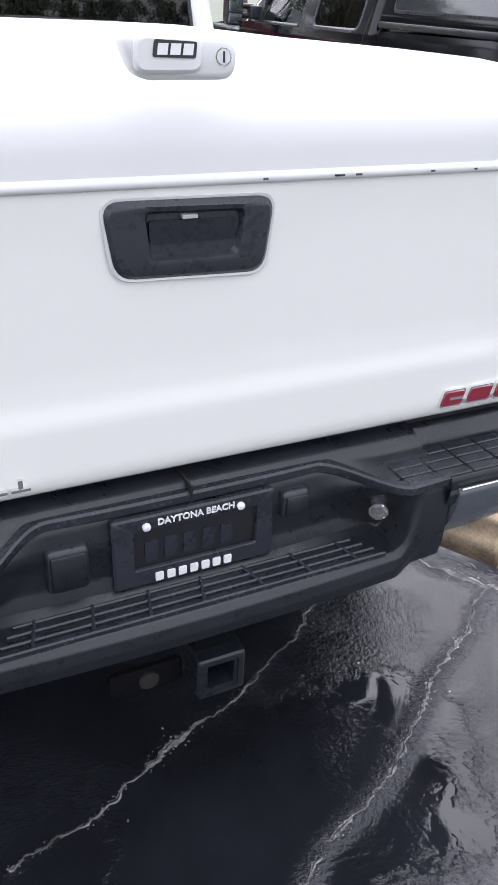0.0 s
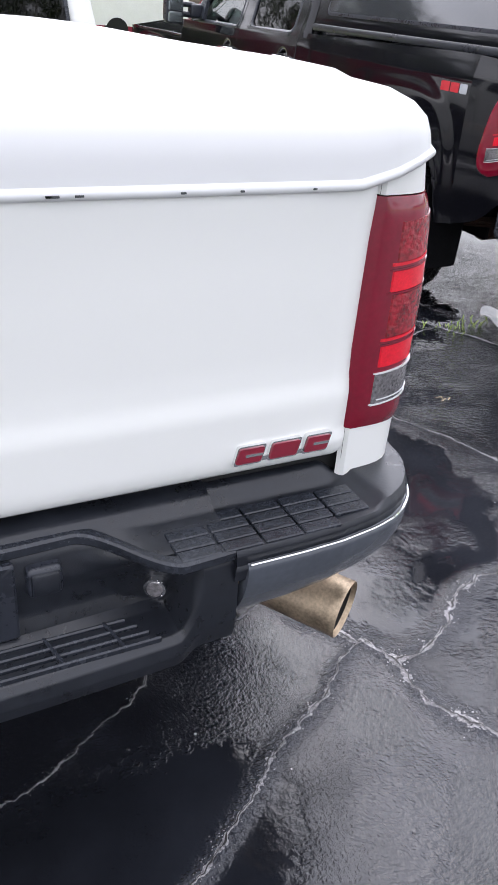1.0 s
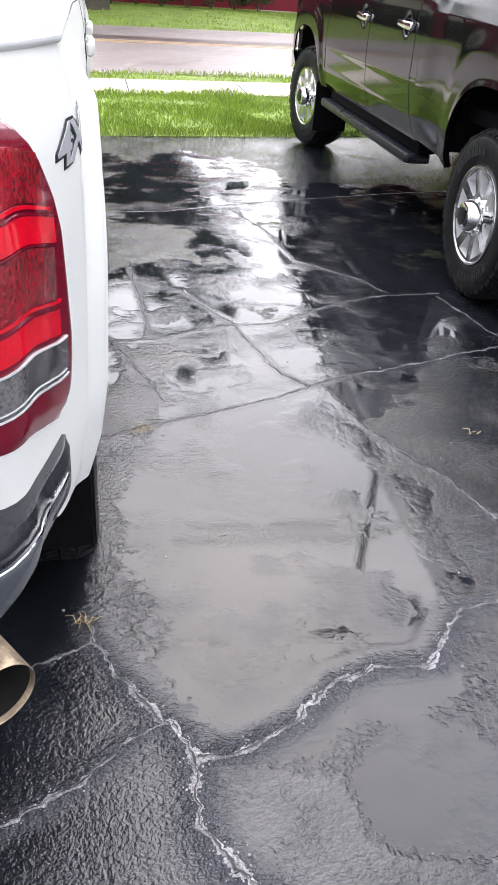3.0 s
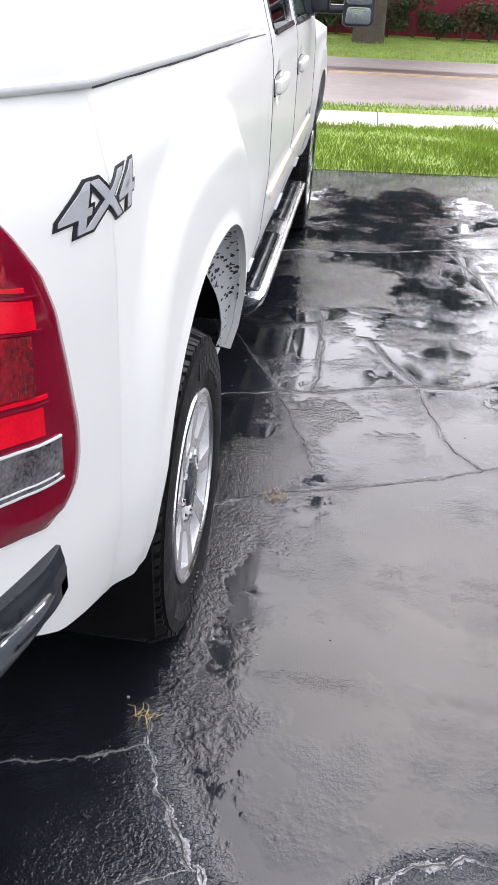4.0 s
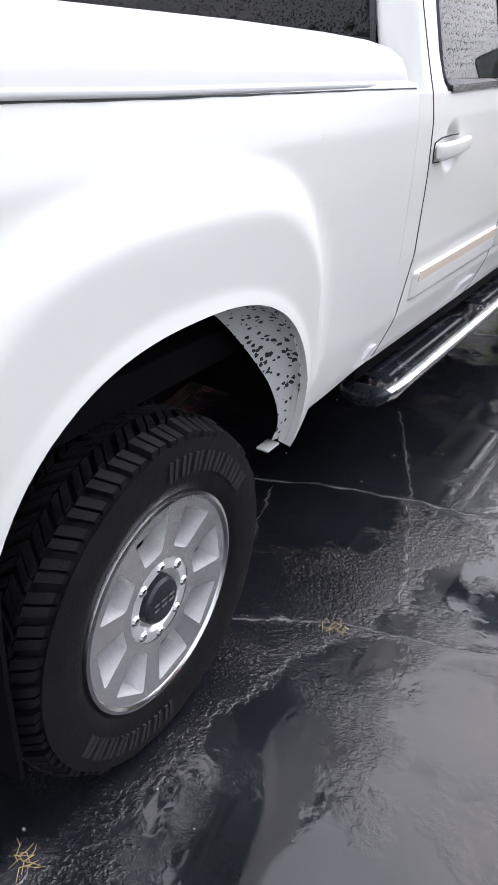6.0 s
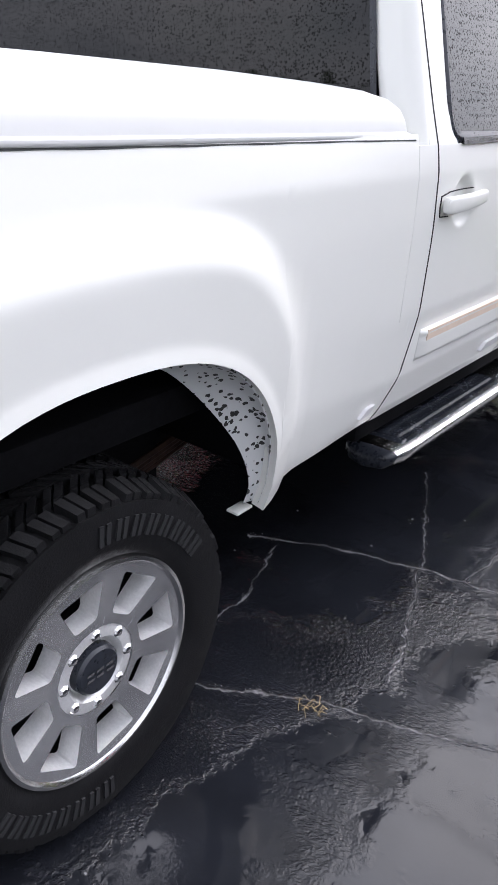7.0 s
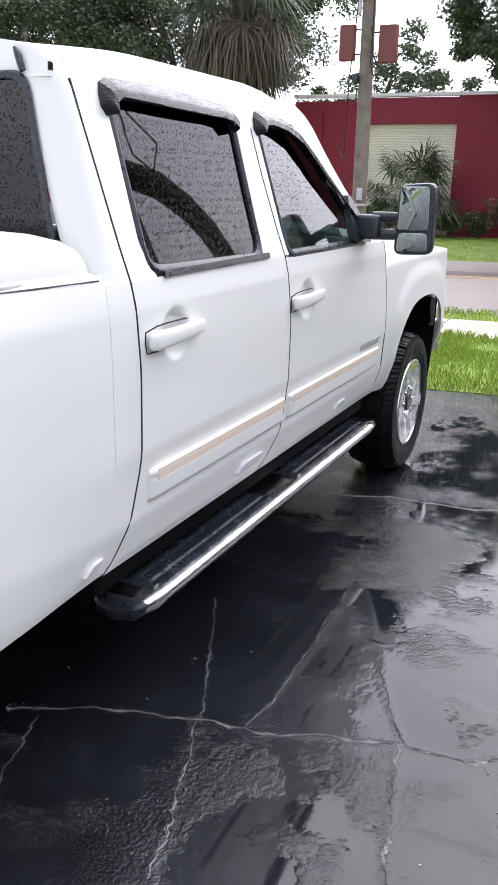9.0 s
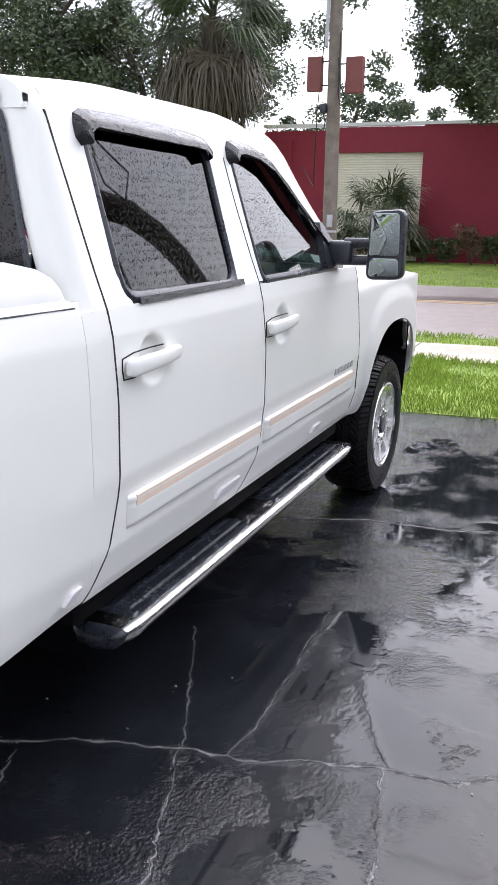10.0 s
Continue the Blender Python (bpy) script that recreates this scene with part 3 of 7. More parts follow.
bm = bmesh.new()
thick(bm, lambda u, v: (lerp(-0.777, 0.777, u), tailgate_y(lerp(-0.777, 0.777, u), lerp(0.852, 1.36, v)), lerp(0.852, 1.36, v)), 80, 44, (0, 0.04, 0))
tailgate = part("tailgate", bm, white_paint, white, "white tailgate panel with a soft lower crease", angle=50)
part("gap_shadow", boxed(-0.79, 0.79, 0.03, 0.05, 0.80, 1.36), seam_black, white)


def tg(a, b, o):
    return (a, -0.008 - o, b)


# tailgate handle: wide black bezel, recessed cup and lever
bez = rounded([(-0.133, 1.322), (0.144, 1.319), (0.131, 1.200), (-0.113, 1.207)], 0.030, 5)
cup = rounded([(-0.068, 1.304), (0.088, 1.301), (0.080, 1.236), (-0.059, 1.236)], 0.010, 5)
bm = bmesh.new()
plate_ring(bm, [(shrink(bez, -0.006), 0.0005), (shrink(bez, -0.004), 0.004), (bez, 0.003)], tg)
part("bezel_seal", bm, lens_white, tailgate)
bm = bmesh.new()
vs = plate_ring(bm, [(bez, -0.004), (bez, 0.004), (shrink(bez, 0.006), 0.010), (shrink(cup, -0.010), 0.013), (shrink(cup, -0.003), 0.012), (cup, 0.006), (shrink(cup, 0.003), 0.0012)], tg)
bm.faces.new(vs[-1])
handle = part("tailgate_handle", bm, smooth_plastic, tailgate, "black plastic handle bezel with a recessed pull", angle=30)
bm = bmesh.new()
lever = [(-0.063, 1.292), (0.083, 1.290), (0.079, 1.256), (-0.060, 1.257)]
prism(bm, rounded(lever, 0.006, 3), lambda a, b: (a, -0.012 - 0.16 * (b - 1.256), b), (0, 0.008, 0))
part("lever", bm, smooth_plastic, handle)
part("pull_slot", boxed(-0.012, 0.012, -0.022, -0.01, 1.294, 1.299), decal_grey, handle)


def slab(name, pts, y, depth, mt, parent, label="", r=0.003):
    return part(name, prism(bmesh.new(), rounded(pts, r, 2), lambda a, b: (a, y, b), (0, depth, 0)), mt, parent, label, angle=25)


# maker's badge as three slanted red blocks in chrome, and a row of small chrome bars
badge = slab("badge", [(0.552, 0.8835), (0.726, 0.8825), (0.732, 0.886), (0.726, 0.891), (0.556, 0.892)], -0.0165, 0.008, chrome, tailgate, "slanted red blocks with chrome edges", 0.002)
for x0, x1 in ((0.541, 0.601), (0.606, 0.672), (0.676, 0.734)):
    slab("badge_edge", [(x0, 0.8815), (x1 - 0.006, 0.8815), (x1 + 0.003, 0.918), (x0 + 0.008, 0.918)], -0.019, 0.012, chrome, badge, "", 0.005)
    slab("badge_block", [(x0 + 0.0035, 0.8855), (x1 - 0.0085, 0.8855), (x1 - 0.0010, 0.914), (x0 + 0.0105, 0.914)], -0.0215, 0.006, badge_red, badge, "", 0.004)
for x0, x1 in ((0.562, 0.596), (0.697, 0.729)):
    slab("badge_line", [(x0, 0.8975), (x1, 0.8972), (x1 + 0.001, 0.9025), (x0 + 0.001, 0.903)], -0.0223, 0.004, chrome, badge, "", 0.001)
for k in range(3):
    x0 = -0.372 + 0.037 * k
    slab("trim_bar", [(x0, 0.879), (x0 + 0.031, 0.879), (x0 + 0.031, 0.884), (x0, 0.884)], -0.020, 0.008, chrome, tailgate, "", 0.001)
    slab("trim_bar", [(x0 + 0.012, 0.879), (x0 + 0.019, 0.879), (x0 + 0.019, 0.900), (x0 + 0.012, 0.900)], -0.0195, 0.008, chrome, tailgate, "", 0.001)

# bed cover
RINGS = ((0.004, -0.009), (-0.003, -0.008), (-0.006, -0.005), (-0.007, -0.001), (-0.006, 0.003), (-0.002, 0.0055), (0.002, 0.0075), (0.003, 0.014), (0.007, 0.035), (0.017, 0.062), (0.038, 0.085), (0.075, 0.101), (0.15, 0.112), (0.32, 0.125), (0.6, 0.136), (0.84, 0.140))
bm = bmesh.new()
loops = []
for d, rise in RINGS:
    ry = d if d < 0 else min(d, 0.02) * 0.55 + max(0.0, d - 0.02) * 1.0
    r = 0.022 + 0.7 * min(0.1, max(0.0, d)) if d < 0.3 else 0.05
    pts = round_rect(0.982 - d, -0.012 + ry, 2.085 - d * 1.0, r, 10)
    if d < 0.3:
        rear = [corner(q / 10, 1.40) for q in range(11)]
        shift = [(c.x - d * (0.25 + 0.75 * min(1.0, q / 4)) + 0.008 - 0.010 * math.sin(math.pi * q / 10), c.y - 0.012 + ry * (1 - q / 10) + 0.5 * max(0.0, d) * math.sin(math.pi * q / 10)) for q, c in enumerate(rear)]
        pts = shift + pts[11:33] + [(-x, y) for x, y in reversed(shift)]
    # more points along the straight runs
    dense = []
    for i, p in enumerate(pts):
        q = pts[(i + 1) % len(pts)]
        steps = 24 if (i % 11) == 10 else 1
        dense += [(lerp(p[0], q[0], k / steps), lerp(p[1], q[1], k / steps)) for k in range(steps)]
    loop = []
    for x, y in dense:
        ez = curve1(LID_Z, y)
        back = 1 - smooth01((y - 0.0) / 0.10)
        dip = 0.052 * back * (1 - smooth01((abs(x) - 0.72) / 0.19))
        base = ez - dip
        top = ez + 0.126 - 0.012 * (1 - smooth01(y / 0.5))
        loop.append(bm.verts.new((x, y, base + (top - base) * rise / 0.140 if rise > 0 else base + rise)))
    loops.append(loop)
for a, b in zip(loops, loops[1:]):
    k = len(a)
    for i in range(k):
        bm.faces.new((a[i], a[(i + 1) % k], b[(i + 1) % k], b[i]))
bm.faces.new(loops[-1])
lid = part("bed_cover", bm, dimmed_lid_paint, white, "glossy white fibreglass bed cover, wet with rain", angle=45)


# its latch: a rounded plate with a raised maker's plaque and a key lock
def lidf(a, b, o):
    return (a, -0.016 + (b - 1.35) * 0.055 - o, b)


latch_o = rounded([(-0.105, 1.537), (0.066, 1.534), (0.066, 1.481), (-0.080, 1.479)], 0.024, 6)
bm = bmesh.new()
vs = plate_ring(bm, [(latch_o, -0.012), (latch_o, 0.010), (shrink(latch_o, 0.004), 0.016), (shrink(latch_o, 0.010), 0.018)], lidf)
bm.faces.new(vs[-1])
latch = part("cover_latch", bm, dimmed_lid_paint, lid, "white moulded latch plate", angle=40)
plq = rounded([(-0.085, 1.535), (0.012, 1.533), (0.012, 1.491), (-0.085, 1.489)], 0.016, 5)
bm = bmesh.new()
vs = plate_ring(bm, [(plq, 0.012), (plq, 0.022), (shrink(plq, 0.004), 0.026)], lidf)
bm.faces.new(vs[-1])
part("plaque", bm, dimmed_lid_paint, latch, angle=40)
nb = rounded([(-0.058, 1.530), (0.002, 1.528), (0.000, 1.508), (-0.061, 1.509)], 0.003, 2)
bm = bmesh.new()
vs = plate_ring(bm, [(nb, 0.020), (nb, 0.0275)], lidf)
bm.faces.new(vs[-1])
part("name_plate", bm, decal_black, latch)
for x0 in (-0.054, -0.036, -0.018):
    q = [(x0 - 0.001, 1.512), (x0 + 0.013, 1.512), (x0 + 0.015, 1.5255), (x0 + 0.001, 1.5255)]
    bm = bmesh.new()
    vs = plate_ring(bm, [(q, 0.027), (q, 0.029)], lidf)
    bm.faces.new(vs[-1])
    part("name_block", bm, text_white, latch)
for rad, o, mt in ((0.0118, 0.0190, chrome), (0.0095, 0.0200, dimmed_lid_paint)):
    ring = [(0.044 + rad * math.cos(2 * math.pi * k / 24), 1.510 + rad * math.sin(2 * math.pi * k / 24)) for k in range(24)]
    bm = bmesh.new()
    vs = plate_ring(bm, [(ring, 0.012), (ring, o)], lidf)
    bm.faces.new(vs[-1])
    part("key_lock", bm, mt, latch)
q = [(0.0425, 1.503), (0.0455, 1.503), (0.0455, 1.517), (0.0425, 1.517)]
bm = bmesh.new()
vs = plate_ring(bm, [(q, 0.015), (q, 0.0205)], lidf)
bm.faces.new(vs[-1])
part("key_slot", bm, decal_black, latch)

# ---- rear bumper ----
bumper = part("rear_bumper", boxed(-0.42, 0.42, 0.0, 0.10, 0.60, 0.78, 0.02), under_black, white, "black plastic step bumper with charcoal end bars")
POCKET = ((0.045, 0.838), (-0.015, 0.832), (-0.030, 0.822), (-0.040, 0.800), (-0.046, 0.760), (-0.048, 0.690), (-0.056, 0.662), (-0.075, 0.652), (-0.110, 0.650), (-0.142, 0.647), (-0.153, 0.636), (-0.156, 0.610), (-0.150, 0.585), (-0.12, 0.572), (-0.04, 0.57))
LEVEL = ((0.045, 0.838), (-0.005, 0.826), (-0.030, 0.808), (-0.070, 0.802), (-0.105, 0.801), (-0.132, 0.799), (-0.146, 0.792), (-0.152, 0.775), (-0.154, 0.745), (-0.156, 0.715), (-0.157, 0.685), (-0.157, 0.650), (-0.150, 0.612), (-0.12, 0.600), (-0.04, 0.60))


def pocket_pt(u, v):
    x = lerp(-0.505, 0.505, u)
    k = v * (len(POCKET) - 1)
    i = min(int(k), len(POCKET) - 2)
    f = k - i
    a = (lerp(POCKET[i][0], POCKET[i + 1][0], f), lerp(POCKET[i][1], POCKET[i + 1][1], f))
    b = (lerp(LEVEL[i][0], LEVEL[i + 1][0], f), lerp(LEVEL[i][1], LEVEL[i + 1][1], f))
    low = smooth01((v - 0.25) / 0.22)
    x0, w = lerp(0.25, 0.400, low), lerp(0.16, 0.040, low)
    t = smooth01((abs(x) - x0) / w)
    bow = 0.018 * (abs(x) / 0.5) ** 2
    return (x, lerp(a[0], b[0], t) + bow * (v > 0.3), lerp(a[1], b[1], t))


bm = bmesh.new()
grid(bm, pocket_pt, 140, 84)
pocket = part("step_pocket", bm, black_plastic, bumper, angle=42)
# crisp lip running round the top of the step pocket
bm = bmesh.new()
lip_rings = []
for k in range(97):
    x = lerp(-0.50, 0.50, k / 96)
    t = smooth01((abs(x) - 0.25) / 0.16)
    y, z = lerp(-0.034, -0.150, t) + 0.018 * (abs(x) / 0.5) ** 2, lerp(0.822, 0.800, t)
    lip_rings.append([bm.verts.new((x, y + a, z + b)) for a, b in ((0.016, 0.0035), (-0.004, 0.003), (-0.0085, -0.001), (-0.009, -0.014), (-0.006, -0.018), (0.012, -0.018))])
for a, b in zip(lip_rings, lip_rings[1:]):
    for i in range(6):
        bm.faces.new((a[i], a[(i + 1) % 6], b[(i + 1) % 6], b[i]))
bm.faces.new(lip_rings[0])
bm.faces.new(lip_rings[-1])
part("pocket_lip", bm, wet_plastic, pocket, angle=30)
part("ledge_seam", boxed(-0.002, 0.002, -0.044, 0.04, 0.80, 0.8385), seam_black, bumper)


def bump_y(x):
    return curve1(((0.48, -0.142), (0.62, -0.142), (0.70, -0.138), (0.78, -0.125), (0.83, -0.109), (0.87, -0.086), (0.90, -0.056), (0.922, -0.020), (0.940, 0.03), (0.958, 0.10), (0.972, 0.22)), x)


def bump_plan(u):
    """Plan of the bumper's end, from the step round to the side."""
    return (lerp(0.495, 0.935, u / 0.72), bump_y(lerp(0.495, 0.935, u / 0.72))) if u < 0.72 else (lerp(0.935, 0.972, smooth01((u - 0.72) / 0.24)), lerp(bump_y(0.935), 0.22, (u - 0.72) / 0.28))


for s in (1, -1):
    # top pad
    bm = bmesh.new()

    def pad(u, v):
        px, py = bump_plan(u)
        bx, by = (px, 0.045) if px < 0.80 else (lerp(0.80, 0.93, smooth01((px - 0.80) / 0.19)), lerp(0.045, 0.22, smooth01((px - 0.80) / 0.19)))
        if v < 0.2:
            t = v / 0.2
            return (s * (px + 0.004 * (u > 0.8)), py - 0.004 + 0.004 * (1 - t), lerp(0.768, 0.796, t))
        t = (v - 0.2) / 0.8
        x, y = lerp(px, bx, t), lerp(py, by, t)
        z = 0.801
        inside = smooth01((t - 0.10) / 0.06) * (1 - smooth01((t - 0.66) / 0.10)) * (1 - smooth01((px - 0.755) / 0.03))
        z -= 0.005 * inside
        z += 0.028 * smooth01((t - 0.70) / 0.16) * (1 - smooth01((px - 0.74) / 0.05))
        z += 0.012 * smooth01((px - 0.78) / 0.04) * (1 - smooth01((0.05 - t) / 0.05))
        return (s * x, y, z)
    thick(bm, pad, 60, 34, (0, 0, -0.03))
    pad_ob = part("step_pad", bm, black_plastic, bumper, angle=50)
    # ribs on the pad
    bm = bmesh.new()
    for y in (-0.126, -0.098, -0.070, -0.042):
        for x in (0.400, 0.476, 0.552, 0.628, 0.704):
            if y < bump_y(max(0.48, x + 0.07)) + 0.012:
                continue
            box(bm, min(s * x, s * (x + 0.072)), max(s * x, s * (x + 0.072)), y - 0.0125, y + 0.0125, 0.783, 0.8048, 0.002, 1)
    part("pad_ribs", bm, wet_plastic, pad_ob, angle=20)
    # charcoal end bar
    bm = bmesh.new()

    def bar(u, v):
        px, py = bump_plan(lerp(0.03, 1.0, u))
        bot = lerp(0.640, 0.665, smooth01(u * 1.2)) + 0.02 * smooth01((u - 0.75) / 0.25)
        z = lerp(bot, 0.772, v)
        tuck = 0.045 * (1 - v) ** 2.2
        lip = 0.006 * smooth01((v - 0.93) / 0.07)
        ix = smooth01((px - 0.80) / 0.15)
        return (s * (px - tuck * ix + 0.004 - lip * ix), py - 0.008 + (tuck + lip) * (1 - ix) + lip * 0.3, z)
    thick(bm, bar, 48, 22, (-s * 0.004, 0.02, 0))
    part("end_bar", bm, grey_bar, bumper, "charcoal painted bumper end bar beaded with rain", angle=50)
    # thin chrome bead put in for the highlight on the bar's top edge
    bm = bmesh.new()
    tube(bm, [(s * (bump_plan(lerp(0.035, 0.93, k / 30))[0] + 0.003), bump_plan(lerp(0.035, 0.93, k / 30))[1] - 0.007, 0.7725) for k in range(31)], 0.0028, 6)
    part("edge_highlight", bm, chrome, bumper)
    # lamp in the end wall of the pocket
    bm = bmesh.new()
    tube(bm, [(s * 0.402, -0.050, 0.722), (s * 0.374, -0.090, 0.720)], [0.021, 0.019], 20)
    part("plate_lamp", bm, wet_chrome, bumper)
    bm = bmesh.new()
    tube(bm, [(s * 0.375, -0.089, 0.720), (s * 0.372, -0.093, 0.720)], [0.015, 0.013], 16)
    part("lamp_lens", bm, lens_clear, bumper)
# tread ribs in the pocket
for k in range(4):
    y = -0.134 + 0.0205 * k
    half = 0.372 - 0.014 * k
    part("tread_rib", boxed(-half, half, y - 0.0035, y + 0.0035, 0.644, 0.6575, 0.0025, 1), wet_plastic, pocket, angle=20)
for x in (-0.30, -0.20, -0.10, 0.0, 0.10, 0.20, 0.30):
    part("tread_rib", boxed(x - 0.0035, x + 0.0035, -0.138, -0.066, 0.644, 0.6585, 0.0025, 1, Matrix.Translation((x, -0.1, 0)) @ pose(0, 0, 0, 0, 0, -14 if x < 0.05 else 14) @ Matrix.Translation((-x, 0.1, 0))), wet_plastic, pocket, angle=20)
# sockets on either side of the plate
for x0, x1, z0, z1 in ((0.175, 0.232, 0.735, 0.790), (-0.262, -0.190, 0.690, 0.776)):
    bm = bmesh.new()
    box(bm, x0, x1, -0.062, -0.030, z0, z1, 0.009, 3)
    sock = part("socket_cover", bm, smooth_plastic, bumper)
    box_bm = boxed(x0 + 0.006, x1 - 0.006, -0.067, -0.05, z0 + 0.006, z1 - 0.008, 0.004, 2)
    part("socket_flap", box_bm, black_plastic, sock)

# licence plate frame, its number left blank
frame_o = [(-0.150, 0.806), (0.158, 0.806), (0.158, 0.664), (-0.150, 0.664)]
fo = rounded(frame_o, 0.006, 3)
fi = rounded([(-0.110, 0.776), (0.122, 0.776), (0.122, 0.698), (-0.110, 0.698)], 0.004, 3)


def pl(a, b, o):
    return (a, -0.050 - o + (b - 0.73) * 0.05, b)


bm = bmesh.new()
plate_ring(bm, [(fo, 0.0), (fo, 0.008), (shrink(fo, 0.004), 0.011), (shrink(fi, -0.002), 0.010), (fi, 0.006), (fi, 0.001)], pl)
pframe = part("plate_frame", bm, smooth_plastic, bumper, "black plastic plate frame with white lettering", angle=30)
part("plate", boxed(-0.145, 0.150, -0.051, -0.048, 0.67, 0.80), decal_black, pframe)
for k in range(5):
    x0 = -0.090 + 0.036 * k
    slab("plate_bar", [(x0, 0.708), (x0 + 0.024, 0.708), (x0 + 0.024, 0.752), (x0, 0.752)], -0.0535, 0.003, smooth_plastic, pframe, "", 0.003)
for x in (-0.089, 0.089):
    bm = bmesh.new()
    tube(bm, [(x, -0.055, 0.786), (x, -0.0625, 0.786), (x, -0.065, 0.786)], [0.0075, 0.0075, 0.004], 14)
    part("screw", bm, text_white, pframe)
for x in (-0.089, 0.089):
    bm = bmesh.new()
    tube(bm, [(x, -0.056, 0.680), (x, -0.064, 0.680)], 0.006, 10)
    part("screw", bm, smooth_plastic, pframe)


def lettering(name, text, size, mt, parent, m, depth=0.0008, spacing=1.0, shear=0.0, bold=0.02):
    c = bpy.data.curves.new(name, "FONT")
    c.body, c.size, c.extrude, c.align_x, c.align_y = text, size, depth, "CENTER", "CENTER"
    c.space_character, c.shear, c.offset = spacing, shear, size * bold
    ob = bpy.data.objects.new("tmp_text", c)
    scene.collection.objects.link(ob)
    me = bpy.data.meshes.new_from_object(ob.evaluated_get(bpy.context.evaluated_depsgraph_get()))
    bpy.data.objects.remove(ob)
    bpy.data.curves.remove(c)
    me.transform(m)
    me.name = name
    me.materials.clear()
    me.materials.append(mt)
    out = new(name, me)
    out.parent = parent
    out.matrix_parent_inverse = anchor(parent).inverted()
    return out


lettering("lettering", "DAYTONA BEACH", 0.0175, text_white, pframe, pose(0.004, -0.0590, 0.7905, 90, 0, 0), 0.0012, 1.0)
for k in range(7):
    x0 = -0.075 + 0.022 * k
    slab("name_bar", [(x0, 0.670), (x0 + 0.015, 0.670), (x0 + 0.015, 0.687), (x0, 0.687)], -0.0660, 0.003, text_white, pframe, "", 0.002)

# tow hitch
bm = bmesh.new()
o = [(-0.040, -0.040), (0.040, -0.040), (0.040, 0.040), (-0.040, 0.040)]
i2 = [(-0.028, -0.028), (0.028, -0.028), (0.028, 0.028), (-0.028, 0.028)]
plate_ring(bm, [(o, -0.30), (o, 0.0), (shrink(o, 0.002), 0.003), (i2, 0.003), (i2, -0.15)], lambda a, b, q: (0.045 + a, -0.095 - q, 0.425 + b))
hitch = part("tow_hitch", bm, black_plastic, white, "black square tow hitch receiver")
bm = bmesh.new()
co = rounded([(-0.050, -0.050), (0.050, -0.050), (0.050, 0.050), (-0.050, 0.050)], 0.008, 3)
ci = rounded([(-0.036, -0.036), (0.036, -0.036), (0.036, 0.036), (-0.036, 0.036)], 0.008, 3)
plate_ring(bm, [(ci, -0.045), (co, -0.045), (co, 0.004), (shrink(co, 0.004), 0.008), (ci, 0.008), (ci, -0.03)], lambda a, b, q: (0.045 + a, -0.095 - q, 0.425 + b))
part("collar", bm, black_plastic, hitch, angle=40)
# near-black plate put in for the shade inside the receiver
part("receiver_shade", boxed(0.016, 0.074, 0.04, 0.05, 0.396, 0.454), soot_and_hole_shade, hitch)
part("cross_tube", boxed(-0.55, 0.55, 0.02, 0.10, 0.46, 0.54, 0.02), under_black, hitch)
part("hanger_plate", boxed(0.0, 0.09, -0.07, 0.02, 0.46, 0.58, 0.006), under_black, hitch)
part("wiring_socket", boxed(0.118, 0.19, -0.075, -0.01, 0.525, 0.575, 0.01), smooth_plastic, hitch)
part("socket_lid", boxed(0.122, 0.186, -0.082, -0.072, 0.545, 0.574, 0.004), decal_grey, hitch)
part("chain_plate", boxed(-0.17, -0.02, -0.06, -0.045, 0.40, 0.46, 0.012), under_black, hitch)
# near-black disc on the plate, painted as a shaded hole
bm = bmesh.new()
tube(bm, [(-0.09, -0.058, 0.43), (-0.09, -0.066, 0.43)], 0.02, 18)
part("chain_hole_shade", bm, soot_and_hole_shade, hitch)

# exhaust
bm = bmesh.new()
d = Vector((0.58, -0.80, -0.06)).normalized()
tip = Vector((0.852, 0.002, 0.446))
root = tip - d * 0.30
e1 = d.orthogonal().normalized()
e2 = d.cross(e1)


def round_pipe(w, a, b):
    return tip + d * w + e1 * a + e2 * b


revolve(bm, [(-0.30, 0.064), (-0.02, 0.065), (-0.002, 0.0658), (0.0, 0.0645), (-0.002, 0.0632), (-0.05, 0.0625)], 40, round_pipe)
exhaust = part("exhaust_tip", bm, exhaust_metal, white, "heat-tanned steel exhaust tip")
bm = bmesh.new()
revolve(bm, [(-0.012, 0.0622), (-0.22, 0.058), (-0.221, 0.001)], 40, round_pipe)
part("bore", bm, soot_and_hole_shade, exhaust)
bm = bmesh.new()
tube(bm, [tip - d * 0.29, root - d * 0.08, (0.58, 0.60, 0.48), (0.45, 2.0, 0.48)], 0.045, 16)
part("pipe", bm, under_black, exhaust)

# ---- cab ----
CAB_W = ((0.56, 0.948), (0.62, 0.978), (0.72, 1.006), (0.90, 1.020), (1.15, 1.021), (1.27, 1.017), (1.335, 1.006), (1.42, 0.982), (1.55, 0.949), (1.70, 0.912), (1.78, 0.894), (1.83, 0.872), (1.87, 0.830), (1.896, 0.76), (1.908, 0.66))
DOOR_R = ((0.58, 2.090), (0.64, 2.125), (0.74, 2.175), (0.86, 2.205), (1.10, 2.210), (1.33, 2.198), (1.60, 2.168), (1.86, 2.135))
DOOR_M = ((0.58, 3.015), (0.64, 3.06), (0.72, 3.118), (0.80, 3.143), (1.10, 3.148), (1.33, 3.115), (1.60, 3.058), (1.86, 3.02))
DOOR_F = ((0.58, 4.30), (0.72, 4.325), (0.98, 4.305), (1.23, 4.245), (1.34, 4.225))


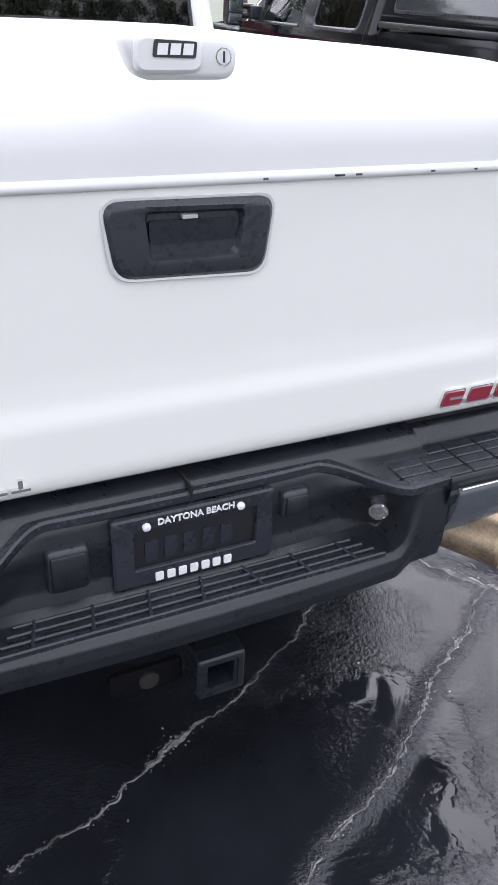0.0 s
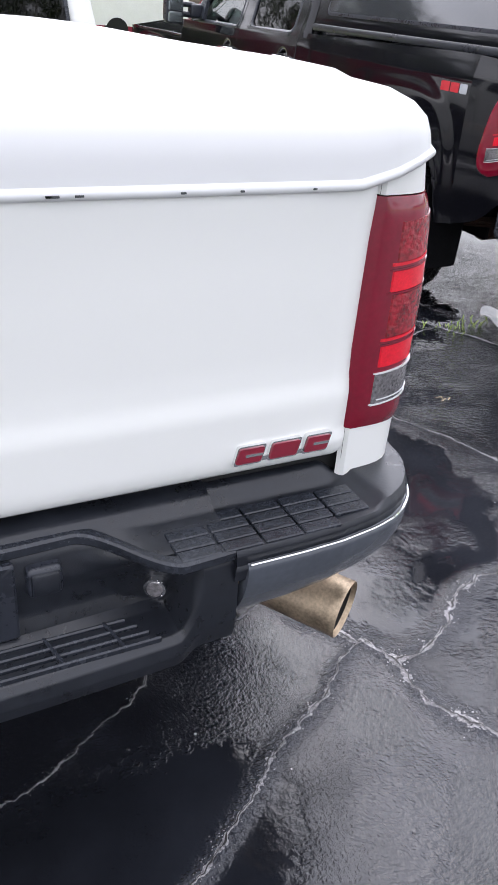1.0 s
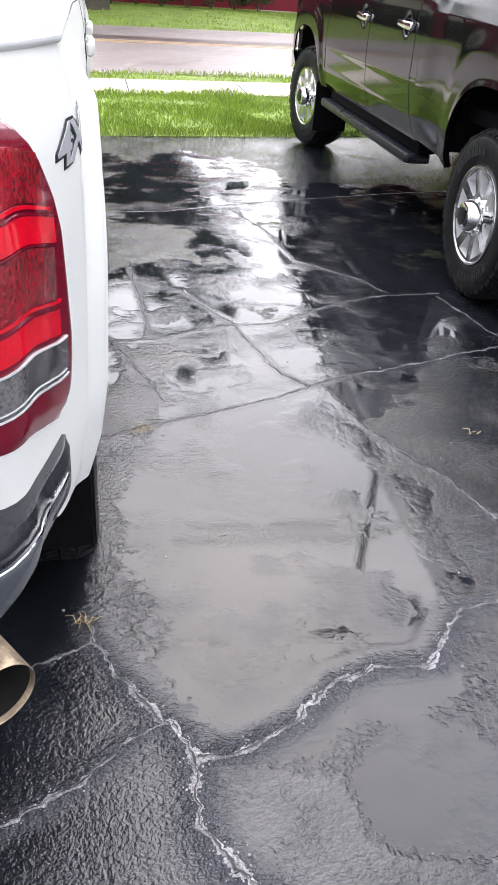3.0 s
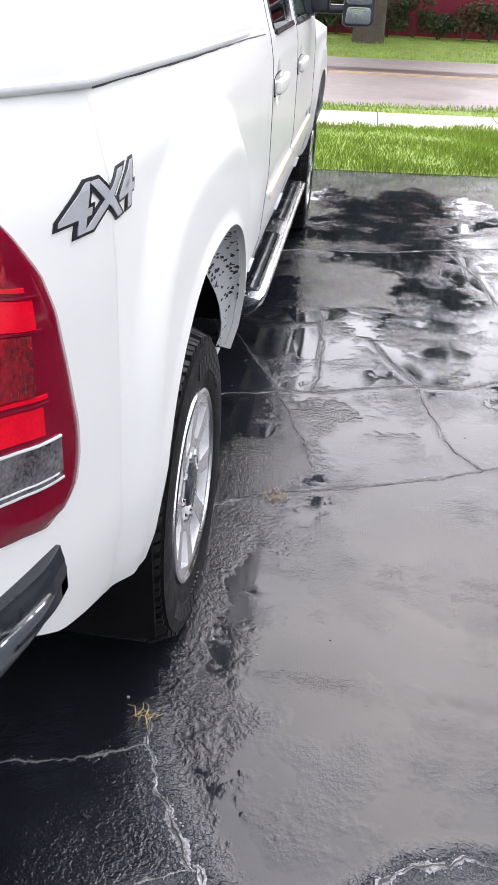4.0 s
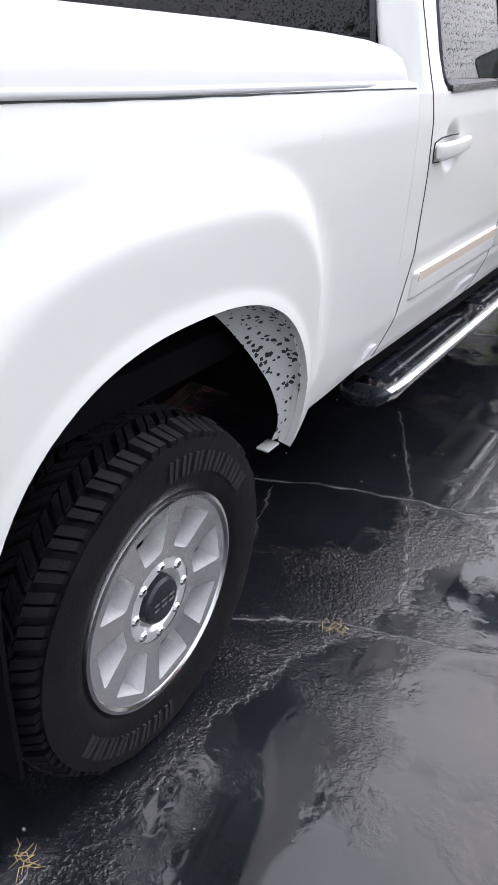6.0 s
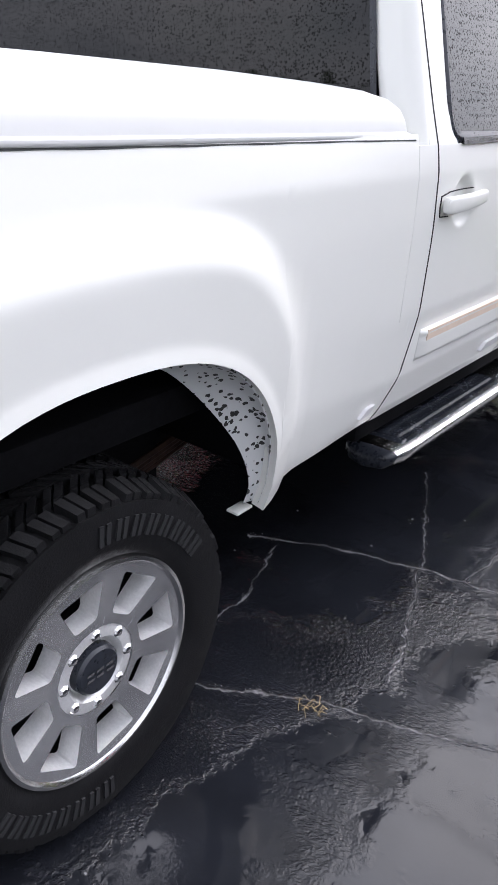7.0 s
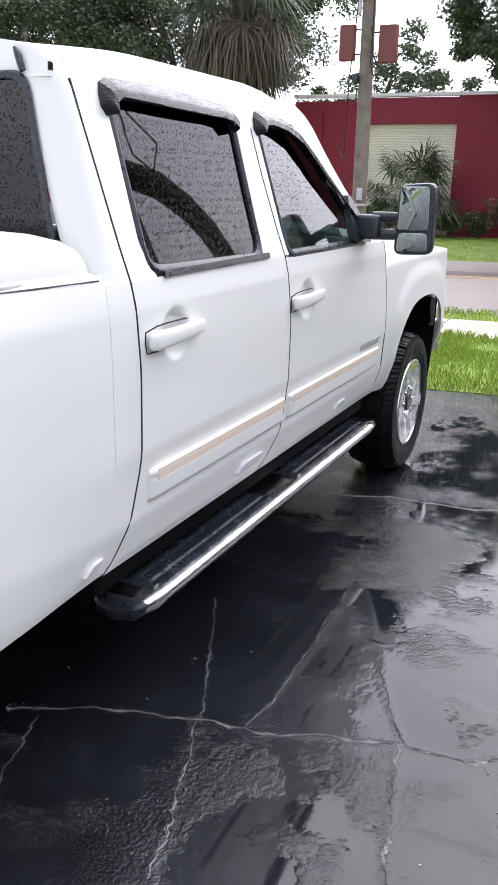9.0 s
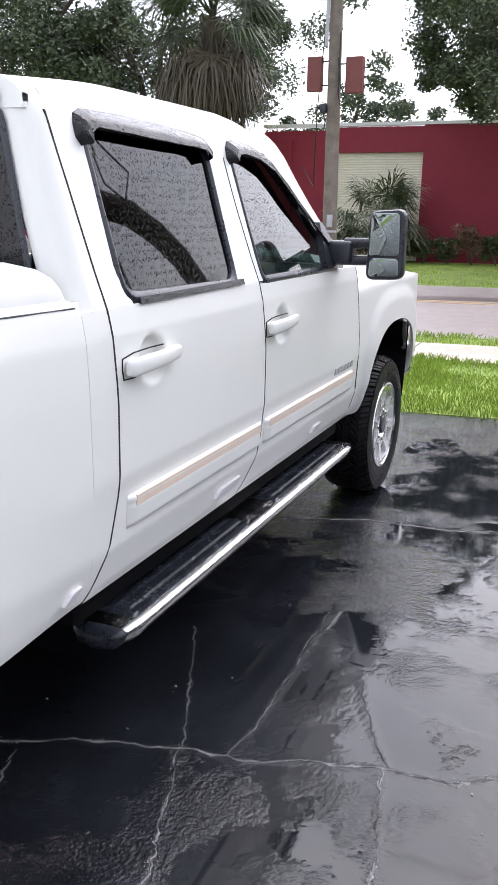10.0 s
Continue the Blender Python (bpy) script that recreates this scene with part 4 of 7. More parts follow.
def cab_w(y, z):
    w = curve1(CAB_W, z)
    w -= 0.05 * smooth01((y - 3.3) / 1.2) * smooth01((z - 1.35) / 0.4)
    w -= 0.010 * smooth01((z - 0.70) / 0.05) * (1 - smooth01((z - 0.86) / 0.05)) * 0.3
    return w


def glass_w(y, z):
    """The side glass: one smooth shallow curve."""
    d = z - 1.335
    return 1.006 - 0.265 * d + 0.0585 * d * (d - 0.215) - 0.05 * smooth01((y - 3.3) / 1.2) * smooth01(d / 0.4)


def cab_patch(name, s, ya, yb, za, zb, mt, truck, nu=10, nv=24, out=0.0, depth=0.02, label="", angle=50, dent=None):
    bm = bmesh.new()

    def f(u, v):
        z = lerp(za, zb, v)
        a = ya(z) if callable(ya) else ya
        b = yb(z) if callable(yb) else yb
        y = lerp(a, b, u)
        scoop = 0.0
        if dent:
            scoop = 0.024 * (1 - smooth01((math.hypot(y - dent[0], z - dent[1]) / 0.074 - 0.55) / 0.45))
        return (s * (cab_w(y, z) + out - scoop), y, z)
    thick(bm, f, nu, nv, (-s * depth, 0, 0))
    return part(name, bm, mt, truck, label, angle=angle)


def cab_strip(name, s, pts, width, mt, truck, out=0.002, depth=0.012):
    """A narrow band laid on the cab's side along points (y, z)."""
    bm = bmesh.new()
    n = len(pts)
    la, lb = [], []
    for i, (y, z) in enumerate(pts):
        a, b = pts[max(0, i - 1)], pts[min(n - 1, i + 1)]
        d = Vector((b[0] - a[0], b[1] - a[1])).normalized()
        nx, nz = -d.y * width / 2, d.x * width / 2
        la.append((y + nx, z + nz))
        lb.append((y - nx, z - nz))

    def f(u, v):
        i = round(u * (n - 1))
        y, z = la[i] if v < 0.5 else lb[i]
        return (s * (cab_w(y, z) + out), y, z)
    thick(bm, f, n - 1, 1, (-s * depth, 0, 0))
    return part(name, bm, mt, truck, angle=60)


def closed(pts, n=6):
    """Points along the edges of a polygon, for bending it over the cab's side."""
    out = []
    for i, p in enumerate(pts):
        q = pts[(i + 1) % len(pts)]
        out += [(lerp(p[0], q[0], k / n), lerp(p[1], q[1], k / n)) for k in range(n)]
    return out


def side_window(truck, s, corners, r, glass, name):
    """A pane with its black seal."""
    o = rounded(corners, r, 6)
    o = closed(o, 3)
    c = Vector((sum(p[0] for p in o) / len(o), sum(p[1] for p in o) / len(o)))

    def inset(d):
        return [(c.x + (p[0] - c.x) * (1 - d), c.y + (p[1] - c.y) * (1 - d * 1.6)) for p in o]
    bm = bmesh.new()
    plate_ring(bm, [(inset(-0.07), -0.004), (inset(-0.03), 0.004), (inset(-0.01), 0.004), (inset(0.02), -0.002), (inset(0.025), -0.02)], lambda y, z, q: (s * (cab_w(y, z) + q), y, z))
    win = part(name, bm, smooth_plastic, truck, angle=40)
    bm = bmesh.new()
    rings = [([(c.x + (p[0] - c.x) * (0.99 - 0.107 * k), c.y + (p[1] - c.y) * (0.985 - 0.107 * k)) for p in o], -0.010) for k in range(9)]
    vs = plate_ring(bm, rings, lambda y, z, q: (s * (glass_w(y, z) + q), y, z))
    bm.faces.new(vs[-1])
    part("pane", bm, glass, win, angle=60)
    return win


def cab_side(truck, s, paint, cab, handle_mat, visor=True, moulding=True):
    rd = cab_patch("rear_door", s, lambda z: curve1(DOOR_R, z) + 0.002, lambda z: curve1(DOOR_M, z) - 0.002, 0.585, 1.338, paint, truck, 110, 90, dent=(2.383, 1.188))
    fd = cab_patch("front_door", s, lambda z: curve1(DOOR_M, z) + 0.002, lambda z: curve1(DOOR_F, z) - 0.003, 0.585, 1.330, paint, truck, 120, 90, dent=(3.297, 1.174))
    cab_patch("cab_corner", s, 2.0925, lambda z: curve1(DOOR_R, z) - 0.002, 0.60, 1.338, paint, truck, 6, 30)
    # window frame
    cab_patch("pillar", s, 2.150, lambda z: curve1(((1.335, 2.32), (1.42, 2.272), (1.77, 2.268)), z), 1.338, 1.775, paint, truck, 8, 18)
    cab_patch("pillar", s, lambda z: curve1(((1.335, 2.956), (1.77, 2.915)), z), lambda z: curve1(((1.335, 3.150), (1.77, 3.085)), z), 1.338, 1.775, paint, truck, 8, 18)
    cab_patch("door_header", s, 2.150, lambda z: lerp(3.46, 3.36, (z - 1.77) / 0.06), 1.770, 1.832, paint, truck, 24, 6)
    bm = bmesh.new()

    def apil(u, v):
        y0, z0 = lerp(3.38, 3.975, u), lerp(1.775, 1.325, u)
        y1, z1 = lerp(3.54, 4.32, u), lerp(1.865, 1.335, u)
        y, z = lerp(y0, y1, v), lerp(z0, z1, v) + 0.03 * math.sin(math.pi * u) * 1.0
        return (s * (cab_w(y, z) - 0.06 * v * v * (0.3 + u)), y, z)
    thick(bm, apil, 20, 6, (-s * 0.03, 0, 0))
    part("pillar", bm, paint, truck)
    gap_u = [(curve1(DOOR_R, 0.585 + 1.2 * k / 40), 0.585 + 1.2 * k / 40) for k in range(41)]
    cab_strip("door_gap", s, gap_u, 0.0055, seam_black, truck, 0.0012, 0.02)
    gap_m = [(curve1(DOOR_M, 0.585 + 1.15 * k / 40), 0.585 + 1.15 * k / 40) for k in range(41)]
    cab_strip("door_gap", s, gap_m, 0.0045, seam_black, truck, 0.0012, 0.02)
    cab_strip("door_gap", s, [(curve1(DOOR_F, 0.585 + 0.74 * k / 12), 0.585 + 0.74 * k / 12) for k in range(13)], 0.005, seam_black, truck, 0.0012, 0.02)
    side_window(truck, s, [(2.280, 1.768), (2.918, 1.760), (2.940, 1.352), (2.300, 1.360)], 0.055, glass_dark, "rear_window")
    side_window(truck, s, [(3.095, 1.766), (3.38, 1.752), (3.68, 1.585), (3.96, 1.345), (3.160, 1.345)], 0.04, glass_clear, "front_window")
    if visor:
        for pts in ([(2.240, 1.735), (2.240, 1.766), (2.250, 1.790), (2.280, 1.803), (2.45, 1.806), (2.65, 1.802), (2.84, 1.794), (2.905, 1.786), (2.930, 1.768), (2.938, 1.735)],
                    [(3.060, 1.735), (3.066, 1.770), (3.085, 1.790), (3.13, 1.797), (3.26, 1.790), (3.40, 1.758), (3.54, 1.686), (3.70, 1.580), (3.87, 1.450), (3.965, 1.372)]):
            bm = bmesh.new()
            n = len(pts) - 1
            mid = (sum(p[0] for p in pts) / (n + 1), 1.50)

            def vis(u, v, pts=pts, n=n, mid=mid):
                k = min(int(u * n), n - 1)
                f = u * n - k
                f = f * f * (3 - 2 * f) * 0.3 + f * 0.7
                y, z = lerp(pts[k][0], pts[k + 1][0], f), lerp(pts[k][1], pts[k + 1][1], f)
                inward = Vector((mid[0] - y, (mid[1] - z) * 1.6)).normalized()
                ends = smooth01(min(u, 1 - u) / 0.10)
                o = 0.004 + (0.024 * math.sin(min(1.0, v / 0.75) * math.pi / 2) + 0.004 * v) * ends
                w = (0.026 + 0.024 * ends) * v
                zz, yy = z + inward.y * w, y + inward.x * w
                return (s * (cab_w(yy, zz) + o), yy, zz)
            thick(bm, vis, 72, 12, (-s * 0.003, 0, -0.002))
            part("rain_visor", bm, visor_plastic, truck, "smoked plastic rain visor beaded with drops", angle=60)
    # sill seal under the rear pane
    cab_strip("window_sill", s, [(lerp(2.345, 2.985, k / 16), 1.344 + 0.004 * k / 16) for k in range(17)], 0.017, visor_plastic, truck, 0.007, 0.02)
    # door handles
    for y0, z0, dr in ((2.238, 1.176, rd), (3.152, 1.162, fd)):
        bm = bmesh.new()

        def grip(u, v):
            a = 2 * math.pi * v
            y = lerp(y0, y0 + 0.262, u)
            e = smooth01(min(u, 1 - u) / 0.05)
            lift = 0.016 + 0.008 * math.sin(math.pi * u)
            zc = z0 + 0.010 + 0.010 * u
            ca, sa = math.copysign(abs(math.cos(a)) ** 0.55, math.cos(a)), math.copysign(abs(math.sin(a)) ** 0.55, math.sin(a))
            return (s * (cab_w(y, zc) + lift + 0.012 * ca * (0.65 + 0.35 * e)), y, zc + (0.024 - 0.006 * u) * sa * (0.70 + 0.30 * e))
        rows = grid(bm, grip, 24, 16)
        bm.faces.new(rows[0][:-1])
        bm.faces.new(rows[-1][:-1])
        bmesh.ops.remove_doubles(bm, verts=bm.verts, dist=0.0004)
        grip_ob = part("door_handle", bm, handle_mat, dr, angle=60)
        for q in (y0 + 0.012, y0 + 0.225):
            part("handle_base", boxed(min(s * 0.99, s * 1.046), max(s * 0.99, s * 1.046), q, q + 0.026, z0 + 0.004, z0 + 0.026, 0.004, 1), handle_mat, grip_ob)
        cab_strip("handle_gap", s, [(y0 + 0.05, z0 - 0.021), (y0 - 0.002, z0 - 0.019), (y0 - 0.006, z0 + 0.006), (y0 - 0.003, z0 + 0.034), (y0 + 0.05, z0 + 0.043), (y0 + 0.13, z0 + 0.045), (y0 + 0.20, z0 + 0.044)], 0.0026, seam_black, dr, 0.003, 0.004)
    if moulding:
        for y0, y1, dr in ((2.248, 3.132, rd), (3.165, 4.232, fd)):
            bm = bmesh.new()

            def mol(u, v, y0=y0, y1=y1):
                y = lerp(y0, y1, u)
                z = lerp(0.748, 0.842, v)
                e = smooth01(min(u * (y1 - y0), (1 - u) * (y1 - y0)) / 0.03) * smooth01(min(v, 1 - v) / 0.10)
                crease = 0.004 * (1 - smooth01(abs(v - 0.72) / 0.10))
                return (s * (cab_w(y, z) + 0.001 + 0.013 * e - crease * e), y, z)
            thick(bm, mol, 40, 14, (-s * 0.01, 0, 0))
            part("side_moulding", bm, paint, dr, angle=40)
            # flat beige band along the moulding's upper part
            cab_strip("moulding_strip", s, [(lerp(y0 + 0.03, y1 - 0.02, k / 20), 0.8215) for k in range(21)], 0.032, beige_strip, dr, 0.0136, 0.006)
    return rd, fd


def cab_shell(truck, paint):
    # roof
    def roof(u, v):
        a = lerp(-1, 1, u)
        y = lerp(2.10, 3.58, v)
        drop = 0.036 * (1 - smooth01((y - 2.02) / 0.60)) + 0.030 * smooth01((y - 3.25) / 0.27)
        if abs(a) > 0.55:
            t = (abs(a) - 0.55) / 0.45
            z = curve1(((0, 1.918), (0.35, 1.910), (0.6, 1.898), (0.8, 1.872), (1.0, 1.828)), t)
            x = curve1(((0, 0.45), (0.35, 0.66), (0.6, 0.76), (0.8, 0.825), (1.0, 0.870)), t)
        else:
            x, z = abs(a) / 0.55 * 0.45, 1.930 - 0.012 * (abs(a) / 0.55) ** 2
        x -= 0.02 * smooth01((y - 3.2) / 0.3)
        return (math.copysign(x, a), y, z - drop * (1 - 0.7 * smooth01((abs(a) - 0.8) / 0.2)))
    bm = bmesh.new()
    thick(bm, roof, 60, 36, (0, 0, -0.02))
    shell = part("roof", bm, paint, truck, angle=60)
    # rear corner posts and back wall
    for s in (1, -1):
        bm = bmesh.new()

        def post(u, v):
            z = lerp(0.60, 1.852, v)
            w = cab_w(2.15, z)
            a = u * math.pi / 2
            return (s * (w - 0.062 + 0.062 * math.cos(a)) - s * 0.035 * smooth01((u - 0.7) / 0.3), 2.152 - 0.054 * math.sin(a), z)
        thick(bm, post, 10, 30, (-s * 0.01, 0.01, 0))
        part("corner_post", bm, paint, truck, angle=60)
        bm = bmesh.new()
        tube(bm, [(s * 0.806, 2.090, 1.797), (s * 0.796, 2.091, 1.828), (s * 0.786, 2.092, 1.846)], [0.007, 0.008, 0.004], 8)
        part("roof_ditch", bm, smooth_plastic, truck)
    bm = bmesh.new()
    thick(bm, lambda u, v: (roof(u, 0)[0], 2.098, lerp(1.785, max(1.79, roof(u, 0)[2] - 0.002), v)), 60, 4, (0, 0.02, 0))
    part("back_header", bm, paint, truck)
    part("back_wall", boxed(-0.93, 0.93, 2.10, 2.13, 0.60, 1.36), paint, truck)
    o = rounded([(-0.880, 1.33), (0.880, 1.33), (0.812, 1.795), (-0.812, 1.795)], 0.05, 6)
    bm = bmesh.new()
    vs = plate_ring(bm, [(shrink(o, 0.006), 0.0), (shrink(o, 0.03), 0.0)], lambda a, b, q: (a, 2.088 + 0.030 * (b - 1.33), b))
    bm.faces.new(vs[-1])
    back = part("back_window", bm, glass_dark, truck, "dark tinted back window covered in rain drops")
    bm = bmesh.new()
    plate_ring(bm, [(shrink(o, -0.006), -0.002), (shrink(o, -0.002), 0.004), (shrink(o, 0.010), 0.003), (shrink(o, 0.012), -0.004)], lambda a, b, q: (a, 2.091 - q, b))
    part("seal", bm, smooth_plastic, back)
    # windscreen
    bm = bmesh.new()
    grid(bm, lambda u, v: (lerp(-1, 1, u) * lerp(0.80, 0.72, v), lerp(4.33, 3.55, v) - 0.08 * lerp(-1, 1, u) ** 2, lerp(1.335, 1.885, v) + 0.02 * math.sin(math.pi * v)), 20, 12)
    part("windscreen", bm, glass_clear, truck, angle=60)
    # cabin
    part("cabin_floor", boxed(-0.93, 0.93, 2.14, 4.4, 0.58, 0.66), interior_dark, truck)
    part("firewall", boxed(-0.93, 0.93, 4.34, 4.40, 0.60, 1.30), interior_dark, truck)
    bm = bmesh.new()
    box(bm, -0.88, 0.88, 3.90, 4.34, 1.02, 1.33, 0.08, 4)
    part("dashboard", bm, interior_dark, truck)
    part("inner_door", boxed(-0.95, -0.93, 2.2, 4.3, 0.62, 1.32), interior_dark, truck)
    part("inner_door", boxed(0.93, 0.95, 2.2, 4.3, 0.62, 1.32), interior_dark, truck)
    part("headliner", boxed(-0.80, 0.80, 2.15, 3.45, 1.82, 1.835), interior_grey, truck)
    for x in (-0.45, 0.45):
        bm = bmesh.new()
        box(bm, x - 0.26, x + 0.26, 3.05, 3.60, 0.80, 1.00, 0.06, 3)
        box(bm, x - 0.25, x + 0.25, 2.98, 3.12, 0.95, 1.52, 0.06, 3, Matrix.Translation((0, -0.10, 0)) @ Matrix.Rotation(0.0, 4, "X"))
        box(bm, x - 0.13, x + 0.13, 2.90, 2.99, 1.56, 1.74, 0.04, 3)
        part("front_seat", bm, interior_grey, truck)
    bm = bmesh.new()
    box(bm, -0.75, 0.75, 2.30, 2.75, 0.80, 1.0, 0.06, 3)
    box(bm, -0.75, 0.75, 2.16, 2.30, 0.95, 1.45, 0.06, 3)
    part("rear_bench", bm, interior_grey, truck)


FEN_Y, FEN_H, FEN_B, FEN_T = 4.975, 0.500, 0.56, 1.000


def fender_x(y, z):
    x = curve1(CAB_W, min(z, 1.30))
    d = ((abs(y - FEN_Y) / 0.64) ** 3.0 + (max(0.0, z - 0.45) / 0.72) ** 3.0) ** (1 / 3.0)
    x += 0.020 * (1 - smooth01((d - 0.90) / 0.14))
    x -= 0.05 * smooth01((z - 1.20) / 0.12)
    return x - 0.10 * smooth01((y - 5.35) / 0.5) ** 2


def front_end(truck, paint):
    for s in (1, -1):
        ys = [lerp(4.222, FEN_Y - FEN_H, k / 5) for k in range(5)] + [FEN_Y - FEN_H * math.cos(math.pi * k / 36) for k in range(37)] + [lerp(FEN_Y + FEN_H, 5.86, k / 8) for k in range(1, 9)]
        bm = bmesh.new()
        cols = []
        for y in ys:
            z0 = arch_z(y, FEN_Y, FEN_H, FEN_B, FEN_T) if abs(y - FEN_Y) < FEN_H else 0.58
            z1 = lerp(1.325, 1.20, smooth01((y - 4.3) / 1.6))
            k = max(0.0, (FEN_Y - FEN_H - y) / (FEN_Y - FEN_H - 4.222))
            cols.append([bm.verts.new((s * fender_x(y, z), y + k * (curve1(DOOR_F, z) + 0.002 - 4.222), z)) for z in (lerp(z0, z1, j / 30) for j in range(31))])
        for a, b in zip(cols, cols[1:]):
            for j in range(30):
                bm.faces.new((a[j], b[j], b[j + 1], a[j + 1]))
        lip = [bm.verts.new((c[0].co.x - s * (0.05 - 0.036 * smooth01((c[0].co.y - FEN_Y) / 0.3)), c[0].co.y, c[0].co.z + 0.006)) for c in cols]
        for i in range(len(cols) - 1):
            bm.faces.new((cols[i][0], lip[i], lip[i + 1], cols[i + 1][0]))
        part("front_fender", bm, paint, truck, angle=50)
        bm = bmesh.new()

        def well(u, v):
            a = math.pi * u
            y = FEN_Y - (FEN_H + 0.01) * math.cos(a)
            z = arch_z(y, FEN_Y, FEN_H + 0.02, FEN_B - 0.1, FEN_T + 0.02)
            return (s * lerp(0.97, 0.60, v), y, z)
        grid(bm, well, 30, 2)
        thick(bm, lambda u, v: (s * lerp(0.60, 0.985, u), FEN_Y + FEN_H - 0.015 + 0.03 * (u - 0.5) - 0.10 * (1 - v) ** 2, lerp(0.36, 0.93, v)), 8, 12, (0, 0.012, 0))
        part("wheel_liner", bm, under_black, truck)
        part("bracket", boxed(min(s * 0.958, s * 0.985), max(s * 0.958, s * 0.985), FEN_Y + FEN_H - 0.034, FEN_Y + FEN_H - 0.026, 0.76, 0.93, 0.003, 1), alloy_dark, truck)
    bm = bmesh.new()

    def hood(u, v):
        a, y = lerp(-1, 1, u), lerp(4.30, 5.88, v)
        z = lerp(1.34, 1.24, smooth01(v)) + 0.035 * (1 - a * a) - 0.10 * smooth01((v - 0.85) / 0.15)
        z += 0.02 * smooth01((0.55 - abs(a)) / 0.1)
        return (a * (0.955 - 0.10 * smooth01((y - 5.35) / 0.5) ** 2), y, z - 0.03 * abs(a) ** 4)
    thick(bm, hood, 40, 30, (0, 0, -0.02))
    part("hood", bm, paint, truck, angle=60)
    part("grille", boxed(-0.72, 0.72, 5.80, 5.90, 0.72, 1.20, 0.03), chrome, truck)
    part("front_bumper", boxed(-0.93, 0.93, 5.82, 6.02, 0.52, 0.74, 0.05, 3), chrome, truck)
    for s in (1, -1):
        part("headlight", boxed(min(s * 0.62, s * 0.88), max(s * 0.62, s * 0.88), 5.74, 5.88, 0.86, 1.14, 0.03), lens_clear, truck)


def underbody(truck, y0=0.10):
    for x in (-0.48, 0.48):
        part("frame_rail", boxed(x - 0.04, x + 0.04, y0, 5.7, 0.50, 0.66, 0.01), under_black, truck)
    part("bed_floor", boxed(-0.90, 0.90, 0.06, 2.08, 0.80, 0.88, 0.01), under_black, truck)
    for y in (ARCH_Y, FEN_Y):
        bm = bmesh.new()
        tube(bm, [(-0.80, y, 0.43), (-0.25, y, 0.43), (-0.15, y, 0.43), (0.15, y, 0.43), (0.25, y, 0.43), (0.80, y, 0.43)], [0.05, 0.055, 0.15, 0.15, 0.055, 0.05], 18)
        part("axle", bm, rust_metal, truck)
    for x in (-0.62, 0.62):
        bm = bmesh.new()
        for k in range(4):
            tube(bm, [(x, lerp(0.35, 1.75, j / 10), 0.50 + 0.012 * k - 0.10 * math.sin(math.pi * j / 10) + 0.06) for j in range(11)], 0.012, 6)
        part("leaf_spring", bm, rust_metal, truck)
        bm = bmesh.new()
        tube(bm, [(x * 0.92, ARCH_Y - 0.1, 0.40), (x * 0.75, ARCH_Y - 0.15, 0.85)], 0.032, 12)
        part("shock_absorber", bm, rust_metal, truck)
    part("fuel_tank", boxed(-0.42, 0.10, 1.75, 3.3, 0.44, 0.70, 0.06, 3), under_black, truck)
    bm = bmesh.new()
    tube(bm, [(0, 0.50, 0.56), (0, 0.50, 0.76)], 0.36, 28)
    part("spare_tyre", bm, rubber, truck)
    part("rocker", boxed(-0.93, -0.80, 2.1, 4.3, 0.50, 0.66, 0.02), under_black, truck)
    part("rocker", boxed(0.80, 0.93, 2.1, 4.3, 0.50, 0.66, 0.02), under_black, truck)
    for s in (1, -1):
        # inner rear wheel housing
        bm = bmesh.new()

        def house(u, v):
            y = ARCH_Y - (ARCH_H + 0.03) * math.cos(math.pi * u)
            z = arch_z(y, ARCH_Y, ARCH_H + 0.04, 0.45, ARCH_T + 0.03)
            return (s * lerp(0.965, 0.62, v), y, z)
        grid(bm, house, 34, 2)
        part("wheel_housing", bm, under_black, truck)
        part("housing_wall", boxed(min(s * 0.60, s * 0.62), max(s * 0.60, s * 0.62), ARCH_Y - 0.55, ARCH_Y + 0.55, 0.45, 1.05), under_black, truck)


cab_shell(white, white_paint)
rear_door, front_door = cab_side(white, 1, white_paint, None, white_paint)
cab_side(white, -1, white_paint, None, white_paint)
front_end(white, white_paint)
underbody(white)
TYRE_R = 0.394
for sx in (1, -1):
    for wy in (ARCH_Y - 0.008, FEN_Y - 0.012):
        wheel_parts(white, sx * 1.004, sx, wy, TYRE_R, TYRE_R)


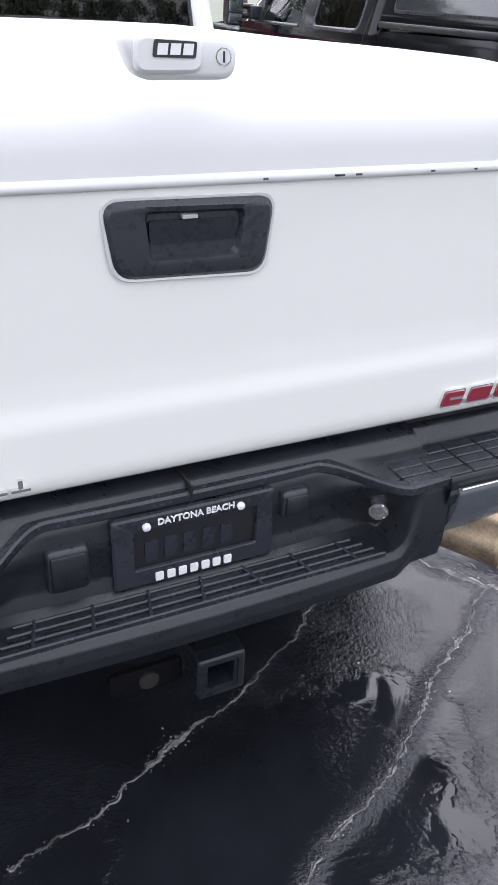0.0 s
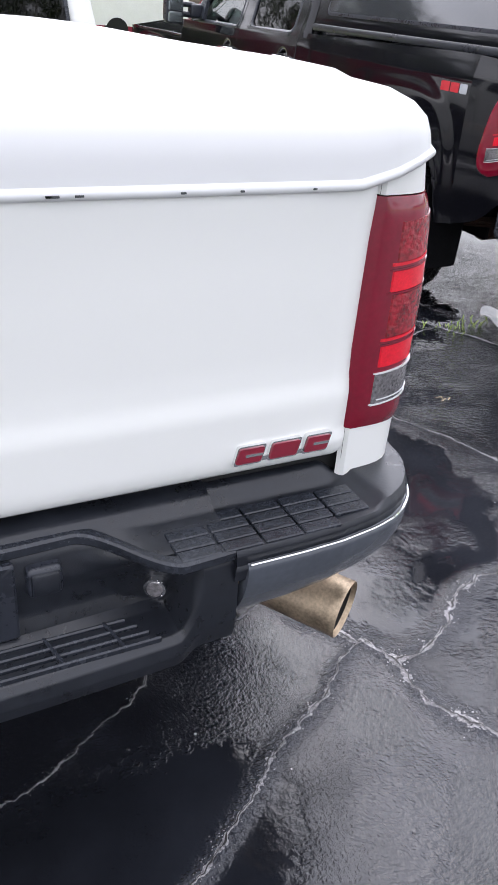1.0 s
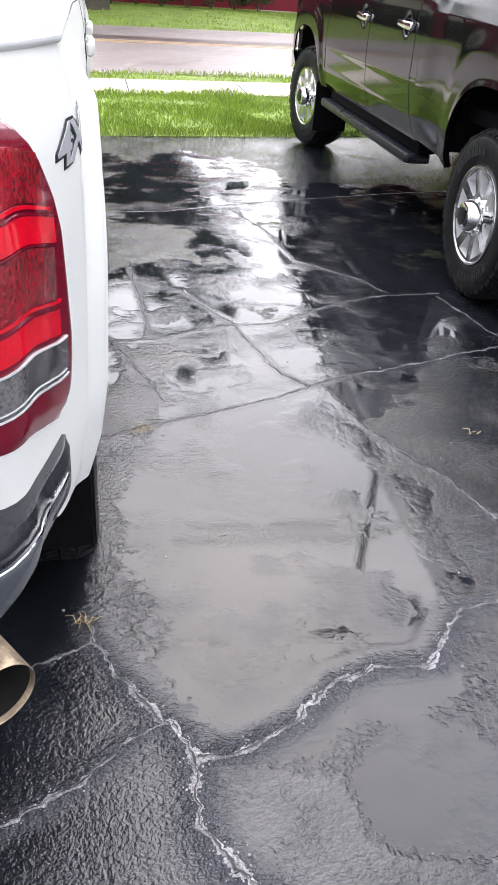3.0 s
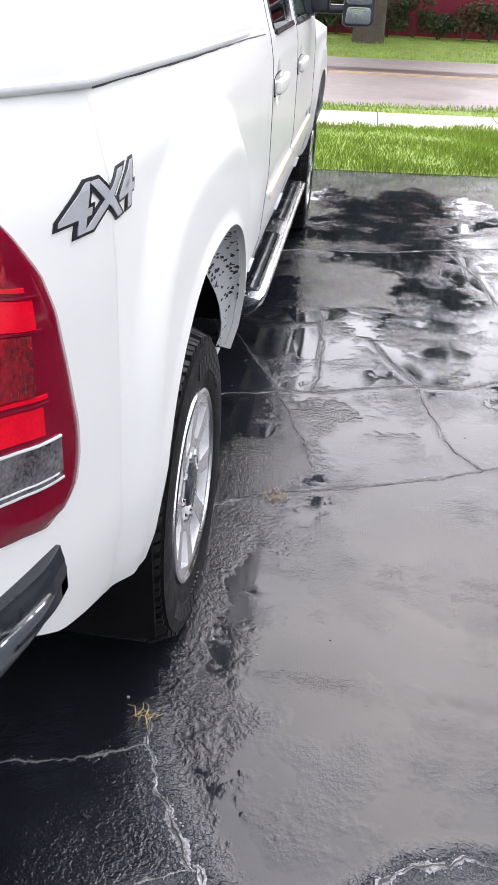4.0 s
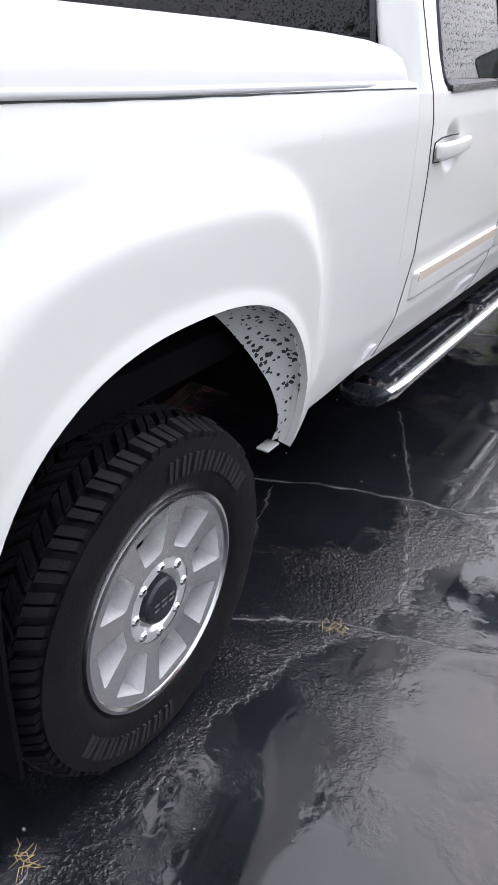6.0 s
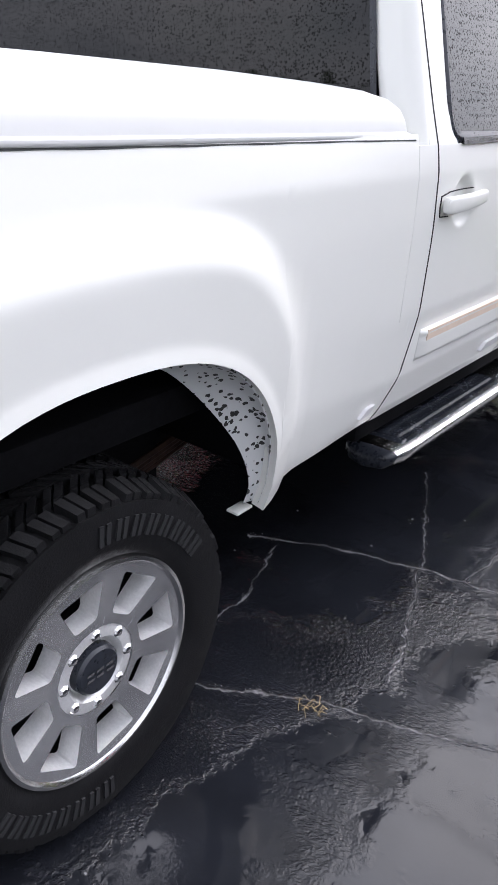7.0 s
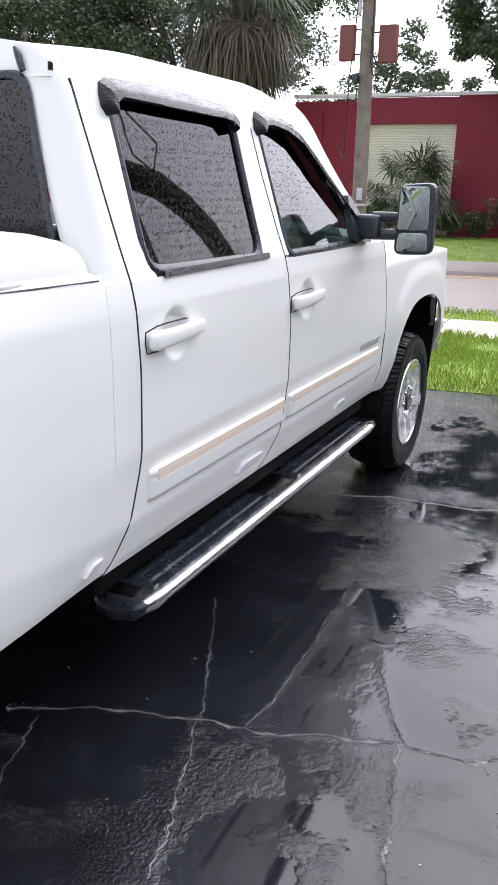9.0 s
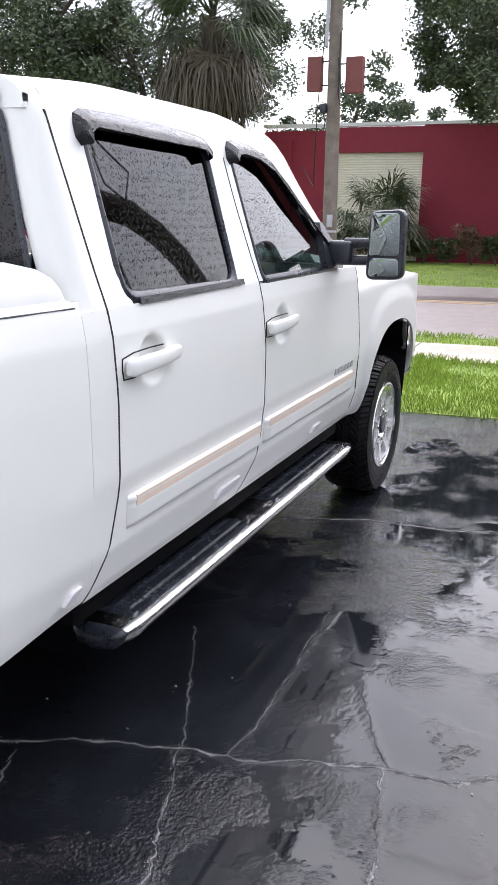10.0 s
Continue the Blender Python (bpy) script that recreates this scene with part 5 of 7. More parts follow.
# ---- trim of the white pickup ----
def running_board(truck, s):
    y0, y1 = 2.232, 4.290
    sec = ((0.815, 0.455), (0.815, 0.486), (0.850, 0.498), (0.930, 0.502), (1.000, 0.501), (1.014, 0.499), (1.024, 0.492), (1.026, 0.484), (1.012, 0.452), (0.980, 0.424), (0.90, 0.410), (0.835, 0.425))
    bm = bmesh.new()
    n = 40
    rings = []
    for k in range(n + 1):
        y = lerp(y0, y1, k / n)
        e = min(y - y0, y1 - y)
        q = 1.0 if e > 0.05 else 0.80 + 0.20 * math.sqrt(max(0.0, 1 - ((0.05 - e) / 0.05) ** 2))
        rings.append([bm.verts.new((s * (0.92 + (x - 0.92) * q), y, 0.416 + (z - 0.455) * q)) for x, z in sec])
    m = len(sec)
    for a, b in zip(rings, rings[1:]):
        for i in range(m):
            bm.faces.new((a[i], a[(i + 1) % m], b[(i + 1) % m], b[i]))
    bm.faces.new(rings[0])
    bm.faces.new(rings[-1])
    board = part("running_board", bm, wet_chrome, truck, "chrome side step with black ribbed treads", angle=50)
    for ya, yb in ((2.278, 3.095), (3.325, 4.215)):
        bm = bmesh.new()

        def pad(u, v, ya=ya, yb=yb):
            y = lerp(ya, yb, u)
            x = lerp(0.820, 1.001, v)
            e = smooth01(min(u * (yb - ya), (1 - u) * (yb - ya)) / 0.02) * smooth01(min(v, 1 - v) / 0.06)
            rib = 0.0050 * smooth01(0.5 + 1.4 * math.cos(2 * math.pi * 4 * v)) * smooth01(min(u * (yb - ya) - 0.02, (1 - u) * (yb - ya) - 0.02) / 0.02)
            band = 0.0025 * (1 - smooth01(abs(y - lerp(ya, yb, 0.5)) / 0.012)) + 0.0025 * (1 - smooth01(abs(y - lerp(ya, yb, 0.14)) / 0.012))
            base = curve1(((0.815, 0.486), (0.850, 0.498), (0.930, 0.502), (1.000, 0.501), (1.014, 0.499)), x)
            return (s * x, y, base - 0.043 + 0.012 * e + rib * e - band)
        thick(bm, pad, 90, 40, (0, 0, -0.006))
        part("tread_pad", bm, wet_plastic, board, angle=60)
    for y in (2.232, 4.29):
        o = -1 if y < 3 else 1
        bm = bmesh.new()
        cap_rings = []
        for k in range(6):
            q = math.cos(k / 5 * 1.35) * 0.84
            cap_rings.append([bm.verts.new((s * (0.92 + (x - 0.92) * q), y + o * 0.035 * math.sin(k / 5 * 1.5), 0.416 + (z - 0.455) * q)) for x, z in sec])
        for a, b in zip(cap_rings, cap_rings[1:]):
            for i in range(m):
                bm.faces.new((a[i], a[(i + 1) % m], b[(i + 1) % m], b[i]))
        bm.faces.new(cap_rings[-1])
        part("end_cap", bm, smooth_plastic, board, angle=60)
    for y in (2.45, 3.06, 3.95):
        part("bracket", boxed(min(s * 0.50, s * 0.84), max(s * 0.50, s * 0.84), y - 0.03, y + 0.03, 0.43, 0.47, 0.006), under_black, board)


def tow_mirror(truck, s, paint_cap, yy=3.84):
    """A tall towing mirror on two arms."""
    bm = bmesh.new()
    sail = [(3.785, 1.348), (3.985, 1.335), (3.968, 1.41), (3.855, 1.525), (3.815, 1.530)]
    prism(bm, rounded(sail, 0.01, 2), lambda y, z: (s * (cab_w(y, z) + 0.022), y, z), (-s * 0.03, 0, 0))
    base = part("mirror_base", bm, smooth_plastic, truck, angle=30)
    bm = bmesh.new()
    box(bm, min(s * 0.99, s * 1.10), max(s * 0.99, s * 1.10), yy + 0.01, yy + 0.10, 1.355, 1.455, 0.02, 3)
    for z in (1.375, 1.445):
        tube(bm, [(s * 1.06, yy + 0.05, z), (s * 1.24, yy + 0.055, z + 0.003)], [0.022, 0.020], 12)
    part("mirror_arm", bm, smooth_plastic, base)
    bm = bmesh.new()
    prof = rounded([(1.165, 1.300), (1.322, 1.306), (1.320, 1.585), (1.175, 1.575)], 0.035, 6)
    vs = plate_ring(bm, [(shrink(prof, 0.016), 0.0), (shrink(prof, 0.004), -0.002), (prof, -0.012), (prof, -0.05), (shrink(prof, 0.012), -0.10), (shrink(prof, 0.035), -0.125)], lambda a, b, o: (s * a, yy - o, b))
    bm.faces.new(vs[-1])
    bm.faces.new(vs[0])
    head = part("mirror_head", bm, smooth_plastic, base, "tall black towing mirror", angle=50)
    for z0, z1, nm in ((1.400, 1.568, "mirror_glass"), (1.316, 1.390, "mirror_glass")):
        g = rounded([(1.182, z0), (1.306, z0), (1.304, z1), (1.189, z1)], 0.018, 4)
        bm = bmesh.new()
        vs = plate_ring(bm, [(g, -0.012), (g, 0.0140), (shrink(g, 0.003), 0.0146)], lambda a, b, o: (s * a, yy - o + (a - 1.26) * 0.10 - (b - 1.45) * 0.06, b))
        bm.faces.new(vs[-1])
        part(nm, bm, mirror_glass, head)


def mud_flap(truck, s, cy, z0=0.27, z1=0.74):
    bm = bmesh.new()

    def flap(u, v):
        z = lerp(z1, z0, v)
        x = lerp(1.000, 0.70, u)
        back = curve1(((0.0, 0.425), (0.25, 0.430), (0.5, 0.428), (1.0, 0.415)), v)
        return (s * x, cy - back - 0.012 * math.sin(u * 3), z)
    thick(bm, flap, 12, 16, (0, -0.010, 0))
    part("mud_flap", bm, under_black, truck, "black rubber mud flap", angle=60)


for sx in (1, -1):
    running_board(white, sx)
    tow_mirror(white, sx, smooth_plastic)
    mud_flap(white, sx, ARCH_Y)

# chipped inner panel at the front of the rear wheel arch
spots = material("speckled_inner_panel", (0.62, 0.63, 0.63), 0.45, vary=0.05, scale=5.0)
n, l = spots.node_tree.nodes, spots.node_tree.links
tcs, vor, big, sub, stp, mixs = n.new("ShaderNodeTexCoord"), n.new("ShaderNodeTexVoronoi"), n.new("ShaderNodeTexNoise"), n.new("ShaderNodeMath"), n.new("ShaderNodeMath"), n.new("ShaderNodeMixRGB")
vor.inputs["Scale"].default_value, big.inputs["Scale"].default_value = 62.0, 14.0
wob = n.new("ShaderNodeTexNoise")
wob.inputs["Scale"].default_value = 90.0
addv = n.new("ShaderNodeVectorMath")
addv.operation = "MULTIPLY_ADD"
addv.inputs[1].default_value = (0.012, 0.012, 0.012)
l.new(tcs.outputs["Object"], wob.inputs["Vector"])
l.new(wob.outputs["Color"], addv.inputs[0])
l.new(tcs.outputs["Object"], addv.inputs[2])
l.new(addv.outputs[0], vor.inputs["Vector"])
l.new(tcs.outputs["Object"], big.inputs["Vector"])
sub.operation, stp.operation = "MULTIPLY", "LESS_THAN"
sub.inputs[1].default_value = 0.62
l.new(big.outputs["Fac"], sub.inputs[0])
l.new(vor.outputs["Distance"], stp.inputs[0])
l.new(sub.outputs[0], stp.inputs[1])
mixs.inputs[1].default_value, mixs.inputs[2].default_value = (0.62, 0.63, 0.63, 1), (0.02, 0.02, 0.02, 1)
l.new(stp.outputs[0], mixs.inputs[0])
l.new(mixs.outputs[0], n["Principled BSDF"].inputs["Base Color"])
for sx in (1, -1):
    bm = bmesh.new()

    def inner(u, v):
        z = lerp(0.560, 0.995, v)
        edge = ARCH_Y + ARCH_H * max(0.0, 1 - (max(0, z - ARCH_B) / (ARCH_T - ARCH_B)) ** 2.5) ** (1 / 2.5)
        wide = 0.045 + 0.13 * smooth01((v - 0.05) / 0.8)
        x = bed_x(edge, z) - 0.018 - u * wide * 0.55
        return (sx * x, edge - 0.004 - u * wide * 0.55 + 0.025 * math.sin(u * 3.1), z)
    thick(bm, inner, 14, 24, (0, 0.006, 0))
    part("inner_panel", bm, spots, white, "light grey inner arch panel speckled with black chips", angle=60)
    part("arch_foot", boxed(min(sx * 0.940, sx * 0.975), max(sx * 0.940, sx * 0.975), 1.482, 1.540, 0.541, 0.548, 0.0025), white_paint, white)
# small pale tabs along the lower edge
for y0, y1, z, dr in ((2.80, 2.985, 0.652, rear_door), (3.72, 3.83, 0.650, front_door), (1.985, 2.055, 0.640, white)):
    bm = bmesh.new()
    prism(bm, rounded([(y0, z - 0.006), (y1 - 0.02, z - 0.004), (y1, z + 0.026), (y0 + 0.03, z + 0.022)], 0.006, 3), lambda y, q: (cab_w(y, q) + 0.012, y, q), (-0.02, 0, 0))
    part("edge_tab", bm, lens_white, dr, "small white plastic tab")
# decal and door badge
decal = lettering("decal", "4X4", 0.080, decal_black, white, pose(1.0, 0.380, 1.246, 90, 0, 90) @ Matrix.Diagonal((1.86, 1, 1, 1)), 0.0006, 0.82, 0.22, 0.062)
decal["label"] = "grey and black off-road decal lettering"
inlay = lettering("decal_inlay", "4X4", 0.080, decal_grey, decal, pose(1.0, 0.380, 1.246, 90, 0, 90) @ Matrix.Diagonal((1.86, 1, 1, 1)), 0.0006, 0.82, 0.22, 0.012)


def side_skin(y, z):
    """The truck's outer skin, also round the rear corner."""
    if y >= 0.40:
        return bed_x(y, z)
    lo, hi = 0.3, 1.0
    for k in range(24):
        mid = 0.5 * (lo + hi)
        lo, hi = (mid, hi) if corner(mid, z).y < y else (lo, mid)
    return corner(lo, z).x


for ob, out in ((decal, 0.0012), (inlay, 0.0026)):
    bm = bmesh.new()
    bm.from_mesh(ob.data)
    bmesh.ops.triangulate(bm, faces=bm.faces)
    for k in range(2):
        bmesh.ops.subdivide_edges(bm, edges=[e for e in bm.edges if e.calc_length() > 0.02], cuts=1)
        bmesh.ops.triangulate(bm, faces=bm.faces)
    for v in bm.verts:
        v.co.x = side_skin(v.co.y, v.co.z) + out + (v.co.x - 1.0)
    bm.to_mesh(ob.data)
    bm.free()
for k in range(6):
    y0 = 3.955 + 0.046 * k
    bm = bmesh.new()
    prism(bm, rounded([(y0, 0.862), (y0 + 0.034, 0.862), (y0 + 0.036, 0.892), (y0 + 0.002, 0.892)], 0.004, 2), lambda y, q: (cab_w(y, q) + 0.005, y, q), (-0.006, 0, 0))
    part("door_badge_bar", bm, decal_grey, front_door)
# paint chips along the cover's bead
random.seed(5)
for x, w in ((0.250, 0.009), (0.285, 0.006), (0.12, 0.004), (0.43, 0.004), (0.52, 0.003), (0.245, 0.004), (0.64, 0.003)):
    part("paint_chip", boxed(x - w, x + w, -0.0262, -0.0235, 1.3445, 1.3475, 0.0005, 1), interior_dark, lid)
for sx in (1, -1):
    bm = bmesh.new()
    gap = [(0.42 + 1.655 * k / 40) for k in range(41)]
    rows = []
    for y in gap:
        z = curve1(LID_Z, y) - 0.0105
        x = bed_x(y, z)
        rows.append([bm.verts.new((sx * (x - 0.004), y, z + 0.004)), bm.verts.new((sx * (x + 0.0012), y, z + 0.0014)), bm.verts.new((sx * (x + 0.0012), y, z - 0.0008 - 0.0007 * math.sin(y * 31)))])
    for p, q in zip(rows, rows[1:]):
        bm.faces.new((p[0], p[1], q[1], q[0]))
        bm.faces.new((p[1], p[2], q[2], q[1]))
    part("cover_gap", bm, interior_dark, lid)

# ---- ground ----
def tilt(x):
    return 0.14 * x


grass_mat = material("grass_ground", (0.18, 0.26, 0.035), 0.8, vary=0.35, scale=1.5, bump=0.6, bscale=40.0)
blade_mat = material("grass_blades", (0.25, 0.355, 0.045), 0.55, vary=0.25, scale=1.3, island=0.35)
concrete = material("sidewalk_concrete", (0.44, 0.385, 0.32), 0.7, vary=0.15, scale=1.2, bump=0.2)
crack_mat = material("crack_grit", (0.20, 0.195, 0.20), 0.4, vary=0.55, scale=12.0, island=0.8)
lip_mat = material("crack_lip_crust", (0.23, 0.224, 0.232), 0.34, vary=0.95, scale=17.0, bump=1.0, bscale=200.0)
groove_shade_mat = material("crack_groove_shade", (0.012, 0.012, 0.012), 0.6)
red_wall = material("red_wall_paint", (0.24, 0.010, 0.032), 0.6, vary=0.10, scale=0.8)
cream_metal = material("cream_shutter", (0.84, 0.79, 0.67), 0.5, vary=0.08, scale=2.0)
white_trim = material("roof_edge_white", (0.75, 0.75, 0.75), 0.5, vary=0.05)
pole_wood = material("weathered_pole", (0.17, 0.145, 0.12), 0.85, vary=0.35, scale=6.0, bump=0.8, bscale=30.0)
rust_box = material("rust_red_panel", (0.16, 0.045, 0.040), 0.6, vary=0.15, scale=3.0)
bark = material("bark", (0.10, 0.082, 0.065), 0.9, vary=0.4, scale=5.0, bump=1.0, bscale=18.0)
oak_leaf = material("oak_leaves", (0.060, 0.085, 0.040), 0.5, vary=0.3, scale=0.8, island=0.5)
palm_leaf = material("palm_leaves", (0.062, 0.088, 0.036), 0.45, vary=0.25, scale=1.0, island=0.45)
palm_dead = material("dry_palm_leaves", (0.085, 0.070, 0.045), 0.7, vary=0.3, scale=1.0, island=0.4)
shrub_leaf = material("shrub_leaves", (0.055, 0.075, 0.028), 0.55, vary=0.3, scale=2.0, island=0.6)
shrub_brown = material("russet_leaves", (0.13, 0.075, 0.045), 0.6, vary=0.3, scale=2.0, island=0.5)
wire_mat = material("cable_black", (0.012, 0.012, 0.012), 0.5)
straw_mat = material("dry_straw", (0.42, 0.31, 0.15), 0.7, vary=0.3, scale=30.0, island=0.4)


def wet_asphalt():
    """Sealed asphalt after rain: pebbled wet crust between shallow pools of still water."""
    m = bpy.data.materials.new("wet_asphalt")
    m.use_nodes = True
    n, l = m.node_tree.nodes, m.node_tree.links
    b = n["Principled BSDF"]
    tc = n.new("ShaderNodeTexCoord")

    def noise_node(scale, detail=4, rough=0.55):
        q = n.new("ShaderNodeTexNoise")
        q.inputs["Scale"].default_value, q.inputs["Detail"].default_value, q.inputs["Roughness"].default_value = scale, detail, rough
        l.new(tc.outputs["Object"], q.inputs["Vector"])
        return q.outputs["Fac"]

    def op(kind, a, c, clamp=False):
        q = n.new("ShaderNodeMath")
        q.operation, q.use_clamp = kind, clamp
        for k, v in enumerate((a, c)):
            if isinstance(v, (int, float)):
                q.inputs[k].default_value = v
            else:
                l.new(v, q.inputs[k])
        return q.outputs[0]
    sep = n.new("ShaderNodeSeparateXYZ")
    l.new(tc.outputs["Object"], sep.inputs[0])

    def pool(cx, cy, rx, ry):
        dx = op("DIVIDE", op("SUBTRACT", sep.outputs[0], cx), rx)
        dy = op("DIVIDE", op("SUBTRACT", sep.outputs[1], cy), ry)
        d = op("ADD", op("POWER", op("ABSOLUTE", dx, 0), 2.6), op("POWER", op("ABSOLUTE", dy, 0), 2.6))
        return op("SUBTRACT", 1.0, d)
    pools = op("ADD", pool(1.56, 0.98, 0.46, 0.71), 0.4)
    for args in ((1.84, 2.2, 0.52, 0.65), (1.98, 3.4, 0.45, 0.85), (1.75, 5.2, 0.8, 1.2), (2.55, 3.0, 0.85, 0.9), (3.2, 4.4, 1.0, 1.0), (1.74, 0.06, 0.20, 0.17), (1.35, -0.75, 0.30, 0.30), (0.25, -0.12, 0.45, 0.30), (0.6, 3.0, 0.6, 1.2), (1.45, 2.85, 0.55, 0.70)):
        pools = op("MAXIMUM", pools, pool(*args))
    rag = op("MULTIPLY", op("SUBTRACT", noise_node(2.4, 4, 0.55), 0.50), 3.4)
    rag2 = op("MULTIPLY", op("SUBTRACT", noise_node(16.0, 4, 0.55), 0.5), 0.9)
    rag3 = op("MULTIPLY", op("SUBTRACT", noise_node(55.0, 3, 0.6), 0.5), 0.85)
    depth = op("ADD", op("ADD", op("ADD", op("MAXIMUM", pools, -1.60), rag), rag2), rag3)
    water = n.new("ShaderNodeMapRange")
    water.interpolation_type = "SMOOTHSTEP"
    water.inputs["From Min"].default_value, water.inputs["From Max"].default_value = -0.22, 0.20
    l.new(depth, water.inputs["Value"])
    # the crust swells and breaks beside the cracks
    rim = n.new("ShaderNodeAttribute")
    rim.attribute_name = "crust"
    swell = op("MULTIPLY", rim.outputs["Fac"], op("ADD", noise_node(22.0, 3, 0.6), 0.45), True)
    wet = op("MULTIPLY", water.outputs[0], op("SUBTRACT", 1.0, swell, True))
    dry = op("SUBTRACT", 1.0, wet)
    # roughness
    r = n.new("ShaderNodeMapRange")
    r.inputs["To Min"].default_value, r.inputs["To Max"].default_value = 0.06, 0.015
    l.new(wet, r.inputs["Value"])
    l.new(r.outputs[0], b.inputs["Roughness"])
    gloss = n.new("ShaderNodeMapRange")
    gloss.inputs["To Min"].default_value, gloss.inputs["To Max"].default_value = 1.50, 1.40
    l.new(wet, gloss.inputs["Value"])
    l.new(gloss.outputs[0], b.inputs["IOR"])
    # colour
    shade = n.new("ShaderNodeMapRange")
    shade.inputs["From Min"].default_value, shade.inputs["From Max"].default_value = 0.3, 0.7
    shade.inputs["To Min"].default_value, shade.inputs["To Max"].default_value = 0.008, 0.018
    l.new(noise_node(3.0, 6), shade.inputs["Value"])
    tone = op("ADD", shade.outputs[0], op("MULTIPLY", swell, op("MULTIPLY", noise_node(45.0, 3), 0.03)))
    comb = n.new("ShaderNodeCombineColor")
    for k, f in enumerate((0.88, 0.97, 1.25)):
        l.new(op("MULTIPLY", tone, f), comb.inputs[k])
    l.new(comb.outputs[0], b.inputs["Base Color"])
    # relief: pebbles under and above the water film
    grain = op("ADD", op("MULTIPLY", noise_node(70.0, 3, 0.5), 1.0), op("MULTIPLY", noise_node(170.0, 2, 0.5), 0.55))
    swath = op("ADD", 0.45, noise_node(1.7, 3))
    amp = op("ADD", op("ADD", op("MULTIPLY", op("MULTIPLY", dry, swath), 0.53), op("MULTIPLY", swell, 1.5)), op("ADD", 0.014, op("MULTIPLY", op("SUBTRACT", noise_node(4.0, 4), 0.49, True), 2.2)))
    h = op("MULTIPLY", grain, amp)
    u = n.new("ShaderNodeBump")
    u.inputs["Strength"].default_value, u.inputs["Distance"].default_value = 1.0, 0.0055
    l.new(h, u.inputs["Height"])
    l.new(u.outputs["Normal"], b.inputs["Normal"])
    return m


def wet_road():
    m = material("wet_road", (0.255, 0.215, 0.20), 0.42, vary=0.15, scale=0.5, rvary=0.12, bump=0.15, bscale=80.0)
    return m


asphalt = wet_asphalt()
road_mat = wet_road()


def sheet(name, y0, y1, z, mt, x0=-60, x1=60, nx=40, ny=6, parent=None):
    bm = bmesh.new()
    thick(bm, lambda u, v: (lerp(x0, x1, u), lerp(y0, y1, v) + tilt(lerp(x0, x1, u)) * (abs(lerp(y0, y1, v)) < 60), z), nx, ny, (0, 0, -0.15))
    return part(name, bm, mt, parent)


tagged(sheet("ground", -300, 400, -0.06, grass_mat, -400, 400), "green grass ground reaching the horizon", "ground", kind="structure")
CRACKS = []                     # (line, half width at start and end)


def crack_line(pts, w0, w1):
    CRACKS.append((pts, w0, w1))


crack_line([(1.15, 0.29), (1.21, 0.18), (1.20, 0.03), (1.22, -0.04), (1.27, -0.11), (1.35, -0.18), (1.43, -0.26), (1.7, -0.5), (2.1, -0.8)], 0.018, 0.014)
crack_line([(1.21, 0.18), (1.33, 0.20), (1.46, 0.26), (1.58, 0.355), (1.68, 0.388), (1.83, 0.388), (1.90, 0.46), (1.99, 0.57), (2.17, 0.60), (2.6, 0.75)], 0.013, 0.009)
crack_line([(1.15, 0.29), (1.02, 0.21), (0.955, 0.144), (0.75, 0.04), (0.55, -0.11), (0.46, -0.17), (0.35, -0.22), (0.23, -0.26), (0.16, -0.31), (0.0, -0.45)], 0.009, 0.006)
crack_line([(1.15, 0.28), (1.04, 0.44), (0.99, 0.56), (0.97, 0.63)], 0.016, 0.010)
crack_line([(0.60, 0.43), (0.76, 0.47), (0.87, 0.50), (0.99, 0.54)], 0.002, 0.004)
crack_line([(-0.39, -0.06), (-0.28, -0.02), (-0.17, 0.01), (-0.04, 0.07), (0.09, 0.14), (0.286, 0.205), (0.36, 0.27), (0.47, 0.32), (0.60, 0.43)], 0.0075, 0.005)
crack_line([(0.53, 2.15), (0.70, 2.24), (0.85, 2.30), (1.09, 2.38), (1.27, 2.40), (1.48, 2.49), (1.67, 2.55), (1.86, 2.56), (2.12, 2.74), (2.32, 2.85), (2.56, 2.93), (2.87, 2.96)], 0.006, 0.007)
crack_line([(0.75, 1.42), (0.92, 1.48), (1.12, 1.60), (1.36, 1.68), (1.56, 1.75), (1.75, 1.83), (1.87, 1.90), (2.11, 2.01), (2.34, 2.07), (2.80, 2.24), (2.98, 2.28)], 0.006, 0.006)
crack_line([(1.67, 2.55), (1.72, 2.30), (1.78, 2.05), (1.87, 1.90)], 0.004, 0.004)
crack_line([(1.95, 1.88), (2.01, 1.60), (2.09, 1.40), (2.20, 1.20), (2.28, 0.96)], 0.006, 0.005)
crack_line([(0.66, 4.28), (1.09, 4.45), (1.50, 4.48), (1.94, 4.67), (2.47, 4.85), (3.12, 5.04), (4.2, 5.3)], 0.007, 0.006)
crack_line([(1.94, 4.67), (2.11, 4.09), (2.18, 3.50), (2.47, 3.19), (2.57, 2.95)], 0.006, 0.006)
crack_line([(1.09, 2.38), (1.17, 2.15), (1.28, 1.81)], 0.003, 0.005)
crack_line([(1.24, 2.41), (1.25, 2.59), (1.24, 2.95), (1.22, 3.36)], 0.002, 0.0016)
crack_line([(1.47, 3.01), (1.56, 2.77), (1.63, 2.64), (1.69, 2.55)], 0.0018, 0.0018)
crack_line([(2.84, 2.92), (2.93, 2.43), (3.11, 2.13), (3.21, 1.87), (3.5, 1.5)], 0.006, 0.008)
crack_line([(0.75, 1.69), (0.75, 1.87), (0.64, 2.16)], 0.004, 0.003)
crack_line([(0.78, 3.05), (0.95, 2.70), (1.09, 2.38)], 0.002, 0.003)


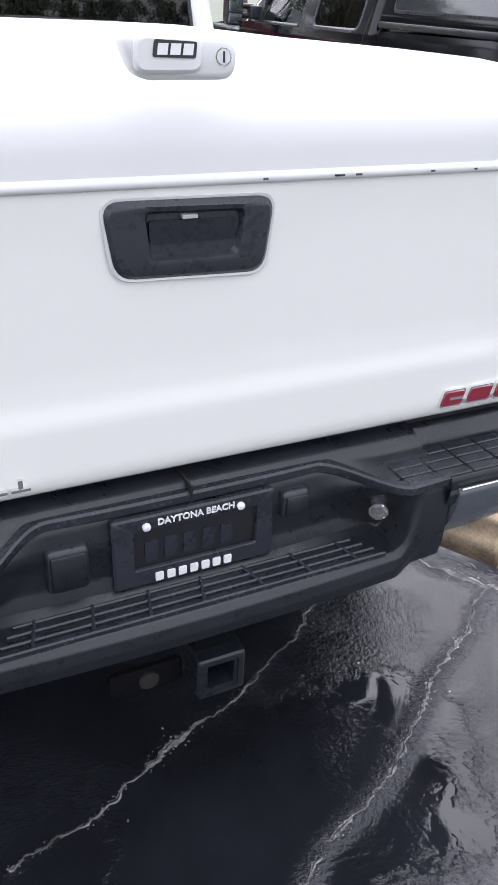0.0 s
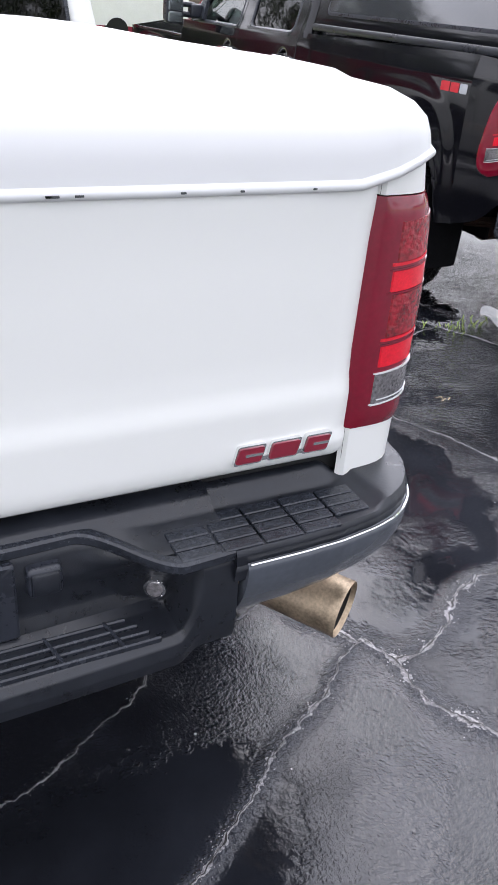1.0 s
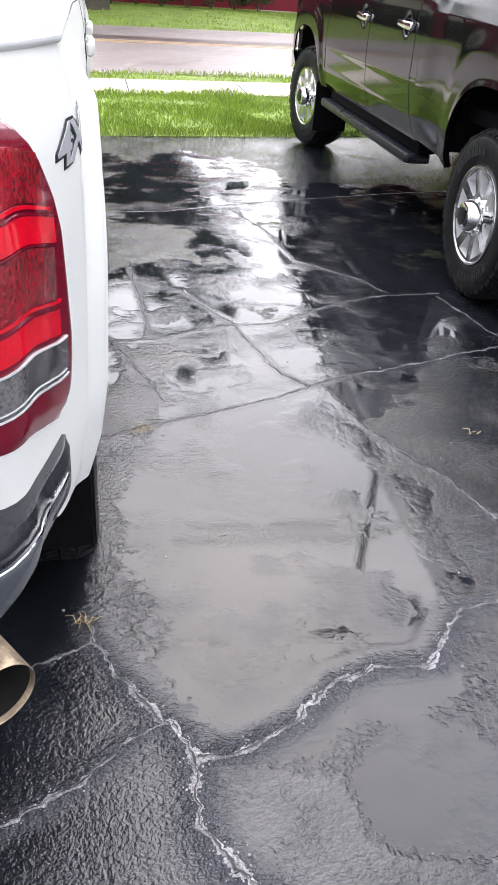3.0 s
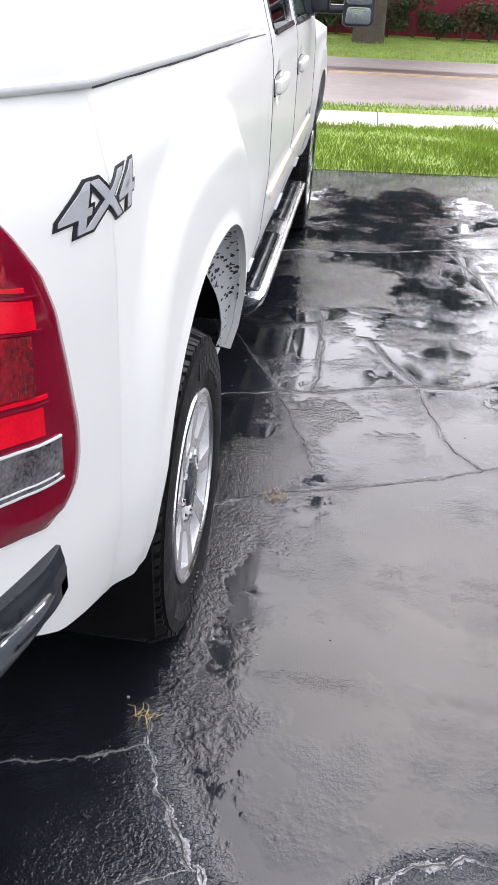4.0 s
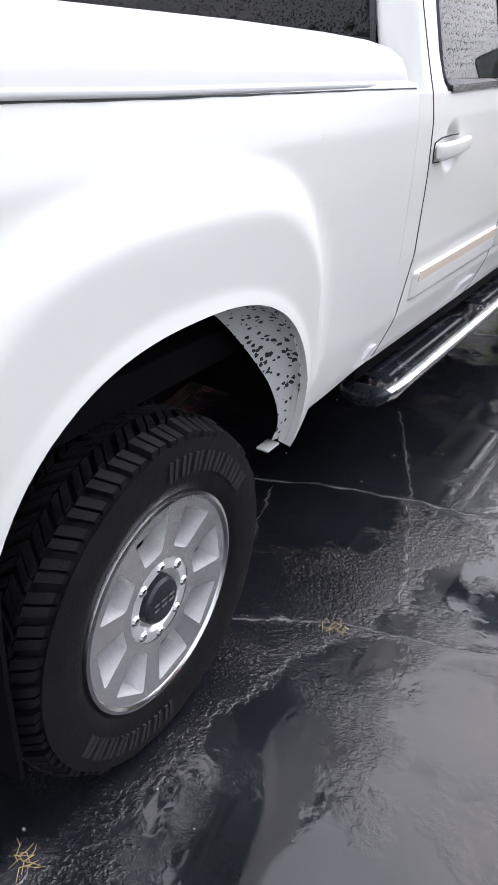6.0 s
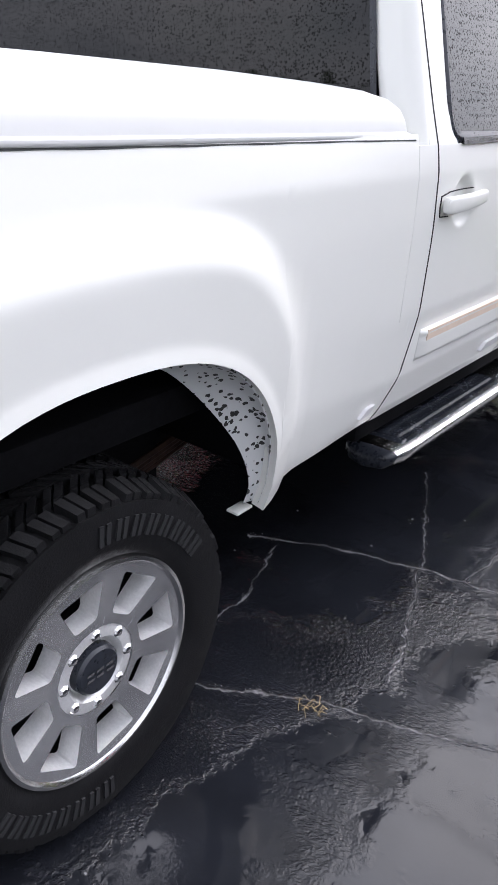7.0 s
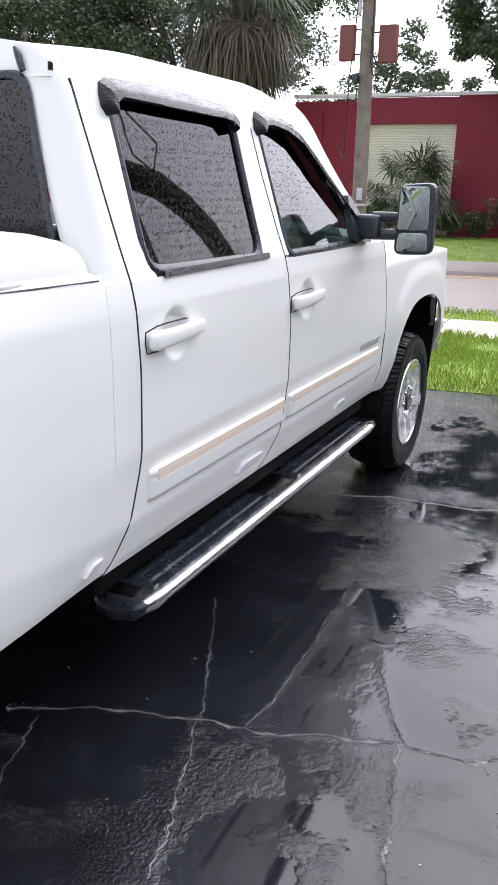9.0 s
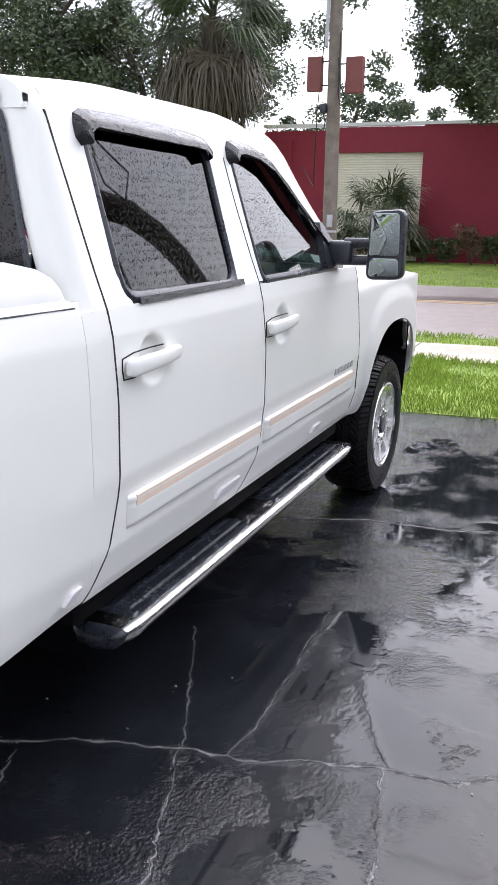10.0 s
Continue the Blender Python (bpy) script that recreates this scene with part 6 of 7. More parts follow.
def parking_lot():
    """One asphalt sheet, finely divided round the vehicles, swelling a little along its cracks."""
    xs = [-40, -20, -8, -3, -1.2] + [-0.7 + 0.016 * k for k in range(244)] + [3.6, 5, 8, 20, 40]
    ys = [-40, -20, -8, -3, -1.5] + [-1.0 + 0.016 * k for k in range(320)] + [4.4, 4.8, 5.2, 6.0, 6.8]
    gx, gy = np.meshgrid(np.array(xs), np.array(ys), indexing="ij")
    swell = np.zeros(gx.shape)
    for pts, w0, w1 in CRACKS:
        w = max(w0, w1)
        reach, gain = (0.010 + 1.9 * w, 1.0) if w > 0.0088 else (0.016, 0.16)
        for (ax, ay), (bx, by) in zip(pts, pts[1:]):
            dx, dy = bx - ax, by - ay
            f = np.clip(((gx - ax) * dx + (gy - ay) * dy) / (dx * dx + dy * dy), 0, 1)
            swell = np.maximum(swell, gain * np.exp(-(np.hypot(gx - ax - f * dx, gy - ay - f * dy) / reach) ** 2))
    gy = gy + np.clip((gy - 5.2) / 1.6, 0, 1) * 0.14 * gx
    nx, ny = gx.shape
    z = 0.0
    top = np.stack([gx, gy, np.full(gx.shape, z)], -1).reshape(-1, 3)
    faces = [(i * ny + j, (i + 1) * ny + j, (i + 1) * ny + j + 1, i * ny + j + 1) for i in range(nx - 1) for j in range(ny - 1)]
    ring = [i * ny for i in range(nx)] + [(nx - 1) * ny + j for j in range(1, ny)] + [i * ny + ny - 1 for i in range(nx - 2, -1, -1)] + [j for j in range(ny - 2, 0, -1)]
    base = len(top)
    verts = top.tolist() + [(top[k][0], top[k][1], -0.15) for k in ring]
    m = len(ring)
    faces += [(ring[(k + 1) % m], ring[k], base + k, base + (k + 1) % m) for k in range(m)]
    me = bpy.data.meshes.new("parking_lot")
    me.from_pydata(verts, [], faces)
    at = me.attributes.new("crust", "FLOAT", "POINT")
    at.data.foreach_set("value", np.concatenate([swell.reshape(-1), np.zeros(m)]).astype(np.float32))
    me.materials.append(asphalt)
    return new("parking_lot", me)


lot = tagged(parking_lot(), "wet black cracked asphalt parking lot with pools", "ground", kind="structure")
sidewalk = tagged(sheet("sidewalk", 9.32, 10.55, 0.015, concrete), "pale concrete sidewalk with joints", "sidewalk", kind="structure")
road = tagged(sheet("road", 11.2, 19.2, 0.0, road_mat, -150, 150), "wet grey road with faded yellow line", "road", kind="structure")
for k in range(40):
    x = -30 + 1.5 * k
    part("joint", boxed(x - 0.006, x + 0.006, 9.33 + tilt(x), 10.54 + tilt(x), 0.010, 0.0165), seam_black, sidewalk)
yellow = material("faded_yellow_line", (0.42, 0.26, 0.10), 0.45, vary=0.3, scale=3.0)
tar = material("tar_patch", (0.10, 0.075, 0.065), 0.35, vary=0.4, scale=1.2)
for off, w, mt in ((15.6, 0.055, yellow), (15.85, 0.055, yellow)):
    bm = bmesh.new()
    thick(bm, lambda u, v: (lerp(-60, 60, u), off + lerp(-w, w, v) + tilt(lerp(-60, 60, u)), 0.004), 30, 1, (0, 0, -0.01))
    part("road_line", bm, mt, road)
bm = bmesh.new()
thick(bm, lambda u, v: (lerp(-60, 60, u), 16.4 + lerp(-0.4, 0.35, v) + 0.12 * math.sin(u * 90) + tilt(lerp(-60, 60, u)), 0.003), 120, 1, (0, 0, -0.01))
part("tar_band", bm, tar, road)


def verge(name, y0, y1, z, label):
    bm = bmesh.new()
    thick(bm, lambda u, v: (lerp(-60, 60, u), lerp(y0, y1, v) + tilt(lerp(-60, 60, u)), z + 0.02 * math.sin(v * math.pi)), 60, 6, (0, 0, -0.1))
    return tagged(part(name, bm, grass_mat), label, "grass", kind="structure")


verge("grass_verge", 6.85, 9.32, -0.005, "bright green wet grass verge beside the lot")
verge("grass_verge", 10.55, 11.2, -0.005, "narrow green grass strip beside the road")
verge("grass_verge", 19.2, 28.5, 0.0, "green lawn in front of the red building")


def blades(name, count, x0, x1, y0, y1, h0, h1, width, label, seed):
    rnd = random.Random(seed)
    verts, faces = [], []
    for k in range(count):
        x = rnd.uniform(x0, x1)
        y = rnd.uniform(y0, y1) + tilt(x)
        clump = 0.6 + 0.8 * noise.noise((x * 1.4, y * 1.4, 0.0)) + 0.3 * noise.noise((x * 5, y * 5, 3.0))
        h = rnd.uniform(h0, h1) * max(0.35, clump + 0.3)
        a = rnd.uniform(0, 6.283)
        lx, ly = math.cos(a + 1.3) * h * 0.45, math.sin(a + 1.3) * h * 0.45
        w = width * rnd.uniform(0.6, 1.3)
        i = len(verts)
        verts += [(x - w * math.cos(a), y - w * math.sin(a), -0.01), (x + w * math.cos(a), y + w * math.sin(a), -0.01), (x + lx * 0.4, y + ly * 0.4, h * 0.65), (x + lx, y + ly, h)]
        faces += [(i, i + 1, i + 2), (i + 2, i + 1, i + 3)]
    me = bpy.data.meshes.new(name)
    me.from_pydata(verts, [], faces)
    me.materials.append(blade_mat)
    return tagged(new(name, me), label, "grass", kind="stuff")


blades("grass", 42000, -1.5, 6.5, 6.80, 9.36, 0.03, 0.085, 0.004, "bright green wet grass blades on the verge", 3)
blades("grass", 9000, -4.0, 9.0, 10.50, 11.30, 0.03, 0.08, 0.005, "green grass blades beside the sidewalk", 4)
blades("grass", 16000, -7.0, 10.0, 19.1, 27.0, 0.03, 0.08, 0.012, "green lawn blades before the hedge", 6)


# cracks in the asphalt, filled with pale grit
def crack(pts, w0, w1, seed):
    """A broken line of crumbs and pale grit along a crack, with a dark ribbon as its groove's shade."""
    rnd = random.Random(seed)
    path = []
    for (ax, ay), (bx, by) in zip(pts, pts[1:]):
        n = max(2, int(math.hypot(bx - ax, by - ay) / 0.005))
        path += [(lerp(ax, bx, k / n), lerp(ay, by, k / n)) for k in range(n)]
    path.append(pts[-1])
    m = len(path)
    verts, faces, gv, gf, rv, rf = [], [], [], [], [], []
    across = (-1.0, -0.62, -0.25, 0.0, 0.25, 0.62, 1.0)
    for i, (x, y) in enumerate(path):
        a, b = path[max(0, i - 1)], path[min(m - 1, i + 1)]
        dx, dy = b[0] - a[0], b[1] - a[1]
        ln = math.hypot(dx, dy) or 1.0
        nx, ny = -dy / ln, dx / ln
        j = 0.016 * noise.noise((x * 7 + seed, y * 7, 0)) + 0.010 * noise.noise((x * 24, y * 24, seed)) + 0.006 * noise.noise((x * 70, y * 70, seed))
        x, y = x + nx * j, y + ny * j
        w = lerp(w0, w1, i / m) * (0.30 + 1.8 * abs(noise.noise((x * 14, y * 14, seed + 5.0))))
        if max(w0, w1) < 0.0085:
            w *= max(0.25, min(1.6, 0.95 + 1.8 * noise.noise((x * 9, y * 9, seed + 11.0))))
        # broken pale lips on both sides of the gap
        for q, c in enumerate(across):
            ragged = 1.0 + 0.80 * noise.noise((x * 90 + 7 * q, y * 90, seed)) + 0.65 * noise.noise((x * 260, y * 260 + 3 * q, seed))
            lift = (0.0004 + 0.10 * w) * (1 - abs(c)) ** 0.7 * (0.7 + 1.9 * noise.noise((x * 160, y * 160, q * 2.1)))
            off = c * w * ragged
            rv.append((x + nx * off, y + ny * off, -0.0012 if abs(c) == 1.0 else 0.0003 + lift))
        if i:
            k = len(rv)
            rf += [(k - 14 + q, k - 13 + q, k - 6 + q, k - 7 + q) for q in range(6)]
        # the open gap wanders from lip to lip, its shade a dark ribbon on top
        sh = 0.55 * w * noise.noise((x * 18, y * 18, seed + 3.0))
        gw = (0.0010 + 0.11 * w) * max(0.0, 0.7 + 1.3 * noise.noise((x * 30, y * 30, seed + 7.0)))
        top = 0.0030 + 0.10 * w
        gv += [(x + nx * (sh + gw), y + ny * (sh + gw), top), (x + nx * (sh - gw), y + ny * (sh - gw), top)]
        if i:
            k = len(gv)
            gf.append((k - 4, k - 3, k - 1, k - 2))
        for q in range(4):
            if rnd.random() > 0.60:
                continue
            off = rnd.gauss(0, 1.3) * w
            s = w * rnd.uniform(0.05, 0.20) + 0.0010
            px, py = x + nx * off + rnd.uniform(-0.003, 0.003), y + ny * off + rnd.uniform(-0.003, 0.003)
            a0, cnt = rnd.uniform(0, 6.283), rnd.choice((4, 5, 5))
            hgt = 0.0022 + rnd.uniform(0.2, 0.9) * min(s, 0.006) * 0.6
            k = len(verts)
            for e in range(cnt):
                an, rr = a0 + 6.283 * e / cnt, s * rnd.uniform(0.6, 1.15)
                verts.append((px + math.cos(an) * rr, py + math.sin(an) * rr, 0.0009))
            verts.append((px + rnd.uniform(-0.3, 0.3) * s, py + rnd.uniform(-0.3, 0.3) * s, hgt))
            faces += [(k + e, k + (e + 1) % cnt, k + cnt) for e in range(cnt)]
    for nm, vv, ff, mt in (("crack", gv, gf, groove_shade_mat), ("crack_lip", rv, rf, lip_mat), ("crack_grit", verts, faces, crack_mat)):
        me = bpy.data.meshes.new(nm)
        me.from_pydata(vv, [], ff)
        me.materials.append(mt)
        ob = new(nm, me)
        ob.parent = lot
        if nm == "crack_grit":
            ob["kind"] = "stuff"


for k, (pts, w0, w1) in enumerate(CRACKS):
    crack(pts, w0, w1, k + 1)


# scraps lying on the asphalt
def litter(name, cx, cy, count, spread, length, label, seed):
    rnd = random.Random(seed)
    bm = bmesh.new()
    for k in range(count):
        a = rnd.uniform(0, 6.283)
        x, y = cx + rnd.gauss(0, spread), cy + rnd.gauss(0, spread * 0.6)
        ln = rnd.uniform(0.4, 1.0) * length
        tube(bm, [(x, y, 0.004), (x + math.cos(a) * ln * 0.5, y + math.sin(a) * ln * 0.5, 0.008 + rnd.uniform(0, 0.012)), (x + math.cos(a + 0.4) * ln, y + math.sin(a + 0.4) * ln, 0.004)], [0.0012, 0.0010, 0.0005], 4)
    return tagged(part(name, bm, straw_mat), label, "debris", kind="stuff")


litter("straw", 0.968, 0.628, 13, 0.012, 0.048, "tuft of dry straw on the wet asphalt", 1)
litter("straw", 1.155, 1.597, 18, 0.030, 0.034, "dry straw and leaf scraps on the asphalt", 2)
litter("straw", 2.42, 1.48, 3, 0.01, 0.06, "single dry straw on the asphalt", 3)
rnd = random.Random(8)
bm = bmesh.new()
for k in range(90):
    x, y = rnd.uniform(-0.6, 2.4), rnd.uniform(-0.6, 4.0)
    r = rnd.uniform(0.0010, 0.0026)
    box(bm, x - r, x + r * 1.4, y - r, y + r, 0.0, r * 1.2)
tagged(part("grit", bm, crack_mat), "small pale grit scattered on wet asphalt", "debris", kind="stuff")
bm = bmesh.new()
for k in range(40):
    x, y = 3.14 + rnd.gauss(0, 0.12), 2.25 + rnd.gauss(0, 0.04)
    a = rnd.uniform(0, 6.283)
    h = rnd.uniform(0.012, 0.045)
    tube(bm, [(x, y, 0), (x + math.cos(a) * h * 0.3, y + math.sin(a) * h * 0.3, h * 0.7), (x + math.cos(a) * h * 0.6, y + math.sin(a) * h * 0.6, h)], [0.002, 0.003, 0.0006], 4)
tagged(part("weeds", bm, blade_mat), "small green weeds growing from a crack", "weeds", kind="stuff")

# ---- the black pickup ----
black = thing("pickup_truck", 3.95, 4.4, 0, "glossy black crew-cab pickup truck, wet, parked on asphalt", "pickup truck", "parked pickups")
PLACE[0] = Matrix.Translation((3.945, 1.905, 0)) @ pose(0, 0, 0, 0, 0, -0.6) @ Matrix.Diagonal((1, 1, 1.02, 1))
FLARE[0] = 0.008
for sx in (-1, 1):
    bed_side(black, sx, black_paint, "glossy black bed side", False)
cab_shell(black, black_paint)
for sx in (-1, 1):
    cab_side(black, sx, black_paint, None, chrome, False, False)
    tow_mirror(black, sx, smooth_plastic)
front_end(black, black_paint)
underbody(black)
for sx in (-1, 1):
    wheel_parts(black, sx * 0.990, sx, ARCH_Y, 0.42, 0.42, 0, 1)
    wheel_parts(black, sx * 0.990, sx, FEN_Y, 0.42, 0.42, 10, 1)
    mud_flap(black, sx, ARCH_Y)
    mud_flap(black, sx, FEN_Y, 0.2, 0.6)
    bm = bmesh.new()
    box(bm, min(sx * 0.83, sx * 1.0), max(sx * 0.83, sx * 1.0), 2.12, 4.35, 0.44, 0.50, 0.015, 2)
    part("running_board", bm, black_plastic, black)
    part("bed_rail", boxed(min(sx * 0.90, sx * 0.99), max(sx * 0.90, sx * 0.99), 0.03, 2.06, 1.385, 1.425, 0.012, 2), black_plastic, black)
part("tailgate", boxed(-0.777, 0.777, -0.012, 0.04, 0.82, 1.41, 0.015, 2), black_paint, black)
bm = bmesh.new()
box(bm, -0.96, 0.96, -0.20, 0.10, 0.58, 0.76, 0.04, 3)
part("rear_bumper", bm, smooth_plastic, black)
# camper shell over its bed
bm = bmesh.new()


def shell_pt(u, v):
    a = lerp(-1, 1, u)
    t = abs(a)
    if t < 0.5:
        x, z = t / 0.5 * 0.72, 1.925 - 0.02 * (t / 0.5) ** 2
    else:
        k = (t - 0.5) / 0.5
        x = curve1(((0, 0.72), (0.2, 0.80), (0.35, 0.845), (0.5, 0.872), (1.0, 0.965)), k)
        z = curve1(((0, 1.905), (0.2, 1.875), (0.35, 1.835), (0.5, 1.78), (1.0, 1.42)), k)
    return (math.copysign(x, a), lerp(0.03, 2.075, v), z)


thick(bm, shell_pt, 60, 10, (0, 0, -0.01))
cap = part("camper_shell", bm, black_paint, black, "black camper shell with dark side glass", angle=40)
for sx in (-1, 1):
    g = rounded([(0.14, 1.49), (1.96, 1.49), (1.90, 1.80), (0.20, 1.80)], 0.06, 5)
    bm = bmesh.new()
    vs = plate_ring(bm, [(shrink(g, -0.012), 0.001), (g, 0.006), (shrink(g, 0.008), 0.006)], lambda y, z, o: (sx * (lerp(0.965, 0.867, (z - 1.42) / 0.38) + o), y, z))
    trim = part("shell_window", bm, smooth_plastic, cap)
    bm = bmesh.new()
    vs = plate_ring(bm, [(shrink(g, 0.006), 0.004), (shrink(g, 0.05), 0.004)], lambda y, z, o: (sx * (lerp(0.965, 0.867, (z - 1.42) / 0.38) + o), y, z))
    bm.faces.new(vs[-1])
    part("pane", bm, black_glass, trim)
    # badge blocks near the tail
    for y0, y1, mt in ((0.56, 0.63, decal_red), (0.485, 0.552, decal_red), (0.42, 0.477, decal_grey)):
        bm = bmesh.new()
        prism(bm, rounded([(y0, 1.205), (y1, 1.205), (y1, 1.250), (y0, 1.250)], 0.006, 2), lambda y, z: (sx * (bed_x(y, z) + 0.002), y, z), (-sx * 0.004, 0, 0))
        part("badge_block", bm, mt, black)
# a rag of white cloth and a rusty shackle under the tail
bm = bmesh.new()
tube(bm, [(-0.62, 0.10, 0.56), (-0.66, 0.16, 0.36)], 0.022, 8)
part("shackle", bm, exhaust_metal, black)
PLACE[0] = Matrix()
bm = bmesh.new()
thick(bm, lambda u, v: (3.36 + 0.24 * u, 2.16 + 0.16 * v + 0.06 * math.sin(u * 7), 0.012 + 0.05 * abs(math.sin(u * 5 + v * 3)) * v), 14, 8, (0, 0, -0.006))
tagged(part("paper_scrap", bm, text_white), "crumpled white paper lying under the black pickup", "litter")

# ---- the far side of the road ----
building = thing("red_building", -6, 29, 0, "long red commercial building with a white roof edge", "building")
BY = 28.6


def bpt(x, y, z):
    return (x, BY + y + tilt(x) * 0.6, z)


def bbox(name, x0, x1, y0, y1, z0, z1, mt, parent, label=""):
    bm = bmesh.new()
    box(bm, x0, x1, y0, y1, z0, z1)
    for v in bm.verts:
        v.co = Vector(bpt(v.co.x, v.co.y, v.co.z))
    return part(name, bm, mt, parent, label)


DX0, DX1, DZ = -7.35, -4.15, 3.50
bbox("wall", -9.6, DX0, 0, 0.3, -0.1, 4.22, red_wall, building)
bbox("wall", DX0, DX1, 0, 0.3, DZ, 4.30, red_wall, building)
bbox("wall", DX1, 20.0, 0, 0.3, -0.1, 4.34, red_wall, building)
bbox("wall", -26.0, -9.6, 0.4, 0.7, -0.1, 3.95, red_wall, building)
bbox("wall", -26.0, 20.0, 9.0, 9.3, -0.1, 4.0, red_wall, building)
bbox("roof", -26.0, 20.0, 0.3, 9.2, 3.9, 4.0, white_trim, building)
bbox("roof_edge", -9.65, 20.0, -0.06, 0.36, 4.34, 4.44, white_trim, building)
bbox("roof_edge", -26.0, -9.65, 0.30, 0.76, 3.95, 4.07, white_trim, building)
rows = 44
shutter = bbox("shutter", DX0, DX1, 0.17, 0.20, 0.0, DZ, cream_metal, building, "cream ribbed roller shutter")
for k in range(rows):
    z0, z1 = DZ * k / rows, DZ * (k + 1) / rows
    bm = bmesh.new()
    a = [bm.verts.new(bpt(x, y, z)) for x in (DX0, DX1) for y, z in ((0.165, z0), (0.150, lerp(z0, z1, 0.5)), (0.165, z1 - 0.006))]
    bm.faces.new((a[0], a[3], a[4], a[1]))
    bm.faces.new((a[1], a[4], a[5], a[2]))
    part("slat", bm, cream_metal, shutter, angle=10)
bbox("drain_pipe", -8.72, -8.60, -0.12, 0.0, 0.4, 3.9, red_wall, building)

# utility pole with two panels
upole = thing("utility_pole", -2.97, 15.5, 0, "weathered wooden utility pole with rust-red boxes and cables", "utility pole")
bm = bmesh.new()
tube(bm, [(-2.93, 15.5, -0.1), (-2.955, 15.5, 1.5), (-2.97, 15.5, 4.0), (-2.99, 15.5, 9.5)], [0.145, 0.135, 0.120, 0.10], 18)
part("pole", bm, pole_wood, upole)
for x0, x1, zt, zb, tw in ((-3.47, -3.20, 4.26, 3.68, 8), (-2.74, -2.42, 4.22, 3.62, -10)):
    bm = bmesh.new()
    box(bm, x0, x1, 15.42, 15.56, zb, zt, 0.01, 1)
    part("panel", bm, rust_box, upole, "flat rust-red metal box")
for x1, z in ((-3.22, 3.78), (-3.22, 4.18), (-2.72, 3.74), (-2.72, 4.12)):
    bm = bmesh.new()
    tube(bm, [(-2.97, 15.5, z), (x1, 15.5, z)], 0.014, 6)
    part("bracket", bm, smooth_plastic, upole)
bm = bmesh.new()
tube(bm, [(-2.86, 15.36, 4.2), (-2.80, 15.34, 3.75), (-2.72, 15.36, 3.55), (-2.80, 15.36, 3.42), (-2.84, 15.36, 3.60), (-2.83, 15.35, 4.6)], 0.013, 6)
part("cable", bm, wire_mat, upole)
bm = bmesh.new()
tube(bm, [(-3.08, 15.36, 5.2), (-3.09, 15.35, 4.4)], 0.035, 8)
part("conduit", bm, decal_grey, upole)
part("switch_box", boxed(-3.16, -3.06, 15.32, 15.42, 3.30, 3.45, 0.01), smooth_plastic, upole)
bm = bmesh.new()
tube(bm, [(-3.11, 15.36, 3.3), (-3.07, 15.36, 3.15), (-3.09, 15.36, 3.0)], 0.012, 6)
part("cable", bm, wire_mat, upole)
part("meter_box", boxed(-2.95, -2.85, 15.30, 15.36, 1.30, 1.52, 0.01), decal_grey, upole)
part("steel_band", boxed(-3.12, -2.78, 15.33, 15.36, 1.20, 1.24), decal_grey, upole)
bm = bmesh.new()
tube(bm, [(-3.08, 15.45, 5.6), (-4.4, 18.6, 3.7), (-6.4, 24.0, 2.3), (-8.3, 28.0, 3.1)], 0.013, 5)
part("guy_wire", bm, wire_mat, upole)

# second pole, beyond the black pickup, with flood lights and overhead lines
pole2 = thing("utility_pole", 5.7, 10.0, 0, "slim dark utility pole with two flood lights and overhead lines", "utility pole")
bm = bmesh.new()
tube(bm, [(5.7, 10.0, -0.1), (5.69, 10.0, 4.5), (5.67, 10.0, 10.4)], [0.075, 0.065, 0.05], 14)
part("pole", bm, pole_wood, pole2)
part("crossarm", boxed(5.0, 7.15, 9.94, 10.06, 9.54, 9.66, 0.01), pole_wood, pole2)
for x in (6.32, 6.86):
    lamp2 = part("flood_light", boxed(x - 0.15, x + 0.15, 9.80, 10.06, 9.02, 9.44, 0.03), smooth_plastic, pole2, "black box flood light")
    part("hanger", boxed(x - 0.02, x + 0.02, 9.97, 10.03, 9.42, 9.56), smooth_plastic, lamp2)
for x in (5.30, 5.52, 5.86):
    bm = bmesh.new()
    tube(bm, [(x, 10.0, 9.65), (x, 10.0, 9.80), (x, 10.0, 9.88)], [0.05, 0.06, 0.03], 12)
    part("insulator", bm, smooth_plastic, pole2)
for za, zb, dx in ((9.82, 9.4, -60), (7.4, 6.6, -60), (7.1, 6.2, -60), (9.82, 9.6, 50), (7.3, 7.0, 50)):
    bm = bmesh.new()
    tube(bm, [(lerp(5.68, 5.68 + dx, j / 12), 10.0 + (tilt(dx) + 6.0 * (dx < 0)) * j / 12, lerp(za, zb, j / 12) - 1.2 * math.sin(math.pi * j / 12)) for j in range(13)], 0.020, 5)
    part("line", bm, wire_mat, pole2)
bm = bmesh.new()
tube(bm, [(5.6, 10.3, 5.6), (6.0, 11.2, 5.1), (5.9, 11.6, 4.7), (6.2, 11.8, 4.5), (6.5, 11.9, 4.9), (6.3, 11.5, 5.4), (5.7, 10.1, 6.0)], 0.016, 5)
part("slack_cable", bm, wire_mat, pole2)
bent = thing("bent_palm", 6.45, 13.2, 0, "bent dark palm trunk leaning over beyond the pickups", "palm tree")
bm = bmesh.new()
tube(bm, [(6.26, 13.35, -0.2), (6.25, 13.30, 1.7), (6.27, 13.25, 2.9), (6.29, 13.20, 3.35), (6.34, 13.07, 3.75), (6.45, 12.84, 4.14), (6.62, 12.50, 4.55), (6.86, 12.16, 4.82), (7.45, 11.78, 5.00), (8.3, 11.35, 5.10)], [0.24, 0.20, 0.18, 0.17, 0.17, 0.17, 0.18, 0.18, 0.17, 0.15], 14)
